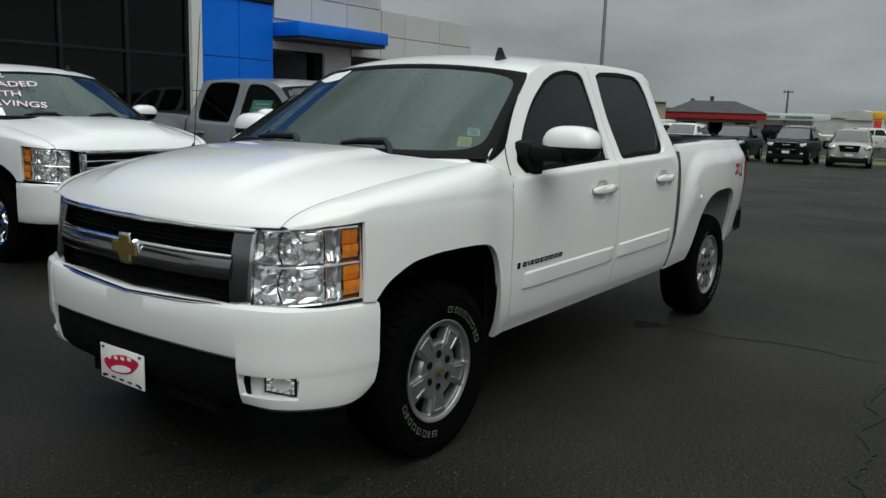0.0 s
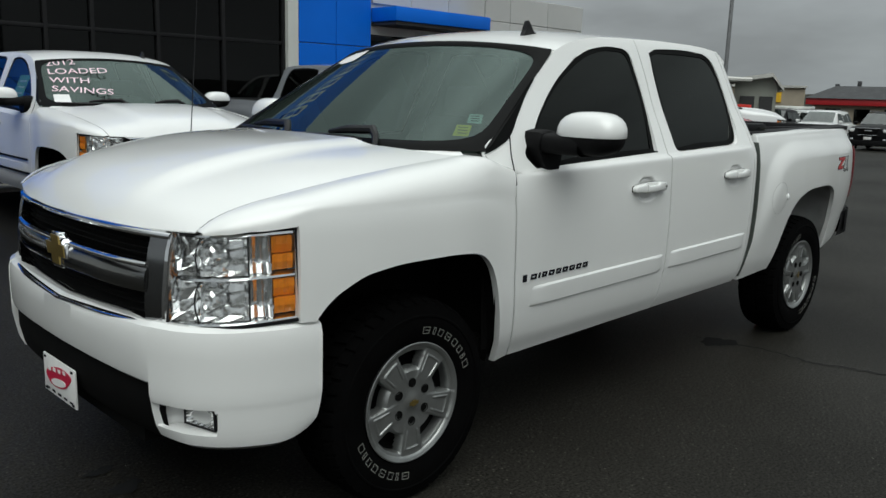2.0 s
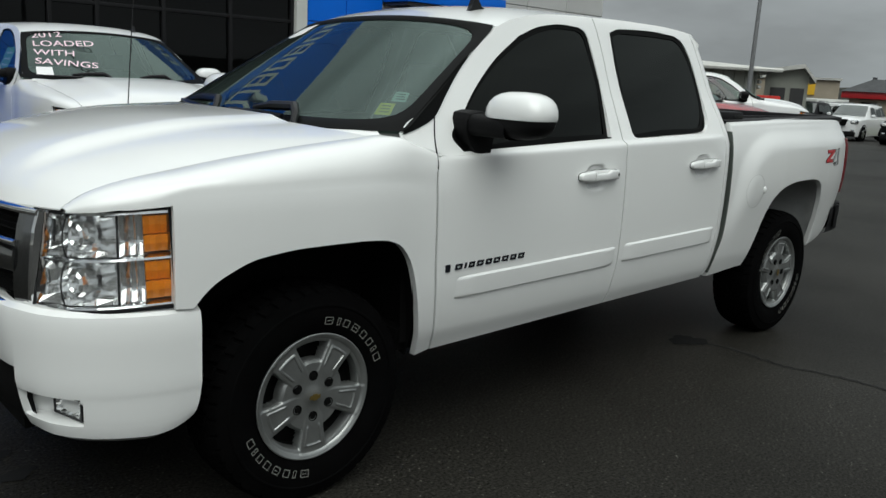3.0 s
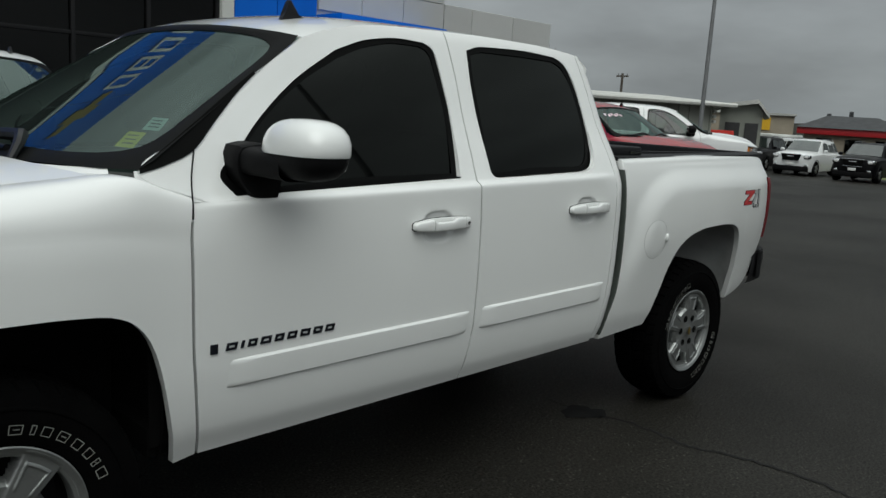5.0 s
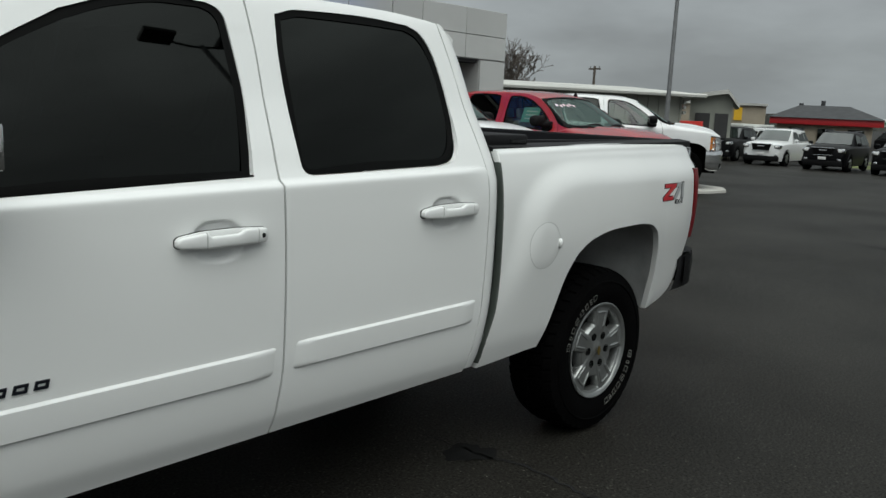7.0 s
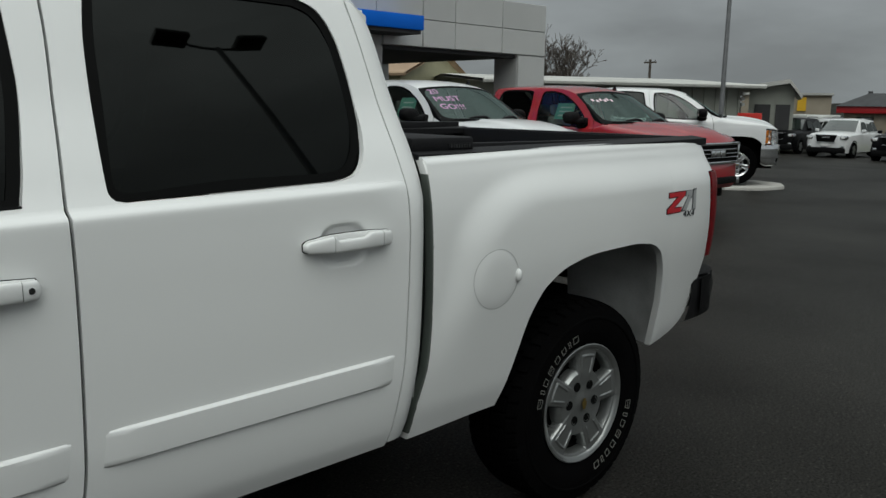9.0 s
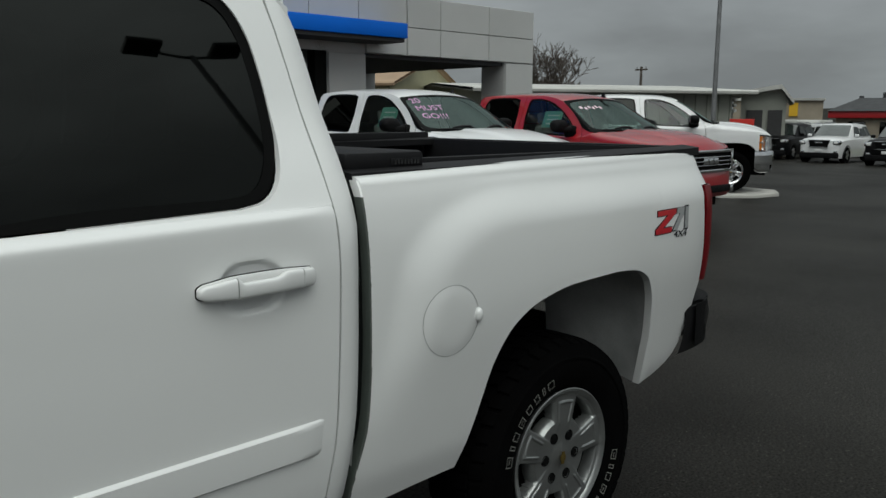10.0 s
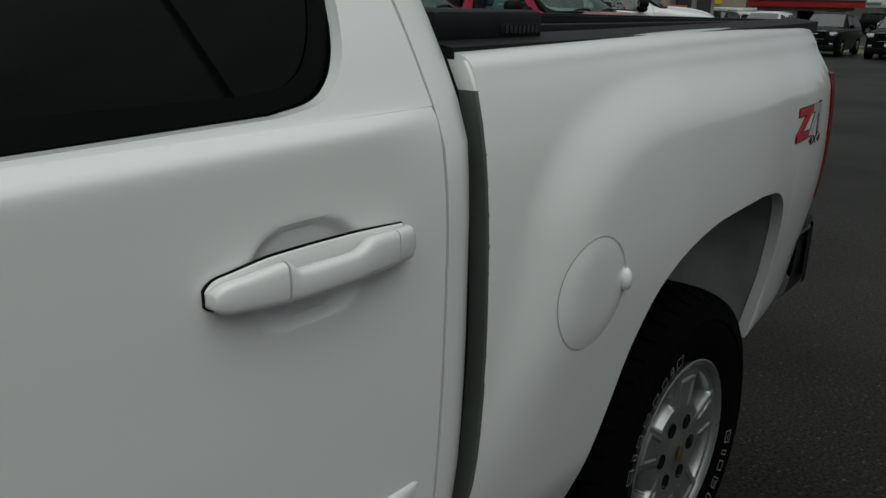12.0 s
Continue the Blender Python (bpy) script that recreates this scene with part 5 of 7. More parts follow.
            door = part(nm, bm, paint, t, "painted door with a framed window")
            bm = bmesh.new()
            ring_panel(bm, inn, shrink(inn, 0.026), lambda x, z: s * (0.9410 - 0.436 * (z - 1.31)), 48 if main else 14, 3)
            part("window_seal", bm, SEAL, door, "black rubber window seal")
            bm = bmesh.new()
            fan_panel(bm, shrink(inn, 0.020), lambda x, z: s * (0.9352 - 0.436 * (z - 1.31) + 0.081 * (z - 1.30) * (1.83 - z)))
            pane = part("window_pane", bm, gm, door, "dark tinted side window")
            door_handle(door, hx, s, hz, paint)
            if nm == "front_door":                # sweep along the foot of the glass
                bm = bmesh.new()
                P0, P1 = inn[0][0], inn[0][-1]
                grid(bm, lambda i, j: (P0[0] + (P1[0] - P0[0]) * i / 10, s * (y_cab(P0[0], P0[1]) + 0.004 * (j == 1) - 0.002), P0[1] + (P1[1] - P0[1]) * i / 10 - 0.006 * min(1.0, i / 2) + (0.006 + 0.016 * min(1.0, i / 2)) * j / 2), 11, 3)
                part("belt_seal", bm, SEAL, door)
            if mouldings:
                bm = bmesh.new()
                m0, m1, za, zb = (0.652, 1.735, 0.760, 0.667) if nm == "front_door" else (1.792, 2.655, 0.780, 0.688)

                def mould(i, j):
                    u, v = i / 16, (0.0, 0.03, 0.09, 0.2, 0.5, 0.8, 0.91, 0.97, 1.0)[j]
                    x = m0 + (m1 - m0) * u + (0.012 * (v - 0.5) if i in (0, 16) else 0)
                    z = zb + 0.014 * u + (za - zb) * v
                    edge = min(1.0, 11 * min(v, 1 - v)) * min(1.0, 16 * min(u, 1 - u))
                    return (x, s * (y_cab(x, z) - 0.002 + 0.012 * edge ** 0.5), z)
                grid(bm, mould, 17, 9)
                part("side_moulding", bm, paint, door, "body-colour side moulding")
        # pillar behind the rear door
        bm = bmesh.new()
        Z = lin(0.50, 1.845, 26)
        XR = curve([(0.5, 2.730), (0.65, 2.747), (0.79, 2.763), (1.17, 2.776), (1.39, 2.786), (1.60, 2.777), (1.76, 2.764), (1.85, 2.735)])

        def corner(i, j):
            x = SEAM_C(Z[j]) + 0.003 + (XR(Z[j]) - SEAM_C(Z[j]) - 0.003) * i / 4
            z = min(Z[j], ZE(x))
            return (x, s * (y_cab(2.7, z) - 0.018 * (i / 4) ** 3), z)
        grid(bm, corner, 5, 26)
        rim(bm, (0.0, -s * 0.04, 0))
        part("cab_corner", bm, paint, t)
    # ---- roof ----
    bm = bmesh.new()

    def roof(i, j):
        v = -1 + 2 * j / 24
        a = abs(v)
        x0 = 0.998 + 0.082 * a ** 4.2
        x = x0 + (2.753 - x0) * i / 34
        xe = 1.08 + (2.765 - 1.08) * i / 34
        ze = ZE(xe)
        return (x, v * W_CAB(ze), ze + 0.047 * (1 - a ** 2.3) * (1 - 0.3 * sstep((xe - 2.5) / 0.25)))
    grid(bm, roof, 35, 25)
    rim(bm, (0, 0, -0.03))
    roof_ob = part("roof", bm, paint, t)
    bm = bmesh.new()
    grid(bm, lambda i, j: (roof(i + 2, j)[0], roof(i + 2, j)[1] * 0.97, roof(i + 2, j)[2] - 0.045), 32, 25)
    part("headliner", bm, HEADLINER, roof_ob, "pale cloth headliner")
    bm = bmesh.new()
    prism(bm, [(1.165, 1.835), (1.305, 1.838), (1.300, 1.856), (1.245, 1.862), (1.215, 1.918), (1.205, 1.918), (1.195, 1.870)], "y", -0.482, -0.452, 0.006)
    part("antenna_fin", bm, SATIN, roof_ob, "black shark-fin antenna")
    # ---- rear of the cab ----
    bm = bmesh.new()
    grid(bm, lambda i, j: (2.762 - 0.01 * (j / 8), (-1 + 2 * i / 12) * (W_CAB(0.55 + 1.22 * j / 8) - 0.03), 0.52 + 1.29 * j / 8), 13, 9)
    part("cab_back", bm, paint, t)
    # ---- inside ----
    for s in (-1, 1):
        bm = bmesh.new()
        grid(bm, lambda i, j: (0.45 + 2.25 * i / 4, s * (0.925 if j < 1 else 0.90), 0.50 + 0.72 * j), 5, 2)
        part("inner_sill", bm, VOID, t)
    for nm, q in (("engine", (-0.60, 0.45, -0.66, 0.66, 0.50, 1.02)), ("radiator", (-0.72, -0.605, -0.62, 0.62, 0.55, 1.05)), ("floor_pan", (0.455, 2.695, -0.90, 0.90, 0.46, 0.55)), ("frame_rail", (2.70, 4.45, -0.50, 0.50, 0.45, 0.62)), ("skid_plate", (-0.80, 0.3, -0.45, 0.45, 0.30, 0.495))):
        bm = bmesh.new()
        box(bm, *q)
        part(nm, bm, VOID, t)
    for xa in (0.0, 3.645):
        bm = bmesh.new()
        tube(bm, [(xa, -0.80, TYRE_R), (xa, 0.80, TYRE_R)], 0.055, 10)
        bmesh.ops.create_uvsphere(bm, u_segments=12, v_segments=8, radius=0.15, matrix=Matrix.Translation((xa, 0, TYRE_R)))
        part("axle", bm, VOID, t)
    bm = bmesh.new()
    box(bm, 0.42, 0.80, -0.86, 0.86, 0.98, 1.24, 0.08, 3)
    box(bm, 0.50, 0.78, -0.62, -0.22, 1.20, 1.30, 0.05, 3)
    dash = part("dashboard", bm, DASH, t, "grey plastic dashboard")
    bm = bmesh.new()
    pts = [(0.93 + 0.07 * math.sin(a) * 0.4, -0.42 + 0.185 * math.cos(a), 1.14 + 0.175 * math.sin(a)) for a in lin(0, 2 * math.pi, 25)]
    tube(bm, pts, 0.016, 6)
    part("steering_wheel", bm, PLASTIC, dash)
    for nm, x, ys in (("front_seat", 1.35, (-0.42, 0.42)), ("rear_seat", 2.32, (-0.45, 0.0, 0.45))):
        for y in ys:
            bm = bmesh.new()
            box(bm, x - 0.30, x + 0.22, y - 0.25, y + 0.25, 0.72, 0.90, 0.06, 3)
            sq = bmesh.new()
            box(sq, x + 0.14, x + 0.28, y - 0.24, y + 0.24, 0.86, 1.42, 0.06, 3)
            box(sq, x + 0.19, x + 0.28, y - 0.13, y + 0.13, 1.44, 1.62, 0.04, 3)
            sq.transform(Matrix.Translation((x + 0.2, 0, 0.9)) @ pose(0, 0, 0, 0, 10, 0) @ Matrix.Translation((-x - 0.2, 0, -0.9)))
            tmp = bpy.data.meshes.new("t")
            sq.to_mesh(tmp)
            sq.free()
            bm.from_mesh(tmp)
            bpy.data.meshes.remove(tmp)
            part(nm, bm, SEAT, t, "grey cloth seat with headrest")
    # ---- bed ----
    for s in (-1, 1):
        bm = bmesh.new()
        nb = 66 if main else 30
        xs = [2.803] + lin(2.825, 3.11, 15 if main else 6) + [3.140 + 1.000 * (0.5 - 0.5 * math.cos(math.pi * k / 60)) for k in range(61)] + lin(4.16, 4.52, 9)
        ZT = curve([(2.8, 1.368), (3.6, 1.386), (4.6, 1.392)])
        ZB = curve([(2.8, 0.478), (3.14, 0.500), (3.15, 0.50)])
        ZR = curve([(4.16, 0.51), (4.30, 0.545), (4.42, 0.62), (4.47, 0.72), (4.52, 0.862)])

        def bed(i, j):
            x = xs[i]
            zl = ZB(x) if x < 3.14 else (ARCH_R(x) if x <= 4.16 else ZR(x))
            v = j / nb
            y, z = edge(x, zl, v)
            xx = x + (BED_F(z) - 2.803) * sstep((3.1 - x) / 0.29)
            return (xx, s * y, z)

        def edge(x, zl, v):
            """The side's section from its lower edge to its rolled top."""
            zt = ZT(x)
            if v <= 0.87:
                z = zl + (zt - 0.03 - zl) * v / 0.87
                return y_bed(x, z), z
            a = (v - 0.87) / 0.13 * math.pi / 2
            return y_bed(x, zt - 0.03) - 0.045 * (1 - math.cos(a)), zt - 0.03 + 0.03 * math.sin(a)
        grid(bm, bed, len(xs), nb + 1)

        def heel(i, j):
            x = 4.52 + 0.115 * i / 6
            y, z = edge(x, 1.252, j / 16)
            return (x, s * (y - 0.03 * (i / 6) ** 3), z)
        grid(bm, heel, 7, 17)
        rim(bm, (0.0, -s * 0.03, 0))
        side = part("bed_side", bm, paint, t, "flared bed side with wheel opening")
        bm = bmesh.new()
        grid(bm, lambda i, j: (2.80 + 1.83 * i / 10, s * (0.936 - TAPER_R(2.80 + 1.83 * i / 10) * 0.8 - 0.15 * j / 2), 1.374 + 0.020 * i / 10 + 0.010 * (j == 1)), 11, 3)
        rim(bm, (0, 0, -0.03))
        part("rail_cap", bm, TONNEAU, side, "black plastic rail cap")
        bm = bmesh.new()
        box(bm, 2.83, 4.60, min(s * 0.79, s * 0.80), max(s * 0.79, s * 0.80), 1.08, 1.37)
        part("bed_wall", bm, TONNEAU, side, "black lined bed wall")
        # tail lamp wraps the corner
        bm = bmesh.new()

        def lamp(i, j):
            a = i / 10 * math.pi / 2
            z = 0.868 + 0.380 * j / 8
            y0 = y_bed(4.5, z)
            return (4.522 + 0.02 * (j / 8) + 0.150 * math.sin(a) ** 0.9, s * (y0 - 0.004 - 0.16 * (1 - math.cos(a))), z)
        grid(bm, lamp, 11, 9)
        rim(bm, (0, -s * 0.01, 0))
        lampo = part("tail_lamp", bm, TAILRED, t, "tall red tail lamp")
        bm = bmesh.new()
        grid(bm, lambda i, j: tuple(Vector(lamp(i + 3, 0)) * (1 - (0.40 + 0.14 * j / 2)) + Vector(lamp(i + 3, 8)) * (0.40 + 0.14 * j / 2) + Vector((0.003, s * 0.003, 0))), 8, 3)
        part("reversing_lens", bm, PLATEWHITE, lampo)
        # near-black strip stands for the shade deep in the cab-to-bed gap
        bm = bmesh.new()
        ZG = lin(0.50, 1.362, 20)
        grid(bm, lambda i, j: (BED_F(ZG[j]) - (0.0045, 0.028, 0.030)[i], s * (y_bed(2.81, ZG[j]) - (0.032, 0.035, 0.12)[i]), ZG[j]), 3, 20)
        part("gap_seal", bm, NEARBLACK, t, "near-black strip for the shade between cab and bed")
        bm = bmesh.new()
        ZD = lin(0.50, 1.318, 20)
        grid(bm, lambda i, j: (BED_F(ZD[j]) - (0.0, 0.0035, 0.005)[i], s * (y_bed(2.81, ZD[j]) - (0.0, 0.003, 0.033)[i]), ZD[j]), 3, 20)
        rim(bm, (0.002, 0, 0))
        part("bed_front_edge", bm, BEDEDGE, side, "folded front edge of the bed, grey for its shade")
        bm = bmesh.new()
        grid(bm, lambda i, j: (BED_F(1.35) - (0.0, 0.004, 0.005)[i], s * (y_bed(2.81, 1.318 + 0.010 * j) - (0.001, 0.004, 0.060)[i]), 1.318 + 0.010 * j), 3, 5)
        rim(bm, (0.002, 0, 0))
        part("rail_end", bm, paint, side, "painted front end of the bed rail")
    bm = bmesh.new()
    box(bm, 2.82, 4.60, -0.80, 0.80, 1.06, 1.09)
    box(bm, 2.80, 2.84, -0.82, 0.82, 0.80, 1.372, 0.005)
    part("bed_floor", bm, TONNEAU, t, "black bed floor and bulkhead")
    bm = bmesh.new()
    box(bm, 4.58, 4.64, -0.76, 0.76, 0.82, 1.388, 0.012)
    tg = part("tailgate", bm, paint, t)
    bm = bmesh.new()
    box(bm, 4.575, 4.645, -0.76, 0.76, 1.386, 1.398, 0.004)
    part("tailgate_cap", bm, TONNEAU, tg)
    bm = bmesh.new()
    box(bm, 4.565, 4.579, -0.78, 0.78, 0.84, 1.392, 0.003)
    part("tailgate_liner", bm, TONNEAU, tg, "black inner liner")
    bm = bmesh.new()
    rb = resample([(4.42, -0.935, 0), (4.60, -0.925, 0), (4.74, -0.83, 0), (4.80, -0.55, 0), (4.81, 0, 0), (4.80, 0.55, 0), (4.74, 0.83, 0), (4.60, 0.925, 0), (4.42, 0.935, 0)], 41)
    pr = [(0.05, 0.775), (0.0, 0.765), (-0.012, 0.72), (0.0, 0.64), (0.02, 0.585), (0.06, 0.575)]
    grid(bm, lambda i, j: (rb[i][0] - pr[j][0], rb[i][1] * (1 - pr[j][0] * 0.3), pr[j][1]), 41, len(pr))
    rbo = part("rear_bumper", bm, SATIN if main else CHROME, t, "rear bumper with a dark step pad")
    bm = bmesh.new()
    grid(bm, lambda i, j: (rb[i][0] - 0.22 * j / 2, rb[i][1] * (1 - 0.14 * j / 2), 0.778 + 0.006 * (j < 2)), 41, 3)
    for s in (-1, 1):
        grid(bm, lambda i, j: (4.50 + 0.27 * i / 6, s * (0.945 - 0.12 * (i / 6) ** 2), 0.60 + 0.175 * j / 3), 7, 4)
    part("step_pad", bm, PLASTIC, rbo, "black plastic step pad")
    # ---- mirrors and wheels ----
    for s in (-1, 1):
        side_mirror(t, s, mirror_cap)
        for x in (0.0, 3.645):
            wheel(t, x, s, letters, rim_style)
    if face == "chevy":
        chevy_face(t, paint, bumper_mat or paint, plate=main)
    else:
        gmc_face(t, paint, face == "gmc_red")
    return t, ws


# ---- the white pickup in the foreground ----
MAIN = pose(0, 0.05, 0)
truck, ws_main = pickup("pickup_truck", MAIN, WHITE, "white crew-cab pickup with chrome grille and lettered tyres on asphalt", letters=True, main=True, group="")


def door_of(name):
    return [c for c in truck.children if c.name.startswith(name)][0]


def side_glyph(parent, x0, width, z, h, stroke, name, label, lean=0.25, solid_=False):
    """One character of the side nameplate kept as a plain leaning outline, raised from the door."""
    bm = bmesh.new()

    def at(u, v, d):
        x, zz = x0 + u * width + lean * v * h, z + v * h
        return (x, -(y_cab(x, zz) + d), zz)
    su, sv = stroke / width, stroke / h
    quads = [(0, 1, 0, 1)] if solid_ or width < 2.2 * stroke else [(0, 1, 0, sv), (0, 1, 1 - sv, 1), (0, su, sv, 1 - sv), (1 - su, 1, sv, 1 - sv)]
    for u0, u1, v0, v1 in quads:
        lo = [bm.verts.new(at(u, v, -0.002)) for u, v in ((u0, v0), (u1, v0), (u1, v1), (u0, v1))]
        hi = [bm.verts.new(at(u, v, 0.0045)) for u, v in ((u0, v0), (u1, v0), (u1, v1), (u0, v1))]
        bm.faces.new(hi)
        for i in range(4):
            bm.faces.new((lo[i], lo[(i + 1) % 4], hi[(i + 1) % 4], hi[i]))
    part(name, bm, BADGE, parent, label, smooth=False)


fd = door_of("front_door")
side_glyph(fd, 0.597, 0.024, 0.788, 0.030, 0.024, "side_badge", "small dark square badge", 0.0, True)
gx0 = 0.648
for wd in (0.036, 0.009, 0.030, 0.036, 0.032, 0.034, 0.036, 0.034, 0.034):
    side_glyph(fd, gx0, wd, 0.792 + 0.014 * (gx0 - 0.648), 0.023, 0.0075, "nameplate_glyph", "dark raised nameplate outline")
    gx0 += wd + 0.0155
bs = door_of("bed_side")


def bed_decal(poly, material, name, lift, label=""):
    bm = bmesh.new()
    vs = [bm.verts.new((x, -(y_bed(x, z) + lift), z)) for x, z in poly]
    bm.faces.new(vs)
    rim(bm, (0, 0.003, 0))
    return part(name, bm, material, bs, label, smooth=False)


# four-wheel-drive decal: a red slanted block beside silver ones edged in black, with small letters under them
bed_decal([(4.083, 1.098), (4.208, 1.098), (4.216, 1.122), (4.158, 1.122), (4.250, 1.166), (4.254, 1.186), (4.106, 1.186), (4.102, 1.162), (4.178, 1.162), (4.085, 1.120)], BADGE, "decal_edge", 0.0022)
bed_decal([(4.090, 1.101), (4.206, 1.101), (4.212, 1.119), (4.144, 1.119), (4.246, 1.168), (4.249, 1.183), (4.110, 1.183), (4.107, 1.165), (4.186, 1.165), (4.090, 1.116)], BADGERED, "decal_red", 0.004, "red slanted decal")
for q in ([(4.254, 1.164), (4.312, 1.164), (4.316, 1.184), (4.260, 1.184)], [(4.222, 1.104), (4.254, 1.104), (4.314, 1.166), (4.282, 1.166)], [(4.318, 1.104), (4.344, 1.104), (4.352, 1.184), (4.328, 1.184)]):
    cx_, cz_ = sum(v[0] for v in q) / 4, sum(v[1] for v in q) / 4
    bed_decal([(cx_ + 1.30 * (u - cx_), cz_ + 1.12 * (v - cz_)) for u, v in q], BADGE, "decal_edge", 0.0026)
    bed_decal(q, DECALGREY, "decal_silver", 0.0045)
words("decal_text", "4X4", 0.036, Matrix.Translation((4.232, -(y_bed(4.27, 1.09) + 0.004), 1.076)) @ Matrix.Rotation(radians(90), 4, "X") @ Matrix(((1.45, 0.18, 0, 0), (0, 1, 0, 0), (0, 0, 1, 0), (0, 0, 0, 1))), BADGE, bs, 0.0008)
# fuel door with its thumb scoop
bm = bmesh.new()
fx, fz, fr_ = 3.050, 0.972, 0.098
fuel = lambda r, a, lift: (fx + r * math.cos(a), -(y_bed(fx + r * math.cos(a), fz + r * math.sin(a)) + lift), fz + r * math.sin(a))
grid(bm, lambda i, j: fuel(fr_ * (0.02 + 0.98 * j / 5), 2 * math.pi * i / 40, 0.0025 if j < 5 else 0.0), 40, 6, close_u=True)
part("fuel_door", bm, WHITE, bs, "round painted fuel door")
bm = bmesh.new()
grid(bm, lambda i, j: fuel(fr_ + 0.0018 * j, 2 * math.pi * i / 40, 0.0012), 40, 2, close_u=True)
part("fuel_door_gap", bm, FILLERGAP, bs)
bm = bmesh.new()
bmesh.ops.create_uvsphere(bm, u_segments=16, v_segments=10, radius=1.0, matrix=Matrix.Translation((3.148, -(y_bed(3.148, 0.972) + 0.003), 0.975)) @ Matrix.Diagonal((0.013, 0.012, 0.021, 1)))
part("fuel_door_knob", bm, WHITE, bs)
# stickers inside the windshield
for nm, m_, u0, v0, du, dv in (("sticker_yellow", STICK_Y, -0.878, 0.150, 0.070, 0.095), ("sticker_green", STICK_C, -0.892, 0.262, 0.066, 0.080)):
    bm = bmesh.new()
    grid(bm, lambda i, j: ws_main(u0 + du * i / 2 + 0.02 * j / 2, v0 + dv * j / 2, -0.007), 3, 3)
    st = part(nm, bm, m_, truck, "small inspection sticker on the windshield")
    bm = bmesh.new()
    for k in range(3):
        grid(bm, lambda i, j: ws_main(u0 + du * (0.18 + 0.62 * i) + 0.008 * k, v0 + dv * (0.2 + 0.25 * k + 0.08 * j), -0.005), 2, 2)
    part("sticker_print", bm, BADGE if m_ is STICK_C else GOLD, st)
# price sheet behind the far top corner of the windshield
bm = bmesh.new()
grid(bm, lambda i, j: ws_main(0.62 + 0.30 * i / 4, 0.84 + 0.14 * j / 2 - 0.03 * math.sin(i), 0.004), 5, 3)
part("windshield_sheet", bm, PLATEWHITE, truck, "white slip at the windshield's top corner")
# roll-up bed cover box
bm = bmesh.new()
box(bm, 2.815, 3.085, -0.890, 0.84, 1.372, 1.424, 0.012)
cover = solid("tonneau_box", bm, TONNEAU, "black roll-up bed cover box lying across the bed", "bed cover")
cover.matrix_world = MAIN
bm = bmesh.new()
box(bm, 2.965, 3.070, -0.8925, -0.889, 1.386, 1.404, 0.001)
part("brand_strip", bm, TONNEAU, cover)
bm = bmesh.new()
for k in range(8):
    box(bm, 2.975 + 0.0115 * k, 2.982 + 0.0115 * k, -0.8942, -0.892, 1.389, 1.401)
part("brand_bars", bm, DIMCHROME, cover, "small grey printed bars")
bm = bmesh.new()
box(bm, 2.90, 3.06, -0.93, -0.86, 1.366, 1.374, 0.002)
part("mount_foot", bm, TONNEAU, cover)
bm = bmesh.new()
box(bm, 3.075, 4.60, 0.775, 0.815, 1.36, 1.43, 0.008)
part("guide_rail", bm, TONNEAU, cover, "black side rail")
bm = bmesh.new()
box(bm, 3.075, 4.60, -0.815, -0.785, 1.36, 1.398, 0.004)
part("guide_rail", bm, TONNEAU, cover, "black side rail")
# mast antenna on the far wing
bm = bmesh.new()
tube(bm, [(0.12, 0.90, 1.28), (0.12, 0.90, 1.31), (0.13, 0.90, 1.33), (0.19, 0.905, 2.05)], [0.014, 0.010, 0.003, 0.002], 6)
part("mast_antenna", bm, SATIN, truck, "thin black mast antenna")


# ---- parked row behind: noses towards the foreground truck ----
def parked(cx, cy, head, dz=0.0):
    """The pose of a pickup whose front axle's middle is at (cx, cy), nose towards head (degrees, 0 along +x)."""
    return Matrix.Translation((cx, cy, ground_z(cx) + dz)) @ Matrix.Rotation(radians(head + 180), 4, "Z")


def shield_words(t, ws, lines, u0, v0, size, material, tilt=-3):
    """Marker words on the outside of a windshield, read from the front."""
    for k, line in enumerate(lines):
        o = ws(u0, v0 - k * size / 0.80, 0.006)
        ax = (ws(u0 - 0.3, v0 - k * size / 0.80, 0.006) - o).normalized()
        up = (ws(u0, v0 - k * size / 0.80 + 0.1, 0.006) - o).normalized()
        up = (up - ax * ax.dot(up)).normalized()
        nz = ax.cross(up)
        m = Matrix((ax, up, nz)).transposed().to_4x4()
        m.translation = o
        words("marker_note", line, size, m @ Matrix.Rotation(radians(tilt * (k - 1)), 4, "Z"), material, t, 0.0006, "hand-lettered marker words on the glass")


def window_form(t, s, x0, x1, z0, z1):
    """A pale green price form behind a side window."""
    bm = bmesh.new()
    grid(bm, lambda i, j: (x0 + (x1 - x0) * i / 2, s * (y_cab(1.2, z0 + (z1 - z0) * j / 2) - 0.020), z0 + (z1 - z0) * j / 2), 3, 3)
    f = part("price_form", bm, STICK_G, t, "pale green price form behind the side window")
    bm = bmesh.new()
    for k in range(3):
        za = z0 + (z1 - z0) * (0.2 + 0.25 * k)
        grid(bm, lambda i, j: (x0 + (x1 - x0) * (0.15 + 0.65 * i), s * (y_cab(1.2, za + 0.02 * j) - 0.017), za + 0.02 * j), 2, 2)
    part("form_print", bm, PLATEWHITE, f)


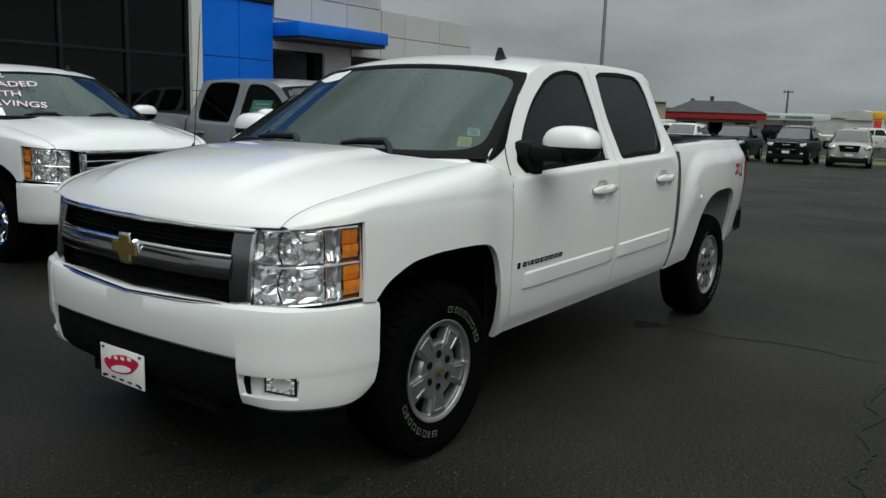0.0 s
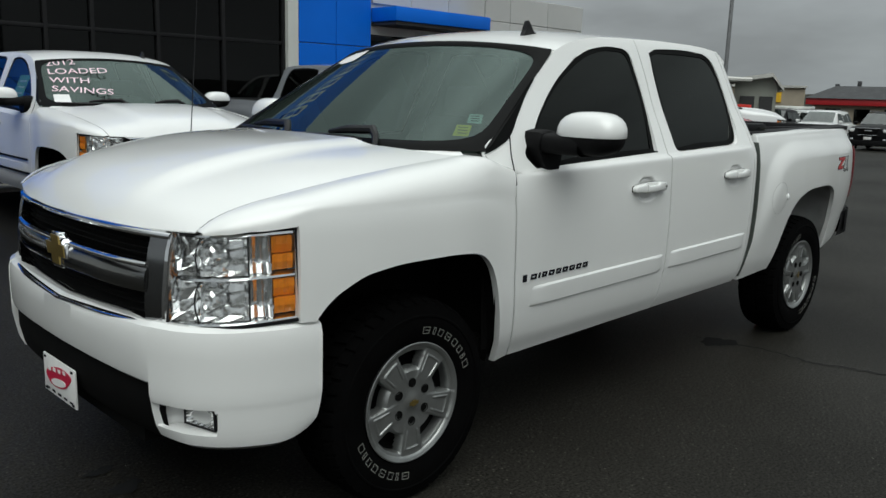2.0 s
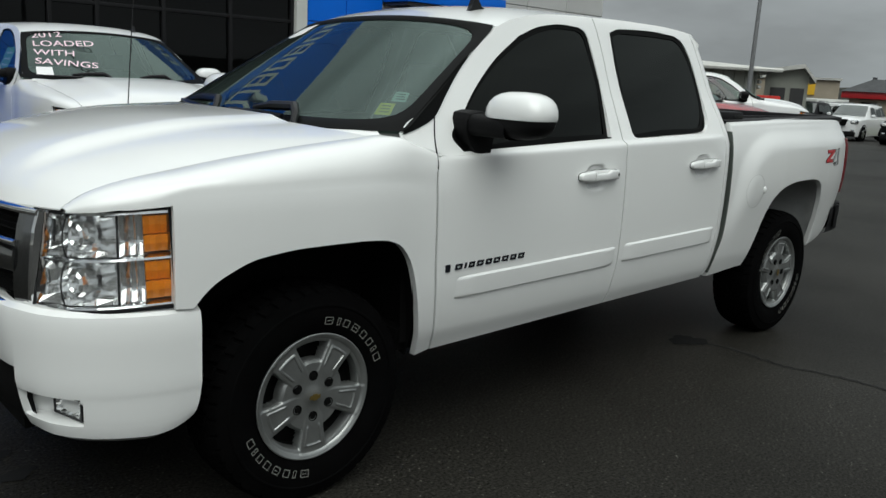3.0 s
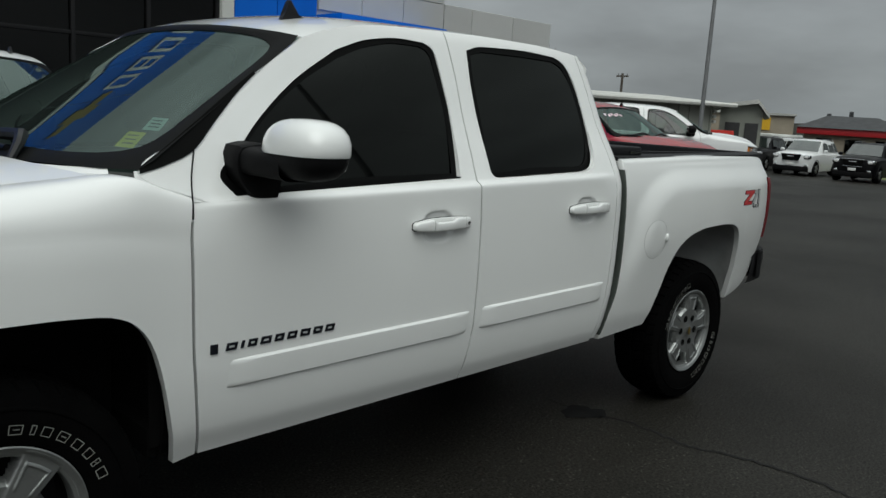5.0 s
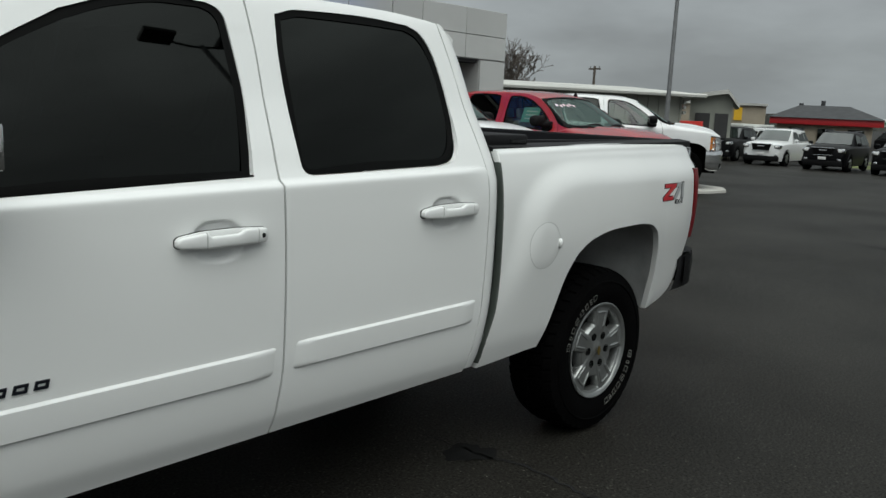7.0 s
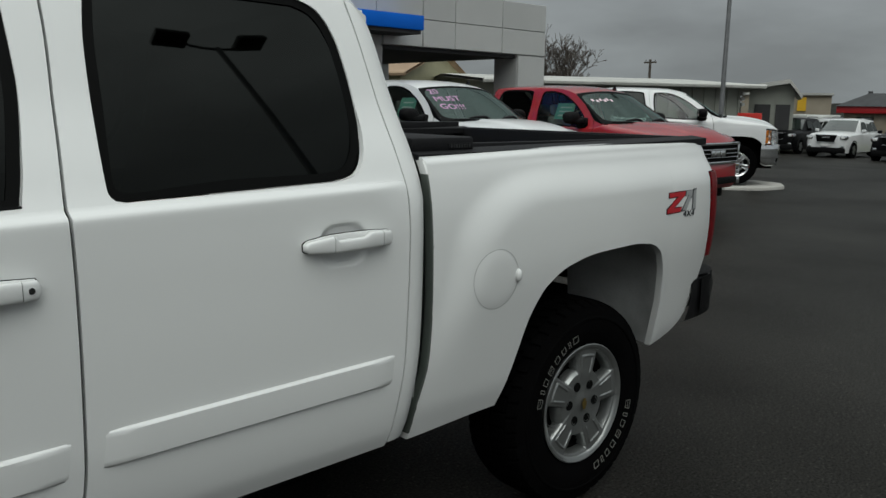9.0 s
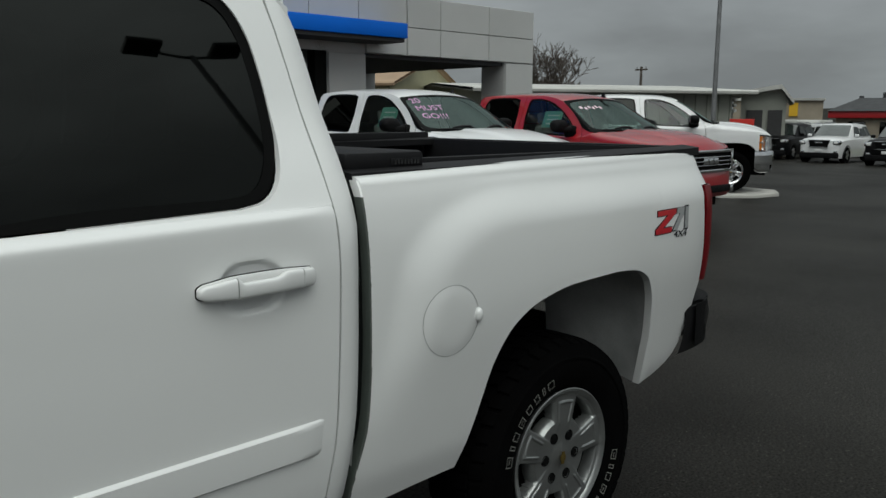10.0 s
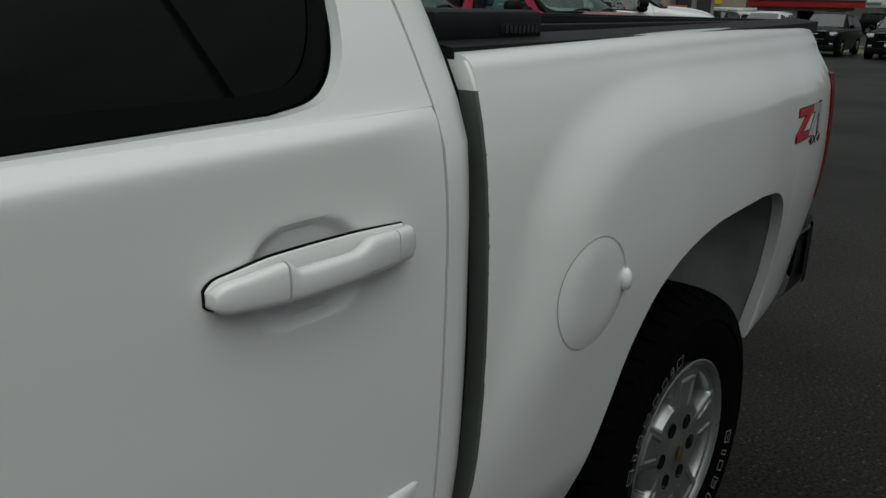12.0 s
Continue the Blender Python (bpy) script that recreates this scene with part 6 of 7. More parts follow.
gmc, ws_g = pickup("pickup_truck", parked(1.80, 4.85, -90.0), WHITE2, "white crew-cab pickup with marker lettering across its windshield", face="gmc", side_glass=SIDECLEAR, rim_style=1)
shield_words(gmc, ws_g, ("2012", "LOADED", "WITH", "SAVINGS"), 0.88, 0.86, 0.145, CHALK)
bm = bmesh.new()
grid(bm, lambda i, j: ws_g(0.87 - 0.15 * i, 0.09 + 0.16 * j, 0.004), 2, 2)
part("windshield_slip", bm, PLATEWHITE, gmc, "small pale slip in the windshield's corner")
window_form(gmc, 1, 1.05, 1.35, 1.38, 1.62)
for x0, x1, z0, z1, m_, nm in ((0.62, 2.66, 0.795, 0.812, PLASTIC, "side_stripe"), (0.62, 2.66, 0.655, 0.675, PLASTIC, "side_stripe")):
    bm = bmesh.new()
    grid(bm, lambda i, j: (x0 + (x1 - x0) * i / 12, y_cab(x0 + (x1 - x0) * i / 12, z0) + 0.018 + 0.004 * j * (1 - j), z0 + 0.01 * i / 12 + (z1 - z0) * j), 13, 2)
    rim(bm, (0, -0.012, 0))
    part(nm, bm, m_, gmc)

grey, ws_y = pickup("pickup_truck", parked(5.18, 3.85, -92), GREY, "silver-grey crew-cab pickup parked before the showroom", side_glass=SIDECLEAR, mouldings=False, mirror_cap=WHITE2)
window_form(grey, 1, 1.15, 1.55, 1.40, 1.60)
wb, ws_b = pickup("pickup_truck", parked(9.55, 5.00, -86), WHITE2, "white pickup with purple marker words on its windshield", side_glass=SIDECLEAR, mouldings=False, mirror_cap=PLASTIC)
shield_words(wb, ws_b, ("20", "MUST", "GO!!!"), 0.86, 0.80, 0.17, CHALKP)
window_form(wb, 1, 1.02, 1.34, 1.38, 1.64)
red, ws_r = pickup("pickup_truck", parked(11.99, 4.16, -89), RED, "bright red pickup with black mirrors and chrome grille", face="gmc_red", side_glass=SIDECLEAR, mouldings=False, mirror_cap=PLASTIC)
window_form(red, 1, 1.02, 1.36, 1.38, 1.62)
bm = bmesh.new()
for k in range(6):
    grid(bm, lambda i, j: ws_r(0.80 - 0.10 * k - 0.06 * i, 0.72 - 0.03 * (k % 2) + 0.07 * j, 0.005), 2, 2)
part("marker_scrawl", bm, CHALK, red, "unreadable pale marker scrawl")
HDM = parked(18.07, 6.37, -48, 0.10) @ Matrix.Scale(1.04, 4)
hd, ws_h = pickup("pickup_truck", HDM, WHITE2, "white heavy-duty pickup with chrome bumper at the island", side_glass=SIDECLEAR, mouldings=False, mirror_cap=PLASTIC, bumper_mat=CHROME, rim_style=1)
dk, ws_d = pickup("pickup_truck", parked(-1.56, 3.98, -88), DARK, "dark brown pickup with chrome bumper", side_glass=SIDECLEAR, mouldings=False, mirror_cap=PLASTIC, bumper_mat=CHROME, rim_style=1)

# ---- showroom ----
BLUE = mat("blue_metal_panel", (0.001, 0.135, 0.66), 0.45, spec=0.2, var=0.05, scale=1.2)
ACM = mat("grey_composite_panel", (0.53, 0.535, 0.525), 0.45, metal=0.15, var=0.05, scale=0.8, fine=0.02, island=0.05)
PALE = mat("pale_column_panel", (0.60, 0.61, 0.58), 0.5, var=0.05, scale=1.5)
MULLION = mat("dark_mullion", (0.009, 0.009, 0.010), 0.6, spec=0.2, var=0.1, scale=10)
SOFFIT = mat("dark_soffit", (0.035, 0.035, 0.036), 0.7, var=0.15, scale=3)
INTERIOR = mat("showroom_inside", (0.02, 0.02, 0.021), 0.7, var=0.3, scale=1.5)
STOREGLASS = glass_mat("storefront_glass", (0.008, 0.009, 0.009), (0.07, 0.075, 0.075), ior=1.3)
SIGNRED = mat("sign_red", (0.60, 0.03, 0.02), 0.5, var=0.05, scale=3)
SIGNWHITE = mat("sign_letter_white", (0.78, 0.78, 0.76), 0.5, var=0.03, scale=5)
CONCRETE = mat("kerb_concrete", (0.42, 0.41, 0.38), 0.8, var=0.15, scale=2.5, fine=0.1, bump=0.3, bscale=120)
FY = 10.0

showroom = thing("showroom_building", pose(0, 0, 0), "dealership front of blue panels, dark glass and grey cladding", "building")


def panel(x0, x1, z0, z1, material, name, y=FY, depth=0.06, gap=0.008):
    bm = bmesh.new()
    box(bm, x0 + gap, x1 - gap, y, y + depth, z0 + gap, z1 - gap, 0.006, 1)
    return part(name, bm, material, showroom, angle=30)


# backing walls
for x0, x1, z0, z1, y0, y1 in ((-14, 1.40, -0.3, 6.0, FY + 0.05, FY + 0.35), (7.0, 8.92, -0.3, 6.0, FY + 0.05, FY + 0.35), (-14, 8.92, 3.45, 7.95, FY + 0.05, FY + 0.35),
                              (10.40, 11.26, -0.4, 2.68, FY + 0.05, FY + 6), (15.14, 16.05, -0.5, 3.80, FY + 0.05, FY + 0.75), (8.92, 12.30, 2.68, 5.6, FY + 0.05, FY + 6.5), (12.30, 16.05, 2.68, 3.80, FY + 0.05, FY + 6.5), (15.14, 16.05, -0.5, 3.8, FY + 5.8, FY + 6.5)):
    bm = bmesh.new()
    box(bm, x0, x1, y0, y1, z0, z1)
    part("wall", bm, ACM, showroom, angle=30)
# the lack of light indoors is put into these surfaces' colour
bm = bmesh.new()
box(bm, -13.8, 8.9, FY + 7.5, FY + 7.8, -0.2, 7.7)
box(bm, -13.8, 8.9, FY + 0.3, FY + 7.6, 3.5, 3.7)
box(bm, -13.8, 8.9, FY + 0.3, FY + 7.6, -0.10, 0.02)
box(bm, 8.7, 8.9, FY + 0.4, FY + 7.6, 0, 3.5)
part("inside", bm, INTERIOR, showroom, "showroom inside, painted near black to look unlit")
bm = bmesh.new()
box(bm, -14, 8.9, FY + 0.36, FY + 8, 7.7, 7.9)
part("roof", bm, SOFFIT, showroom)
# blue panels, with joints
for x0, x1 in ((-5.4, -3.7), (-3.7, -2.0), (-2.0, -0.3), (-0.3, 1.38), (7.14, 8.02), (8.02, 8.90)):
    for z0, z1 in ((-0.15, 1.30), (1.30, 2.42), (2.42, 3.54)):
        panel(x0, x1, z0, z1, BLUE, "blue_panel", FY - 0.02)
for k in range(6):
    panel(-5.4 + 14.3 * k / 6, -5.4 + 14.3 * (k + 1) / 6, 5.25, 7.98, BLUE, "fascia_panel", FY - 0.12, 0.10)
for k in range(6):
    panel(-5.4 + 14.3 * k / 6, -5.4 + 14.3 * (k + 1) / 6, 3.54, 5.06, MULLION, "upper_panel", FY - 0.06, 0.08)
panel(-5.4, 8.9, 5.08, 5.23, PALE, "fascia_trim", FY - 0.10, 0.12)
# sign characters stay plain hollow blocks; a gold cross stands for the mark
def hollow_block(name, x0, x1, z0, z1, stroke, y, thick, material, label, cross=False):
    """A raised rectangular outline, with or without a middle bar, in place of a sign character."""
    bm = bmesh.new()
    box(bm, x0, x1, y - thick, y, z0, z0 + stroke, 0.01)
    box(bm, x0, x1, y - thick, y, z1 - stroke, z1, 0.01)
    box(bm, x0, x0 + stroke, y - thick, y, z0 + stroke, z1 - stroke, 0.01)
    box(bm, x1 - stroke, x1, y - thick, y, z0 + stroke, z1 - stroke, 0.01)
    if cross:
        box(bm, x0 + stroke, x1 - stroke, y - thick, y, (z0 + z1 - stroke) / 2, (z0 + z1 + stroke) / 2, 0.01)
    return part(name, bm, material, showroom, label)


for k in range(9):
    hollow_block("sign_block", 2.1 + 0.56 * k, 2.52 + 0.56 * k, 5.95, 6.78, 0.085, FY - 0.125, 0.08, SIGNWHITE, "white raised sign block", k % 2 == 1)
bm = bmesh.new()
prism(bm, [(0.62, 6.24), (1.08, 6.24), (1.05, 6.02), (1.48, 6.02), (1.51, 6.24), (1.94, 6.24), (2.02, 6.50), (1.56, 6.50), (1.59, 6.72), (1.16, 6.72), (1.13, 6.50), (0.70, 6.50)], "y", FY - 0.20, FY - 0.13)
part("sign_mark", bm, GOLD, showroom, "gold cross-shaped sign block")
for x0, x1 in ((1.40, 1.64), (6.88, 7.13)):
    for z0, z1 in ((-0.15, 1.75), (1.75, 3.54)):
        panel(x0, x1, z0, z1, PALE, "pale_column", FY - 0.05, 0.12)
# storefront glass between the columns
gx_ = [1.66, 2.65, 3.35, 4.42, 5.62, 6.86]
for a, b in zip(gx_, gx_[1:]):
    bm = bmesh.new()
    box(bm, a + 0.03, b - 0.03, FY + 0.10, FY + 0.112, 0.05, 3.5)
    part("glass_pane", bm, STOREGLASS, showroom, "dark storefront glass")
for x in gx_:
    bm = bmesh.new()
    box(bm, x - 0.03, x + 0.03, FY + 0.04, FY + 0.16, -0.1, 3.54, 0.004)
    part("mullion", bm, MULLION, showroom)
for z in (0.0, 2.35, 3.5):
    bm = bmesh.new()
    box(bm, 1.64, 6.88, FY + 0.05, FY + 0.15, z, z + 0.06, 0.004)
    part("transom", bm, MULLION, showroom)
# things inside, their dimness put into a dark colour
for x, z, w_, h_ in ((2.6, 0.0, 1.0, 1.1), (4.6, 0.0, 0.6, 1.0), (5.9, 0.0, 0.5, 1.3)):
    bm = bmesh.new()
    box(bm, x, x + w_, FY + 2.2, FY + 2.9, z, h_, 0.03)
    part("counter", bm, SOFFIT, showroom, "counter inside the showroom, coloured dark to look dim")
# grey cladding, panel by panel
for x0, x1 in ((8.94, 10.0), (10.0, 11.1), (11.1, 12.28)):
    for z0, z1 in ((3.28, 3.80), (3.80, 4.62), (4.62, 5.60)):
        panel(x0, x1, z0, z1, ACM, "cladding_panel")
for x0, x1 in ((11.27, 12.28), (12.30, 13.18), (13.18, 14.6), (14.6, 16.05)):
    for z0, z1 in ((2.68, 3.22), (3.22, 3.82)) if x0 > 12 else ((2.68, 3.28),):
        panel(x0, x1, z0, z1, ACM, "cladding_panel")
for x0, x1 in ((10.40, 11.26), (15.14, 16.05)):
    for z0, z1 in ((-0.4, 1.2), (1.2, 2.66)):
        panel(x0, x1, z0, z1, ACM, "cladding_panel")
for k, (xa, xb) in enumerate(((9.75, 10.42), (10.50, 11.22), (11.30, 11.86))):
    hollow_block("wall_sign_block", xa, xb, 4.12, 4.70, 0.14, FY - 0.01, 0.09, SATIN, "dark raised sign block with red face", k == 2)
    hollow_block("wall_sign_face", xa + 0.025, xb - 0.025, 4.145, 4.675, 0.09, FY - 0.10, 0.012, SIGNRED, "", k == 2)
bm = bmesh.new()
revolve(bm, [(FY - 0.010, 0.20), (FY - 0.07, 0.21), (FY - 0.07, 0.30), (FY - 0.010, 0.31)], 32, c=(9.02, 0, 4.18))
part("round_sign", bm, DIMCHROME, showroom, "round raised badge on the grey wall")
# entrance canopy with its blue edge
bm = bmesh.new()
box(bm, 8.92, 11.66, FY - 0.75, FY + 0.02, 2.92, 3.19, 0.01)
part("canopy_edge", bm, BLUE, showroom, "blue-edged entrance canopy")
# canopy underside, entrance wall and drive-through ceiling: shade is in the dark colour
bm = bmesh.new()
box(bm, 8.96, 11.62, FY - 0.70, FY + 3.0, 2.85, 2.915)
part("canopy_soffit", bm, SOFFIT, showroom, "canopy underside, its shade put into a dark colour")
bm = bmesh.new()
box(bm, 10.14, 10.39, FY + 0.05, FY + 0.30, -0.2, 2.85, 0.01)
box(bm, 9.70, 10.14, FY + 0.08, FY + 0.27, 2.66, 2.80, 0.01)
part("canopy_post", bm, NEARBLACK, showroom, "black steel canopy post with a side bracket")
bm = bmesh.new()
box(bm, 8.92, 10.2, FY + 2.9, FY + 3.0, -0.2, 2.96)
part("entrance_wall", bm, SOFFIT, showroom, "entrance recess wall, painted dark for its shade")
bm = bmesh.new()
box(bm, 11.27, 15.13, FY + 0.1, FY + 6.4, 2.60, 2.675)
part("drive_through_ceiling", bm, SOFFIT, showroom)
bm = bmesh.new()
box(bm, -14, 11.0, FY - 0.55, FY + 0.04, -0.12, 0.06, 0.02)
solid("kerb", bm, CONCRETE, "pale concrete kerb along the showroom", "kerb", kind="structure")


# ---- compact suvs of the far row: nose towards -x, front axle at x = 0 ----
GRASS = mat("dull_grass", (0.10, 0.12, 0.035), 0.9, var=0.4, scale=1.5, fine=0.3, bump=0.5, bscale=40)
ROOFING = mat("dark_shingle", (0.045, 0.047, 0.05), 0.85, var=0.25, scale=1.5, fine=0.2, fscale=30)
REDBAND = mat("red_fascia", (0.42, 0.015, 0.02), 0.5, var=0.08, scale=1.0)
TANWALL = mat("tan_block_wall", (0.30, 0.26, 0.20), 0.85, var=0.12, scale=1.2, fine=0.05)
RIBWALL = mat("grey_green_metal_siding", (0.27, 0.28, 0.245), 0.6, var=0.12, scale=0.8)
TANSIDE = mat("tan_metal_siding", (0.40, 0.38, 0.24), 0.6, var=0.12, scale=0.8)
METALROOF = mat("pale_metal_roof", (0.52, 0.52, 0.49), 0.5, var=0.18, scale=0.5, fine=0.05)
GALV = mat("galvanised_pole", (0.24, 0.245, 0.25), 0.5, metal=0.6, var=0.15, scale=4)
WOODPOLE = mat("weathered_pole", (0.10, 0.085, 0.07), 0.9, var=0.2, scale=6)
BARK = mat("bare_bark", (0.075, 0.062, 0.052), 0.9, var=0.25, scale=8)
NEEDLE = mat("evergreen_leaf", (0.022, 0.036, 0.020), 0.8, var=0.4, scale=3)
TREELINE = mat("far_woods", (0.085, 0.085, 0.075), 0.95, var=0.35, scale=0.08, fine=0.3, fscale=0.6)
SIGNYEL = mat("sign_yellow", (0.72, 0.42, 0.02), 0.5, var=0.05, scale=3)
CANOPYW = mat("canopy_white", (0.62, 0.63, 0.60), 0.55, var=0.08, scale=1)
CANOPYG = mat("canopy_green", (0.10, 0.22, 0.15), 0.55, var=0.08, scale=1)


def loft(bm, stations):
    """Cross-sections (x, [(y, z), ...] from the middle of the top round one side to the middle of the foot), mirrored."""
    n = len(stations[0][1])
    ring = lambda i: [(stations[i][0] + (q[2] if len(q) > 2 else 0), q[0], q[1]) for q in stations[i][1]] + [(stations[i][0] + (q[2] if len(q) > 2 else 0), -q[0], q[1]) for q in stations[i][1][-2:0:-1]]
    R = [ring(i) for i in range(len(stations))]
    vs = grid(bm, lambda i, j: R[i][j % len(R[0])], len(R), len(R[0]) + 1)
    bmesh.ops.remove_doubles(bm, verts=[v for r in vs for v in r], dist=1e-4)
    bmesh.ops.holes_fill(bm, edges=[e for e in bm.edges if len(e.link_faces) == 1], sides=0)


def suv(name, m, paint, label, lower=None, oval=False, group="suvs along the far side"):
    t = thing(name, m, label, "suv", group)
    bm = bmesh.new()

    def sec(x, w, zt, crown, zb, zs=0.72, bow=0.0):
        return (x, [(0.0, zt + crown, -bow), (w * 0.62, zt + crown * 0.6, -bow * 0.7), (w * 0.90, zt - 0.02, -bow * 0.2), (w * 0.985, zt - 0.10), (w, zs), (w * 0.985, 0.50), (w * 0.94, zb), (0.0, zb, -bow)])
    loft(bm, [sec(-0.86, 0.76, 0.78, 0.02, 0.30, 0.6, 0.06), sec(-0.80, 0.82, 0.96, 0.03, 0.24, 0.66, 0.06), sec(-0.62, 0.87, 1.03, 0.05, 0.22, 0.72, 0.05), sec(-0.3, 0.90, 1.07, 0.06, 0.22), sec(0.35, 0.915, 1.10, 0.06, 0.22), sec(0.7, 0.92, 1.11, 0.05, 0.22),
              sec(1.5, 0.925, 1.11, 0.02, 0.22), sec(2.8, 0.925, 1.12, 0.02, 0.22), sec(3.5, 0.90, 1.12, 0.02, 0.26), sec(3.75, 0.84, 1.05, 0.0, 0.32)])
    part("body", bm, paint, t)
    bm = bmesh.new()
    cab = lambda x, wb, wt, zb, zt: (x, [(0.0, zt + 0.03), (wt * 0.7, zt + 0.02), (wt, zt - 0.03), ((wb + wt) / 2, (zb + zt) / 2), (wb, zb), (0.0, zb)])
    loft(bm, [cab(0.55, 0.80, 0.74, 1.08, 1.13), cab(1.25, 0.86, 0.66, 1.08, 1.60), cab(1.5, 0.87, 0.67, 1.08, 1.66), cab(2.4, 0.87, 0.67, 1.08, 1.68), cab(3.2, 0.86, 0.66, 1.08, 1.64), cab(3.62, 0.83, 0.72, 1.08, 1.15)])
    cabin = part("cabin", bm, paint, t)
    bm = bmesh.new()
    grid(bm, lambda i, j: (0.49 + 0.68 * j / 5 + 0.07 * abs(-1 + i / 4) ** 2, (-1 + i / 4) * (0.74 - 0.11 * j / 5), 1.150 + 0.475 * j / 5 + 0.012 * (1 - abs(-1 + i / 4) ** 2)), 9, 6)
    part("windshield", bm, SUVGLASS, cabin, "dark reflecting windshield")
    for s in (-1, 1):
        for x0, x1, k0, k1 in ((1.02, 1.88, 0.28, 0.0), (1.95, 2.72, 0.0, 0.0), (2.78, 3.28, 0.0, -0.16)):
            bm = bmesh.new()
            grid(bm, lambda i, j: (x0 + (x1 - x0) * i / 3 + (k0 * j / 2 * (1 - i / 3) + k1 * j / 2 * i / 3), s * (0.868 - 0.180 * j / 2 + 0.01), 1.14 + 0.42 * j / 2), 4, 3)
            part("side_window", bm, TINT, cabin, "dark side window")
        bm = bmesh.new()
        tube(bm, [(1.5, s * 0.62, 1.69), (1.55, s * 0.62, 1.73), (3.1, s * 0.61, 1.72), (3.2, s * 0.61, 1.67)], 0.018, 6)
        part("roof_rail", bm, DIMCHROME, cabin)
        bm = bmesh.new()
        box(bm, 0.78, 0.92, min(s * 0.92, s * 1.10), max(s * 0.92, s * 1.10), 1.10, 1.24, 0.04, 2)
        part("side_mirror", bm, paint, cabin)
        bm = bmesh.new()
        box(bm, -0.90, -0.55, min(s * 0.56, s * 0.86), max(s * 0.56, s * 0.86), 0.80, 0.98, 0.05, 2)
        lamp = part("headlight", bm, CHROME, t, "bright squared headlight")
        bm = bmesh.new()
        box(bm, -0.915, -0.60, min(s * 0.60, s * 0.78), max(s * 0.60, s * 0.78), 0.83, 0.95, 0.04, 2)
        part("reflector", bm, PLATEWHITE, lamp)
        bm = bmesh.new()
        box(bm, -0.89, -0.80, min(s * 0.60, s * 0.76), max(s * 0.60, s * 0.76), 0.44, 0.56, 0.04, 2)
        part("fog_lamp", bm, CHROME, t)
        for x in (0.0, 2.86):
            bm = bmesh.new()
            revolve(bm, [(-0.11, 0.0), (-0.11, 0.20), (-0.12, 0.23), (-0.12, 0.33), (-0.09, 0.355), (0.09, 0.355), (0.12, 0.33)], 28)
            bm.transform(Matrix.Translation((x, s * 0.80, 0.355)) @ Matrix.Rotation(0 if s < 0 else math.pi, 4, "Z"))
            tyre = part("wheel", bm, RUBBER, t, "black tyre with bright rim")
            bm = bmesh.new()
            for k in range(5):
                a = 2 * math.pi * k / 5
                prism(bm, [(0.05 * math.cos(a + 1.2), 0.05 * math.sin(a + 1.2)), (0.21 * math.cos(a + 0.25), 0.21 * math.sin(a + 0.25)), (0.21 * math.cos(a - 0.25), 0.21 * math.sin(a - 0.25)), (0.05 * math.cos(a - 1.2), 0.05 * math.sin(a - 1.2))], "y", -0.135, -0.10)
            bm.transform(Matrix.Translation((x, s * 0.80, 0.355)) @ Matrix.Rotation(0 if s < 0 else math.pi, 4, "Z"))
            part("rim", bm, ALLOY, tyre)
            bm = bmesh.new()
            revolve(bm, [(-0.121, 0.365), (-0.128, 0.40), (-0.10, 0.41), (0.0, 0.41)], 28)
            bm.transform(Matrix.Translation((x, s * 0.80, 0.365)) @ Matrix.Rotation(0 if s < 0 else math.pi, 4, "Z"))
            part("wheel_arch", bm, PLASTIC, t)
    bm = bmesh.new()
    if oval:
        prism(bm, [(0.52 * math.cos(a), 0.86 + 0.11 * math.sin(a)) for a in lin(0, 2 * math.pi, 25)[:-1]], "x", -0.94, -0.80)
    else:
        prism(bm, [(-0.44, 1.00), (-0.36, 0.70), (0.36, 0.70), (0.44, 1.00)], "x", -0.935, -0.80)
    g = part("grille", bm, VOID, t, "dark grille in a bright frame")
    bm = bmesh.new()
    for (y0, y1, z0, z1) in ((-0.47, 0.47, 0.985, 1.015), (-0.40, 0.40, 0.685, 0.705)):
        box(bm, -0.945, -0.86, y0, y1, z0, z1, 0.008)
    box(bm, -0.95, -0.90, -0.16, 0.16, 0.86, 0.92, 0.01)
    part("grille_trim", bm, CHROME, g)
    bm = bmesh.new()
    box(bm, -0.93, -0.70, -0.80, 0.80, 0.22, 0.46, 0.05, 2)
    part("lower_bumper", bm, lower or PLASTIC, t, "dark lower bumper")
    bm = bmesh.new()
    box(bm, -0.955, -0.93, -0.16, 0.16, 0.50, 0.62, 0.006)
    part("front_plate", bm, PLATEWHITE, t, "white dealer plate")
    return t


def far_pose(x, y, turn=0.0):
    return Matrix.Translation((x, y, ground_z(x))) @ Matrix.Rotation(radians(turn), 4, "Z")


sv_white = suv("suv", far_pose(38.8, 12.55, 4), WHITE2, "white compact suv facing the lot, black lower bumper")
sv_blk = suv("suv", far_pose(37.9, 9.5, 4), BLACK, "black compact suv with bright grille frame")
copy_thing(sv_blk, far_pose(37.9, 6.70, 4))
suv("suv", far_pose(40.3, 15.6, 6), BLACK, "black suv at the end of the far row")
sv_silver = suv("suv", far_pose(37.9, 4.10, 8), SILVER, "champagne silver compact suv facing the lot")
suv("suv", far_pose(38.1, 1.45, 6), WHITE2, "white crossover with grey lower body and oval grille", lower=SILVER, oval=True)
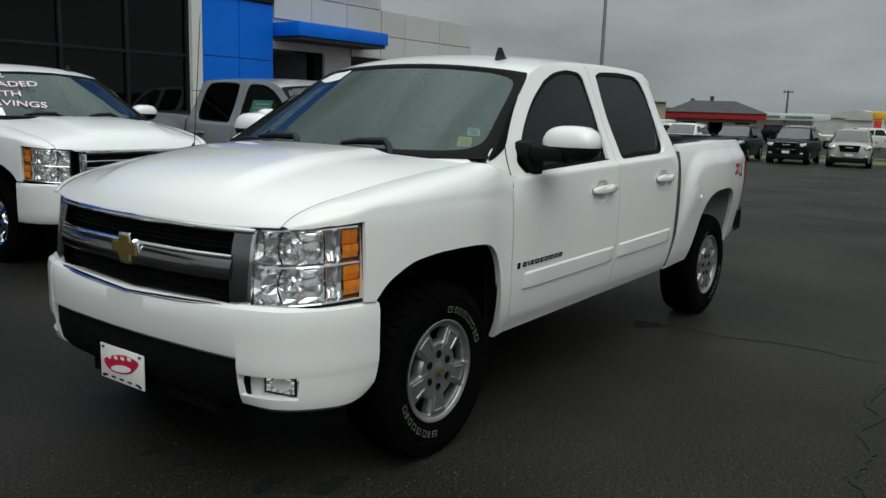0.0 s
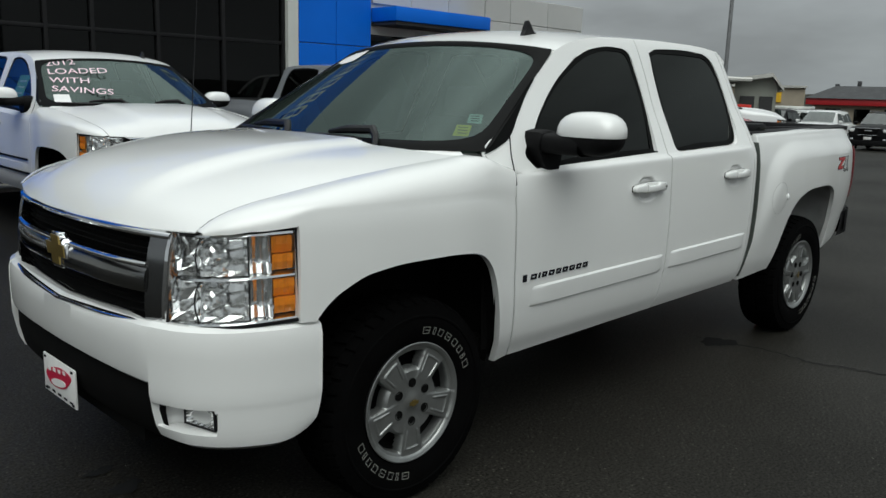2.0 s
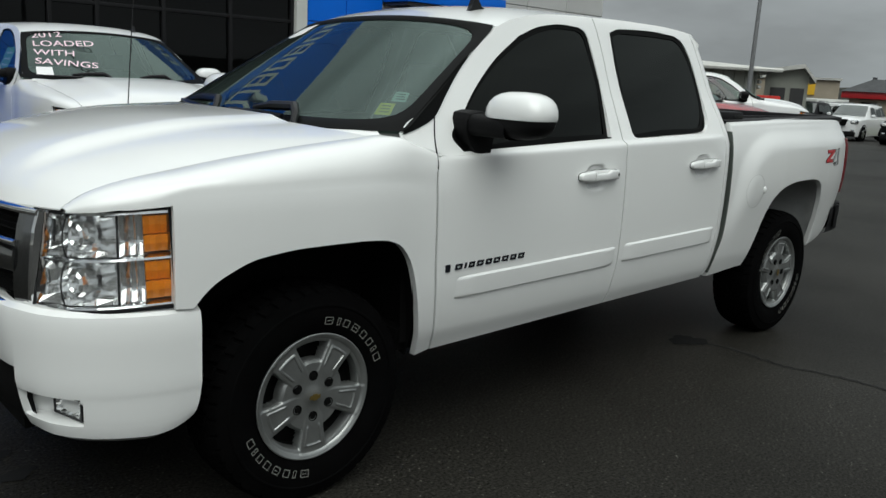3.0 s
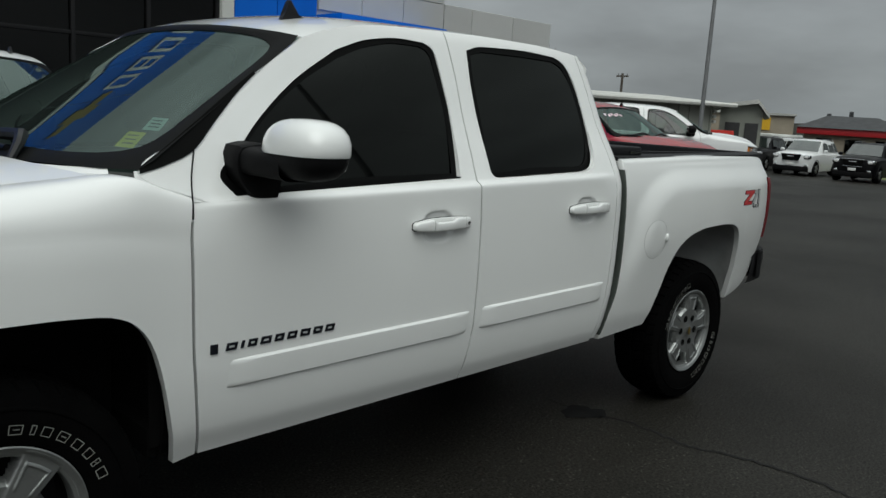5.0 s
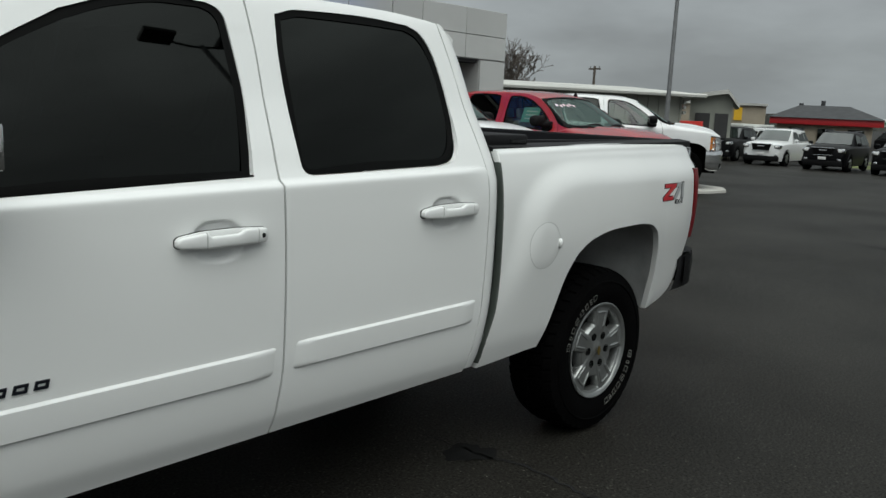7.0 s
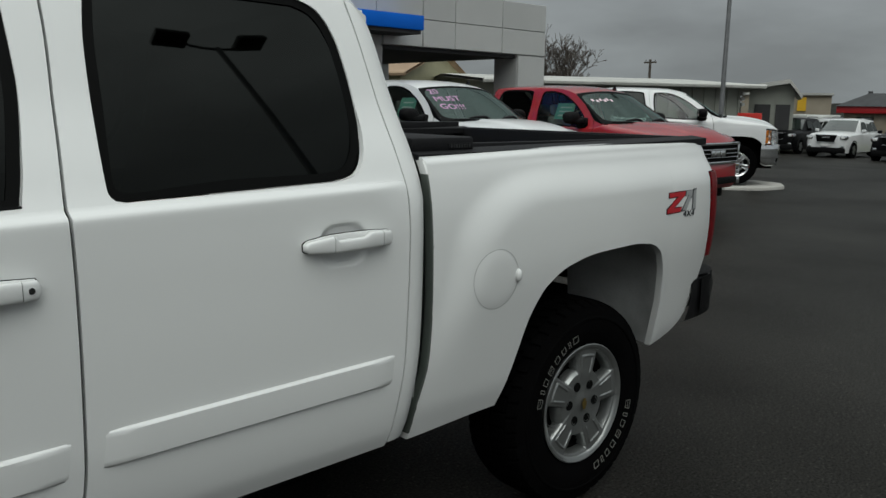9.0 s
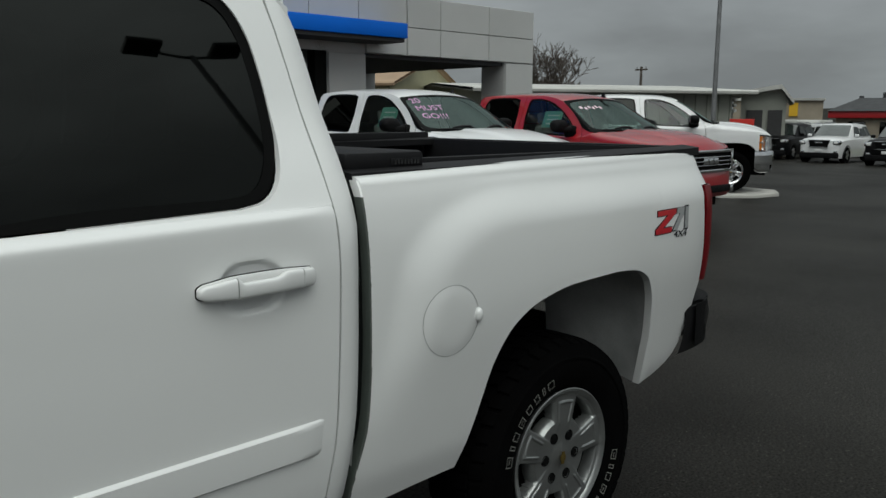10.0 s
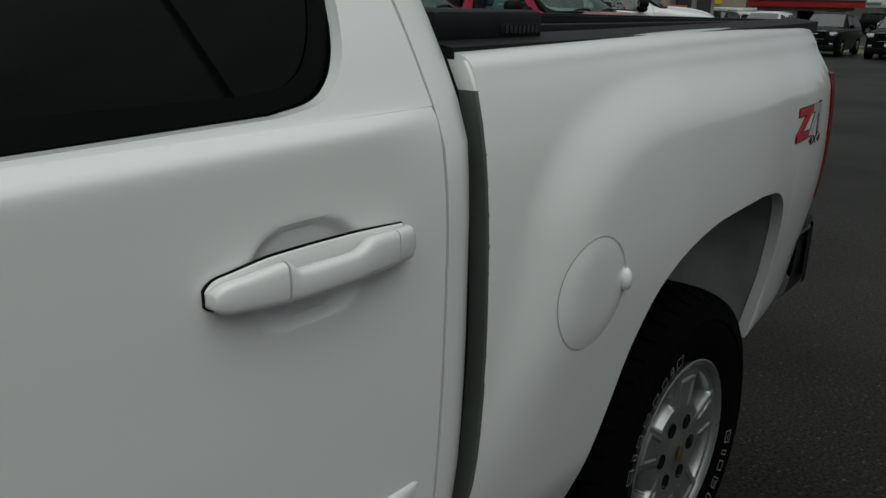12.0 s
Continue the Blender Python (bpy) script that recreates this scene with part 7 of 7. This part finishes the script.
for x, y, a, src in ((47.0, 14.6, 60, sv_white), (66, 10.5, 95, sv_silver), (70, 6.0, 85, sv_white), (74, 14.0, 92, sv_blk), (78, 3.5, 90, sv_white), (82, 8.5, 88, sv_silver)):
    copy_thing(src, far_pose(x, y, a))

# ---- far buildings ----
def ribbed_wall(bm, p, q, z0, z1, pitch=0.6):
    """A metal wall from p to q with upright ribs."""
    P, Q = Vector((*p, 0)), Vector((*q, 0))
    d = (Q - P)
    L = d.length
    d.normalize()
    nrm = Vector((d.y, -d.x, 0))
    n = int(L / pitch)
    pts = []
    for k in range(n):
        a = P + d * (L * k / n)
        pts += [a, a + d * (L / n * 0.78), a + d * (L / n * 0.82) + nrm * 0.06, a + d * (L / n * 0.96) + nrm * 0.06]
    pts.append(Q)
    grid(bm, lambda i, j: (pts[i].x, pts[i].y, (z0, z1)[j]), len(pts), 2)


def long_shed(name, p, q, depth, eave, ridge, wall_mat, roof_mat, label, over=0.8):
    """A gabled metal shed whose long front runs from p to q, its depth behind."""
    P, Q = Vector((*p, 0)), Vector((*q, 0))
    d = (Q - P).normalized()
    back = Vector((-d.y, d.x, 0))
    g = ground_z(P.x) - 0.3
    t = thing(name, pose(0, 0, 0), label, "building")
    bm = bmesh.new()
    ribbed_wall(bm, (P.x, P.y), (Q.x, Q.y), g, eave)
    bm.faces.ensure_lookup_table()
    for A in (P, Q):
        vs = [bm.verts.new(v) for v in (A + Vector((0, 0, g)), A + back * depth + Vector((0, 0, g)), A + back * depth + Vector((0, 0, eave)), A + back * depth / 2 + Vector((0, 0, ridge)), A + Vector((0, 0, eave)))]
        bm.faces.new(vs)
    B0, B1 = P + back * depth, Q + back * depth
    bm.faces.new([bm.verts.new((v.x, v.y, z)) for v, z in ((B0, g), (B1, g), (B1, eave), (B0, eave))])
    part("wall", bm, wall_mat, t, smooth=False)
    bm = bmesh.new()
    for s in (0, 1):
        for off in (0.0, 0.14):
            a = P - d * over + (back * -over if s == 0 else back * (depth + over))
            b = Q + d * over + (back * -over if s == 0 else back * (depth + over))
            m0, m1 = P - d * over + back * depth / 2, Q + d * over + back * depth / 2
            lowz = eave - (ridge - eave) * over / (depth / 2)
            bm.faces.new([bm.verts.new((v.x, v.y, z + off)) for v, z in ((a, lowz), (b, lowz), (m1, ridge), (m0, ridge))])
    edges = [e for e in bm.edges]
    part("roof", bm, roof_mat, t, smooth=False)
    bm = bmesh.new()
    a, b = P - d * over - back * over, Q + d * over - back * over
    lowz = eave - (ridge - eave) * over / (depth / 2)
    tube(bm, [(a.x, a.y, lowz + 0.06), (b.x, b.y, lowz + 0.06)], 0.11, 6)
    part("eave", bm, roof_mat, t)
    return t, d, back


shed, sd, sb = long_shed("metal_shed", (27.5, 22.6), (38.2, 16.8), 13, 2.62, 3.02, RIBWALL, METALROOF, "long grey-green metal-sided shop with a pale low roof", 0.8)
bm = bmesh.new()
for k in range(3):
    c = Vector((38.2, 16.8, 0)) + sd * 0.1 + sb * (1.6 + 2.8 * k)
    q = [c, c + sb * 2.0]
    bm.faces.new([bm.verts.new((v.x + 0.1, v.y - 0.05, z)) for v, z in ((q[0], -0.5), (q[1], -0.5), (q[1], 1.7), (q[0], 1.7))])
part("bay_door", bm, SOFFIT, shed, smooth=False)
bm = bmesh.new()
c = Vector((38.2, 16.8, 0)) + sd * 0.2
for z in (1.8, 2.05, 2.3):
    tube(bm, [(c.x, c.y, z), (c.x + sb.x * 6, c.y + sb.y * 6, z)], 0.09, 6)
part("gable_rail", bm, CANOPYW, shed)

shed2, d2, b2 = long_shed("tan_shed", (21.5, 37.0), (26.6, 28.0), 11, 3.0, 4.4, TANSIDE, mat("rust_tan_roof", (0.36, 0.25, 0.16), 0.7, var=0.2, scale=0.6), "tan metal shed seen through the drive-through", 0.3)

# porch gable at the end of the shed
def facing(x, y, az):
    """Axes at (x, y): x away along az degrees, y to the left."""
    return Matrix.Translation((x, y, 0)) @ Matrix.Rotation(radians(az), 4, "Z")


porch = thing("shed_porch", Matrix.Translation((0, 0, 0.306)) @ facing(39.6, 15.63, 26) @ Matrix.Scale(0.8, 4), "open gabled porch at the end of the metal shop", "building")
bm = bmesh.new()
prism(bm, [(1.6, -0.9), (1.6, 2.75), (-0.60, 3.15), (-0.95, 2.6), (-0.95, -0.9)], "x", 0.6, 7.0)
part("wall", bm, RIBWALL, porch, smooth=False)
bm = bmesh.new()
prism(bm, [(2.2, 2.92), (-0.60, 3.40), (-1.35, 2.45), (-1.35, 2.25), (-0.62, 3.14), (2.2, 2.70)], "x", 0.0, 8.0)
part("roof", bm, METALROOF, porch, "pale sheet roof with thick edges", smooth=False)
for y0, y1 in ((0.35, 1.25), (-0.75, 0.05)):
    bm = bmesh.new()
    box(bm, 0.5, 0.62, y0, y1, -0.7, 1.9)
    part("bay_door", bm, SOFFIT, porch)

# brown shop with a yellow patch
shop = thing("brown_shop", facing(57.2, 22.2, 24.4), "low tan shop with a small yellow sign", "building")
bm = bmesh.new()
box(bm, 0, 9, -1.7, 4.0, -0.8, 2.62, 0.05)
part("wall", bm, TANWALL, shop, angle=30)
bm = bmesh.new()
box(bm, -0.08, 0.0, -0.15, 0.40, 1.55, 2.45)
part("yellow_sign", bm, SIGNYEL, shop)
bm = bmesh.new()
box(bm, -0.2, 9.2, -1.8, 4.1, 2.60, 2.75)
part("shop_roof", bm, METALROOF, shop)

# red-banded restaurant with a hipped shingle roof
rest = thing("restaurant", facing(82.0, 24.75, 18.5), "tan restaurant with a red band under a dark hipped roof", "building")
bm = bmesh.new()
box(bm, 0.6, 9, -4.1, 4.3, -0.9, 1.5, 0.03)
part("wall", bm, TANWALL, rest, angle=30)
bm = bmesh.new()
box(bm, 0, 9.6, -4.95, 4.95, 1.42, 2.06, 0.04)
part("red_band", bm, REDBAND, rest, "red fascia band")
bm = bmesh.new()
lo = [bm.verts.new(v) for v in ((-0.2, -5.1, 2.06), (9.8, -5.1, 2.06), (9.8, 5.1, 2.06), (-0.2, 5.1, 2.06))]
hi = [bm.verts.new(v) for v in ((4.0, -2.0, 3.32), (5.6, -2.0, 3.32), (5.6, 2.5, 3.32), (4.0, 2.5, 3.32))]
for i in range(4):
    bm.faces.new((lo[i], lo[(i + 1) % 4], hi[(i + 1) % 4], hi[i]))
bm.faces.new(hi)
bm.faces.new(lo[::-1])
part("roof", bm, ROOFING, rest, "dark shingle hip roof", smooth=False)
for y, h in ((2.2, 0.25), (0.2, 0.55)):
    bm = bmesh.new()
    box(bm, 4.5, 5.0, y, y + 0.4, 3.28, 3.28 + h, 0.02)
    part("roof_vent", bm, ROOFING, rest)
for k in range(3):
    bm = bmesh.new()
    box(bm, 0.5, 0.62, -3.4 + 2.6 * k, -2.0 + 2.6 * k, -0.2, 1.1)
    part("window", bm, TINT, rest)

# filling-station canopy, sign and flat pale canopy
gas = thing("station_canopy", pose(0, 0, 0), "pale filling-station canopy with a green stripe", "canopy")
bm = bmesh.new()
box(bm, 98, 106, 18.5, 27.5, 1.5, 2.3, 0.05)
part("roof", bm, CANOPYW, gas)
bm = bmesh.new()
for y0, y1 in ((18.8, 21.8), (22.4, 27.0)):
    box(bm, 97.94, 98.0, y0, y1, 1.78, 2.02)
part("stripe", bm, CANOPYG, gas)
for y in (19.0, 22.0, 26.5):
    bm = bmesh.new()
    box(bm, 99, 99.4, y, y + 0.35, -0.6, 1.55, 0.02)
    part("post", bm, CANOPYW, gas)
for y in (20.4, 24.0):
    bm = bmesh.new()
    box(bm, 100, 101, y, y + 0.7, -0.6, 0.9, 0.05)
    part("pump", bm, SIGNRED, gas)
sign = thing("roadside_sign", pose(0, 0, 0), "tall roadside sign with orange top and red panel", "sign")
for y0 in (7.54, 8.20):
    bm = bmesh.new()
    box(bm, 70.0, 70.2, y0, y0 + 0.10, -0.6, 2.0)
    part("post", bm, CANOPYW, sign)
bm = bmesh.new()
box(bm, 69.9, 70.3, 7.48, 8.36, 1.80, 2.42, 0.1)
part("top_panel", bm, SIGNYEL, sign)
bm = bmesh.new()
box(bm, 69.9, 70.3, 7.66, 8.18, 0.98, 1.76, 0.03)
part("lower_panel", bm, SIGNRED, sign)
bm = bmesh.new()
box(bm, 69.9, 70.3, 7.66, 8.18, 0.45, 0.94, 0.03)
part("price_panel", bm, SATIN, sign)
flat = thing("flat_canopy", pose(0, 0, 0), "low flat white canopy behind the parked suvs", "canopy")
bm = bmesh.new()
box(bm, 46.5, 51.0, 17.2, 19.6, 1.12, 1.34, 0.03)
part("roof", bm, CANOPYW, flat)
for x, y in ((46.8, 17.5), (50.7, 17.5), (46.8, 19.3), (50.7, 19.3)):
    bm = bmesh.new()
    box(bm, x - 0.08, x + 0.08, y - 0.08, y + 0.08, -0.6, 1.13)
    part("post", bm, SOFFIT, flat)
for x, y, z0, z1, w_ in ((32.6, 12.9, 0.0, 1.42, 1.0),):
    bm = bmesh.new()
    box(bm, x, x + 0.12, y, y + w_, z0 + 0.7, z1, 0.02)
    sg = solid("small_sign", bm, SIGNRED, "small red and white sign by the shop", "sign")
    bm = bmesh.new()
    box(bm, x - 0.03, x, y + 0.15, y + w_ - 0.1, z0 + 0.85, z1 - 0.25)
    part("sign_face", bm, CANOPYW, sg)
    bm = bmesh.new()
    box(bm, x + 0.02, x + 0.1, y + 0.5, y + 0.6, z0 - 0.2, z0 + 0.75)
    part("sign_post", bm, GALV, sg)
# small far houses
for x, y, w_, h_, m_ in ((118, 12.0, 7, 3.0, CANOPYW), (128, 4, 9, 3.4, TANWALL), (125, -4, 8, 3.2, CANOPYW), (150, 16, 14, 3.6, METALROOF)):
    bm = bmesh.new()
    box(bm, x, x + 8, y, y + w_, -0.8, h_ * 0.62)
    hs_ = solid("far_house", bm, m_, "small pale far-off house with a gabled roof", "house", "far houses", angle=30)
    bm = bmesh.new()
    prism(bm, [(y - 0.4, h_ * 0.6), (y + w_ + 0.4, h_ * 0.6), (y + w_ / 2, h_)], "x", x - 0.3, x + 8.3)
    part("roof", bm, ROOFING if m_ is TANWALL else METALROOF, hs_, smooth=False)

# ---- islands, grass ----
bm = bmesh.new()
prism(bm, [(16.7, 5.62), (17.3, 5.13), (18.2, 5.07), (18.8, 5.42), (19.0, 6.17), (18.4, 6.9), (17.2, 6.7)], "z", ground_z(17) - 0.1, ground_z(17) + 0.055, 0.02)
solid("kerb_island", bm, CONCRETE, "pale concrete island with a rounded tip", "kerb", kind="structure")
bm = bmesh.new()
grid(bm, lambda i, j: (43 + 8 * i / 8, -30 + 42 * j / 20, ground_z(47) + 0.02 + 0.05 * math.sin(i * 0.8)), 9, 21)
solid("grass_strip", bm, GRASS, "dull green grass strip beyond the far row", "grass", kind="stuff")

# ---- poles ----
def lamp_pole(x, y, h, lean, heads, label):
    t = thing("lamp_pole", Matrix.Translation((x, y, ground_z(x))) @ Matrix.Rotation(radians(lean), 4, "Y"), label, "street lamp")
    bm = bmesh.new()
    tube(bm, [(0, 0, -0.2), (0, 0, 0.4), (0, 0, h * 0.5), (0, 0, h)], [0.085, 0.08, 0.062, 0.045], 10)
    part("pole", bm, GALV, t, "tall grey metal pole")
    bm = bmesh.new()
    box(bm, -0.25, 0.25, -0.25, 0.25, -0.2, 0.35, 0.03)
    part("footing", bm, CONCRETE, t)
    for a in heads:
        bm = bmesh.new()
        d = Vector((math.cos(radians(a)), math.sin(radians(a)), 0))
        tube(bm, [Vector((0, 0, h - 0.05)), Vector((0, 0, h - 0.02)) + d * 0.22, Vector((0, 0, h + 0.05)) + d * 0.42, Vector((0, 0, h + 0.20)) + d * 0.52], 0.028, 6)
        arm = part("arm", bm, SATIN, t)
        bm = bmesh.new()
        box(bm, -0.25, 0.25, -0.19, 0.19, -0.05, 0.07, 0.02)
        bm.transform(Matrix.Translation(Vector((0, 0, h + 0.24)) + d * 0.64) @ Matrix.Rotation(radians(a), 4, "Z") @ Matrix.Rotation(radians(-8), 4, "Y"))
        part("lamp_head", bm, SATIN, arm, "square black floodlight head")
    return t


lamp_pole(7.12, -6.51, 9.20, 0, (181, 1), "tall lot lamp with two square black floodlights")
lamp_pole(24.6, 10.2, 9.5, 0.4, (90, 270), "tall slim grey lot lamp pole")


def utility_pole(x, y, h):
    t = thing("utility_pole", pose(x, y, -0.6), "weathered wooden utility pole with a crossarm", "utility pole", "utility poles")
    bm = bmesh.new()
    tube(bm, [(0, 0, 0), (0, 0, h)], [0.16, 0.11], 8)
    part("post", bm, WOODPOLE, t)
    bm = bmesh.new()
    box(bm, -0.06, 0.06, -0.62, 0.62, h - 0.34, h - 0.2)
    part("crossarm", bm, WOODPOLE, t)
    for y_ in (-0.5, 0.45):
        bm = bmesh.new()
        tube(bm, [(0, y_, h - 0.2), (0, y_, h - 0.02)], 0.04, 6)
        part("insulator", bm, GALV, t)


utility_pole(65.4, 40.0, 6.5)
utility_pole(108.0, 24.2, 5.9)


# ---- trees ----
def bare_tree(x, y, h, seed, label):
    rnd = random.Random(seed)
    t = thing("bare_tree", pose(x, y, -0.6), label, "tree")
    bm = bmesh.new()

    def limb(p, d, L, r, depth):
        pts, rs = [p], [r]
        n = 4
        q, dd = p, d
        for k in range(n):
            dd = (dd + Vector((rnd.uniform(-.25, .25), rnd.uniform(-.25, .25), rnd.uniform(-.05, .22)))).normalized()
            q = q + dd * (L / n)
            pts.append(q)
            rs.append(max(0.020, r * (1 - 0.6 * (k + 1) / n)))
        tube(bm, pts, rs, 5 if depth < 2 else 3)
        if depth < 5:
            for k in range(5 if depth < 3 else 3):
                i = rnd.choice((2, 3, 4)) if depth else rnd.choice((1, 2, 3, 4))
                nd = (dd * 0.8 + Vector((rnd.uniform(-1, 1), rnd.uniform(-1, 1), rnd.uniform(-.3, .6)))).normalized()
                limb(pts[i], nd, L * rnd.uniform(0.55, 0.8), rs[i] * 0.75, depth + 1)
    trunk = bmesh.new()
    tube(trunk, [(0, 0, -0.3), (0.1, 0, h * 0.2), (0.05, 0.1, h * 0.34)], [h * 0.035, h * 0.028, h * 0.024], 8)
    part("trunk", trunk, BARK, t)
    for k in range(6):
        a = k * 1.05 + rnd.uniform(-.3, .3)
        limb(Vector((0.05, 0.1, h * 0.33)), Vector((math.cos(a), math.sin(a), rnd.uniform(0.35, 1.0))).normalized(), h * rnd.uniform(0.26, 0.36), h * 0.014, 1)
    part("crown", bm, BARK, t, "tangle of leafless branches", smooth=False, normals=False)
    return t


bare_tree(60.0, 46.5, 8.4, 3, "leafless spreading tree behind the shed")
bare_tree(68.0, 52.0, 6.5, 8, "leafless tree behind the showroom")


def evergreen(x, y, h, w_, seed):
    rnd = random.Random(seed)
    t = thing("evergreen_tree", pose(x, y, -0.6), "dark ragged evergreen tree", "tree", "evergreens")
    bm = bmesh.new()
    tube(bm, [(0, 0, -0.3), (0, 0, h * 0.95)], [h * 0.03, 0.02], 8)
    part("trunk", bm, BARK, t)
    bm = bmesh.new()
    for k in range(5200):
        z = h * (0.06 + 0.94 * rnd.random() ** 1.15)
        a = rnd.uniform(0, 6.283)
        lobes = 0.72 + 0.18 * math.sin(3 * a + z * 1.3) + 0.16 * math.sin(5 * a - z * 2.1)
        r = w_ * (1 - (z / h) ** 1.5) * lobes * math.sqrt(rnd.uniform(0.15, 1.0)) + 0.1
        c = Vector((r * math.cos(a), r * math.sin(a), z + rnd.uniform(-.15, .15)))
        u = Vector((rnd.uniform(-1, 1), rnd.uniform(-1, 1), rnd.uniform(-1, .4))).normalized() * rnd.uniform(0.14, 0.30)
        v = u.orthogonal().normalized() * rnd.uniform(0.06, 0.12)
        bm.faces.new([bm.verts.new(c - u), bm.verts.new(c + v), bm.verts.new(c + u), bm.verts.new(c - v)])
    part("crown", bm, NEEDLE, t, "ragged dark foliage", smooth=False, normals=False)


evergreen(55.5, 2.6, 6.2, 2.6, 5)
evergreen(56.5, -1.2, 7.5, 3.0, 6)
evergreen(54.5, -5.0, 6.5, 2.6, 7)

# ---- distance ----
bm = bmesh.new()
rnd = random.Random(4)
nn = 260
hs = [2.5 + 2.2 * noise.noise((k * 0.09, 1.7, 0)) + 1.6 * noise.noise((k * 0.37, 4.1, 0)) + rnd.uniform(0, 0.7) for k in range(nn)]
grid(bm, lambda i, j: (420 * math.cos(2 * math.pi * i / nn), 420 * math.sin(2 * math.pi * i / nn), (-2.0, 1.0 + max(1.0, hs[i % nn] + 1.0))[j]), nn, 2, close_u=True)
solid("backdrop", bm, TREELINE, "low grey-brown woods along the horizon", "woods", kind="structure", smooth=False)
# ---- marks on the asphalt ----
rnd = random.Random(77)
verts, faces = [], []
for k in range(5200):
    x, y = rnd.uniform(-2.6, 7.5), rnd.uniform(-4.2, 3.0)
    if noise.noise((x * 1.3, y * 1.3, 3.0)) + 0.55 * noise.noise((x * 5, y * 5, 9.0)) < rnd.uniform(-0.15, 0.6):
        continue
    r, z = 0.0012 + 0.0030 * rnd.random() ** 3, ground_z(x)
    b0 = len(verts)
    for q in range(5):
        a = 1.2566 * q + rnd.uniform(-0.4, 0.4)
        k_ = r * rnd.uniform(0.7, 1.25)
        verts.append((x + k_ * math.cos(a), y + k_ * math.sin(a), z + 0.0006))
    verts.append((x, y, z + r * 0.8))
    faces += [(b0 + q, b0 + (q + 1) % 5, b0 + 5) for q in range(5)]
me = bpy.data.meshes.new("loose_grit")
me.from_pydata(verts, [], faces)
me.materials.append(GRIT)
tagged(new("loose_grit", me), "fine pale grit scattered on the dark asphalt", "grit", kind="stuff")
crack([(2.93, -0.45), (2.95, -0.73), (3.01, -1.0), (2.985, -1.32), (3.06, -1.51), (3.10, -1.86), (3.05, -2.12), (3.09, -2.45)], 0.011, 11)
crack([(3.05, -2.36), (2.61, -2.41), (2.13, -2.37), (1.94, -2.48), (1.64, -2.42), (1.40, -2.52), (1.02, -2.49), (0.82, -2.60), (0.40, -2.62)], 0.022, 12)
crack([(11.9, 0.6), (11.75, -0.2), (11.66, -0.9), (11.76, -1.6), (12.1, -2.4)], 0.029, 13)
crack([(14.2, 0.2), (14.6, -0.4), (15.3, -1.2), (15.6, -2.2)], 0.029, 14)
for x, y, r, sd_ in ((-0.78, 0.08, 0.035, 1), (-0.76, -0.12, 0.045, 2), (-0.68, -0.57, 0.05, 3), (-0.53, -0.78, 0.055, 4), (2.93, -0.73, 0.085, 5)):
    stain(x, y, r, sd_)
for x, y in ((-0.38, 3.21), (-1.19, 1.83), (-1.30, 1.80), (5.1, -0.15)):
    bm = bmesh.new()
    box(bm, x - 0.012, x + 0.012, y - 0.007, y + 0.007, ground_z(x) + 0.001, ground_z(x) + 0.006, 0.002, 1)
    solid("litter", bm, PLATEWHITE, "tiny scrap of white paper on the asphalt", "litter", "paper scraps")
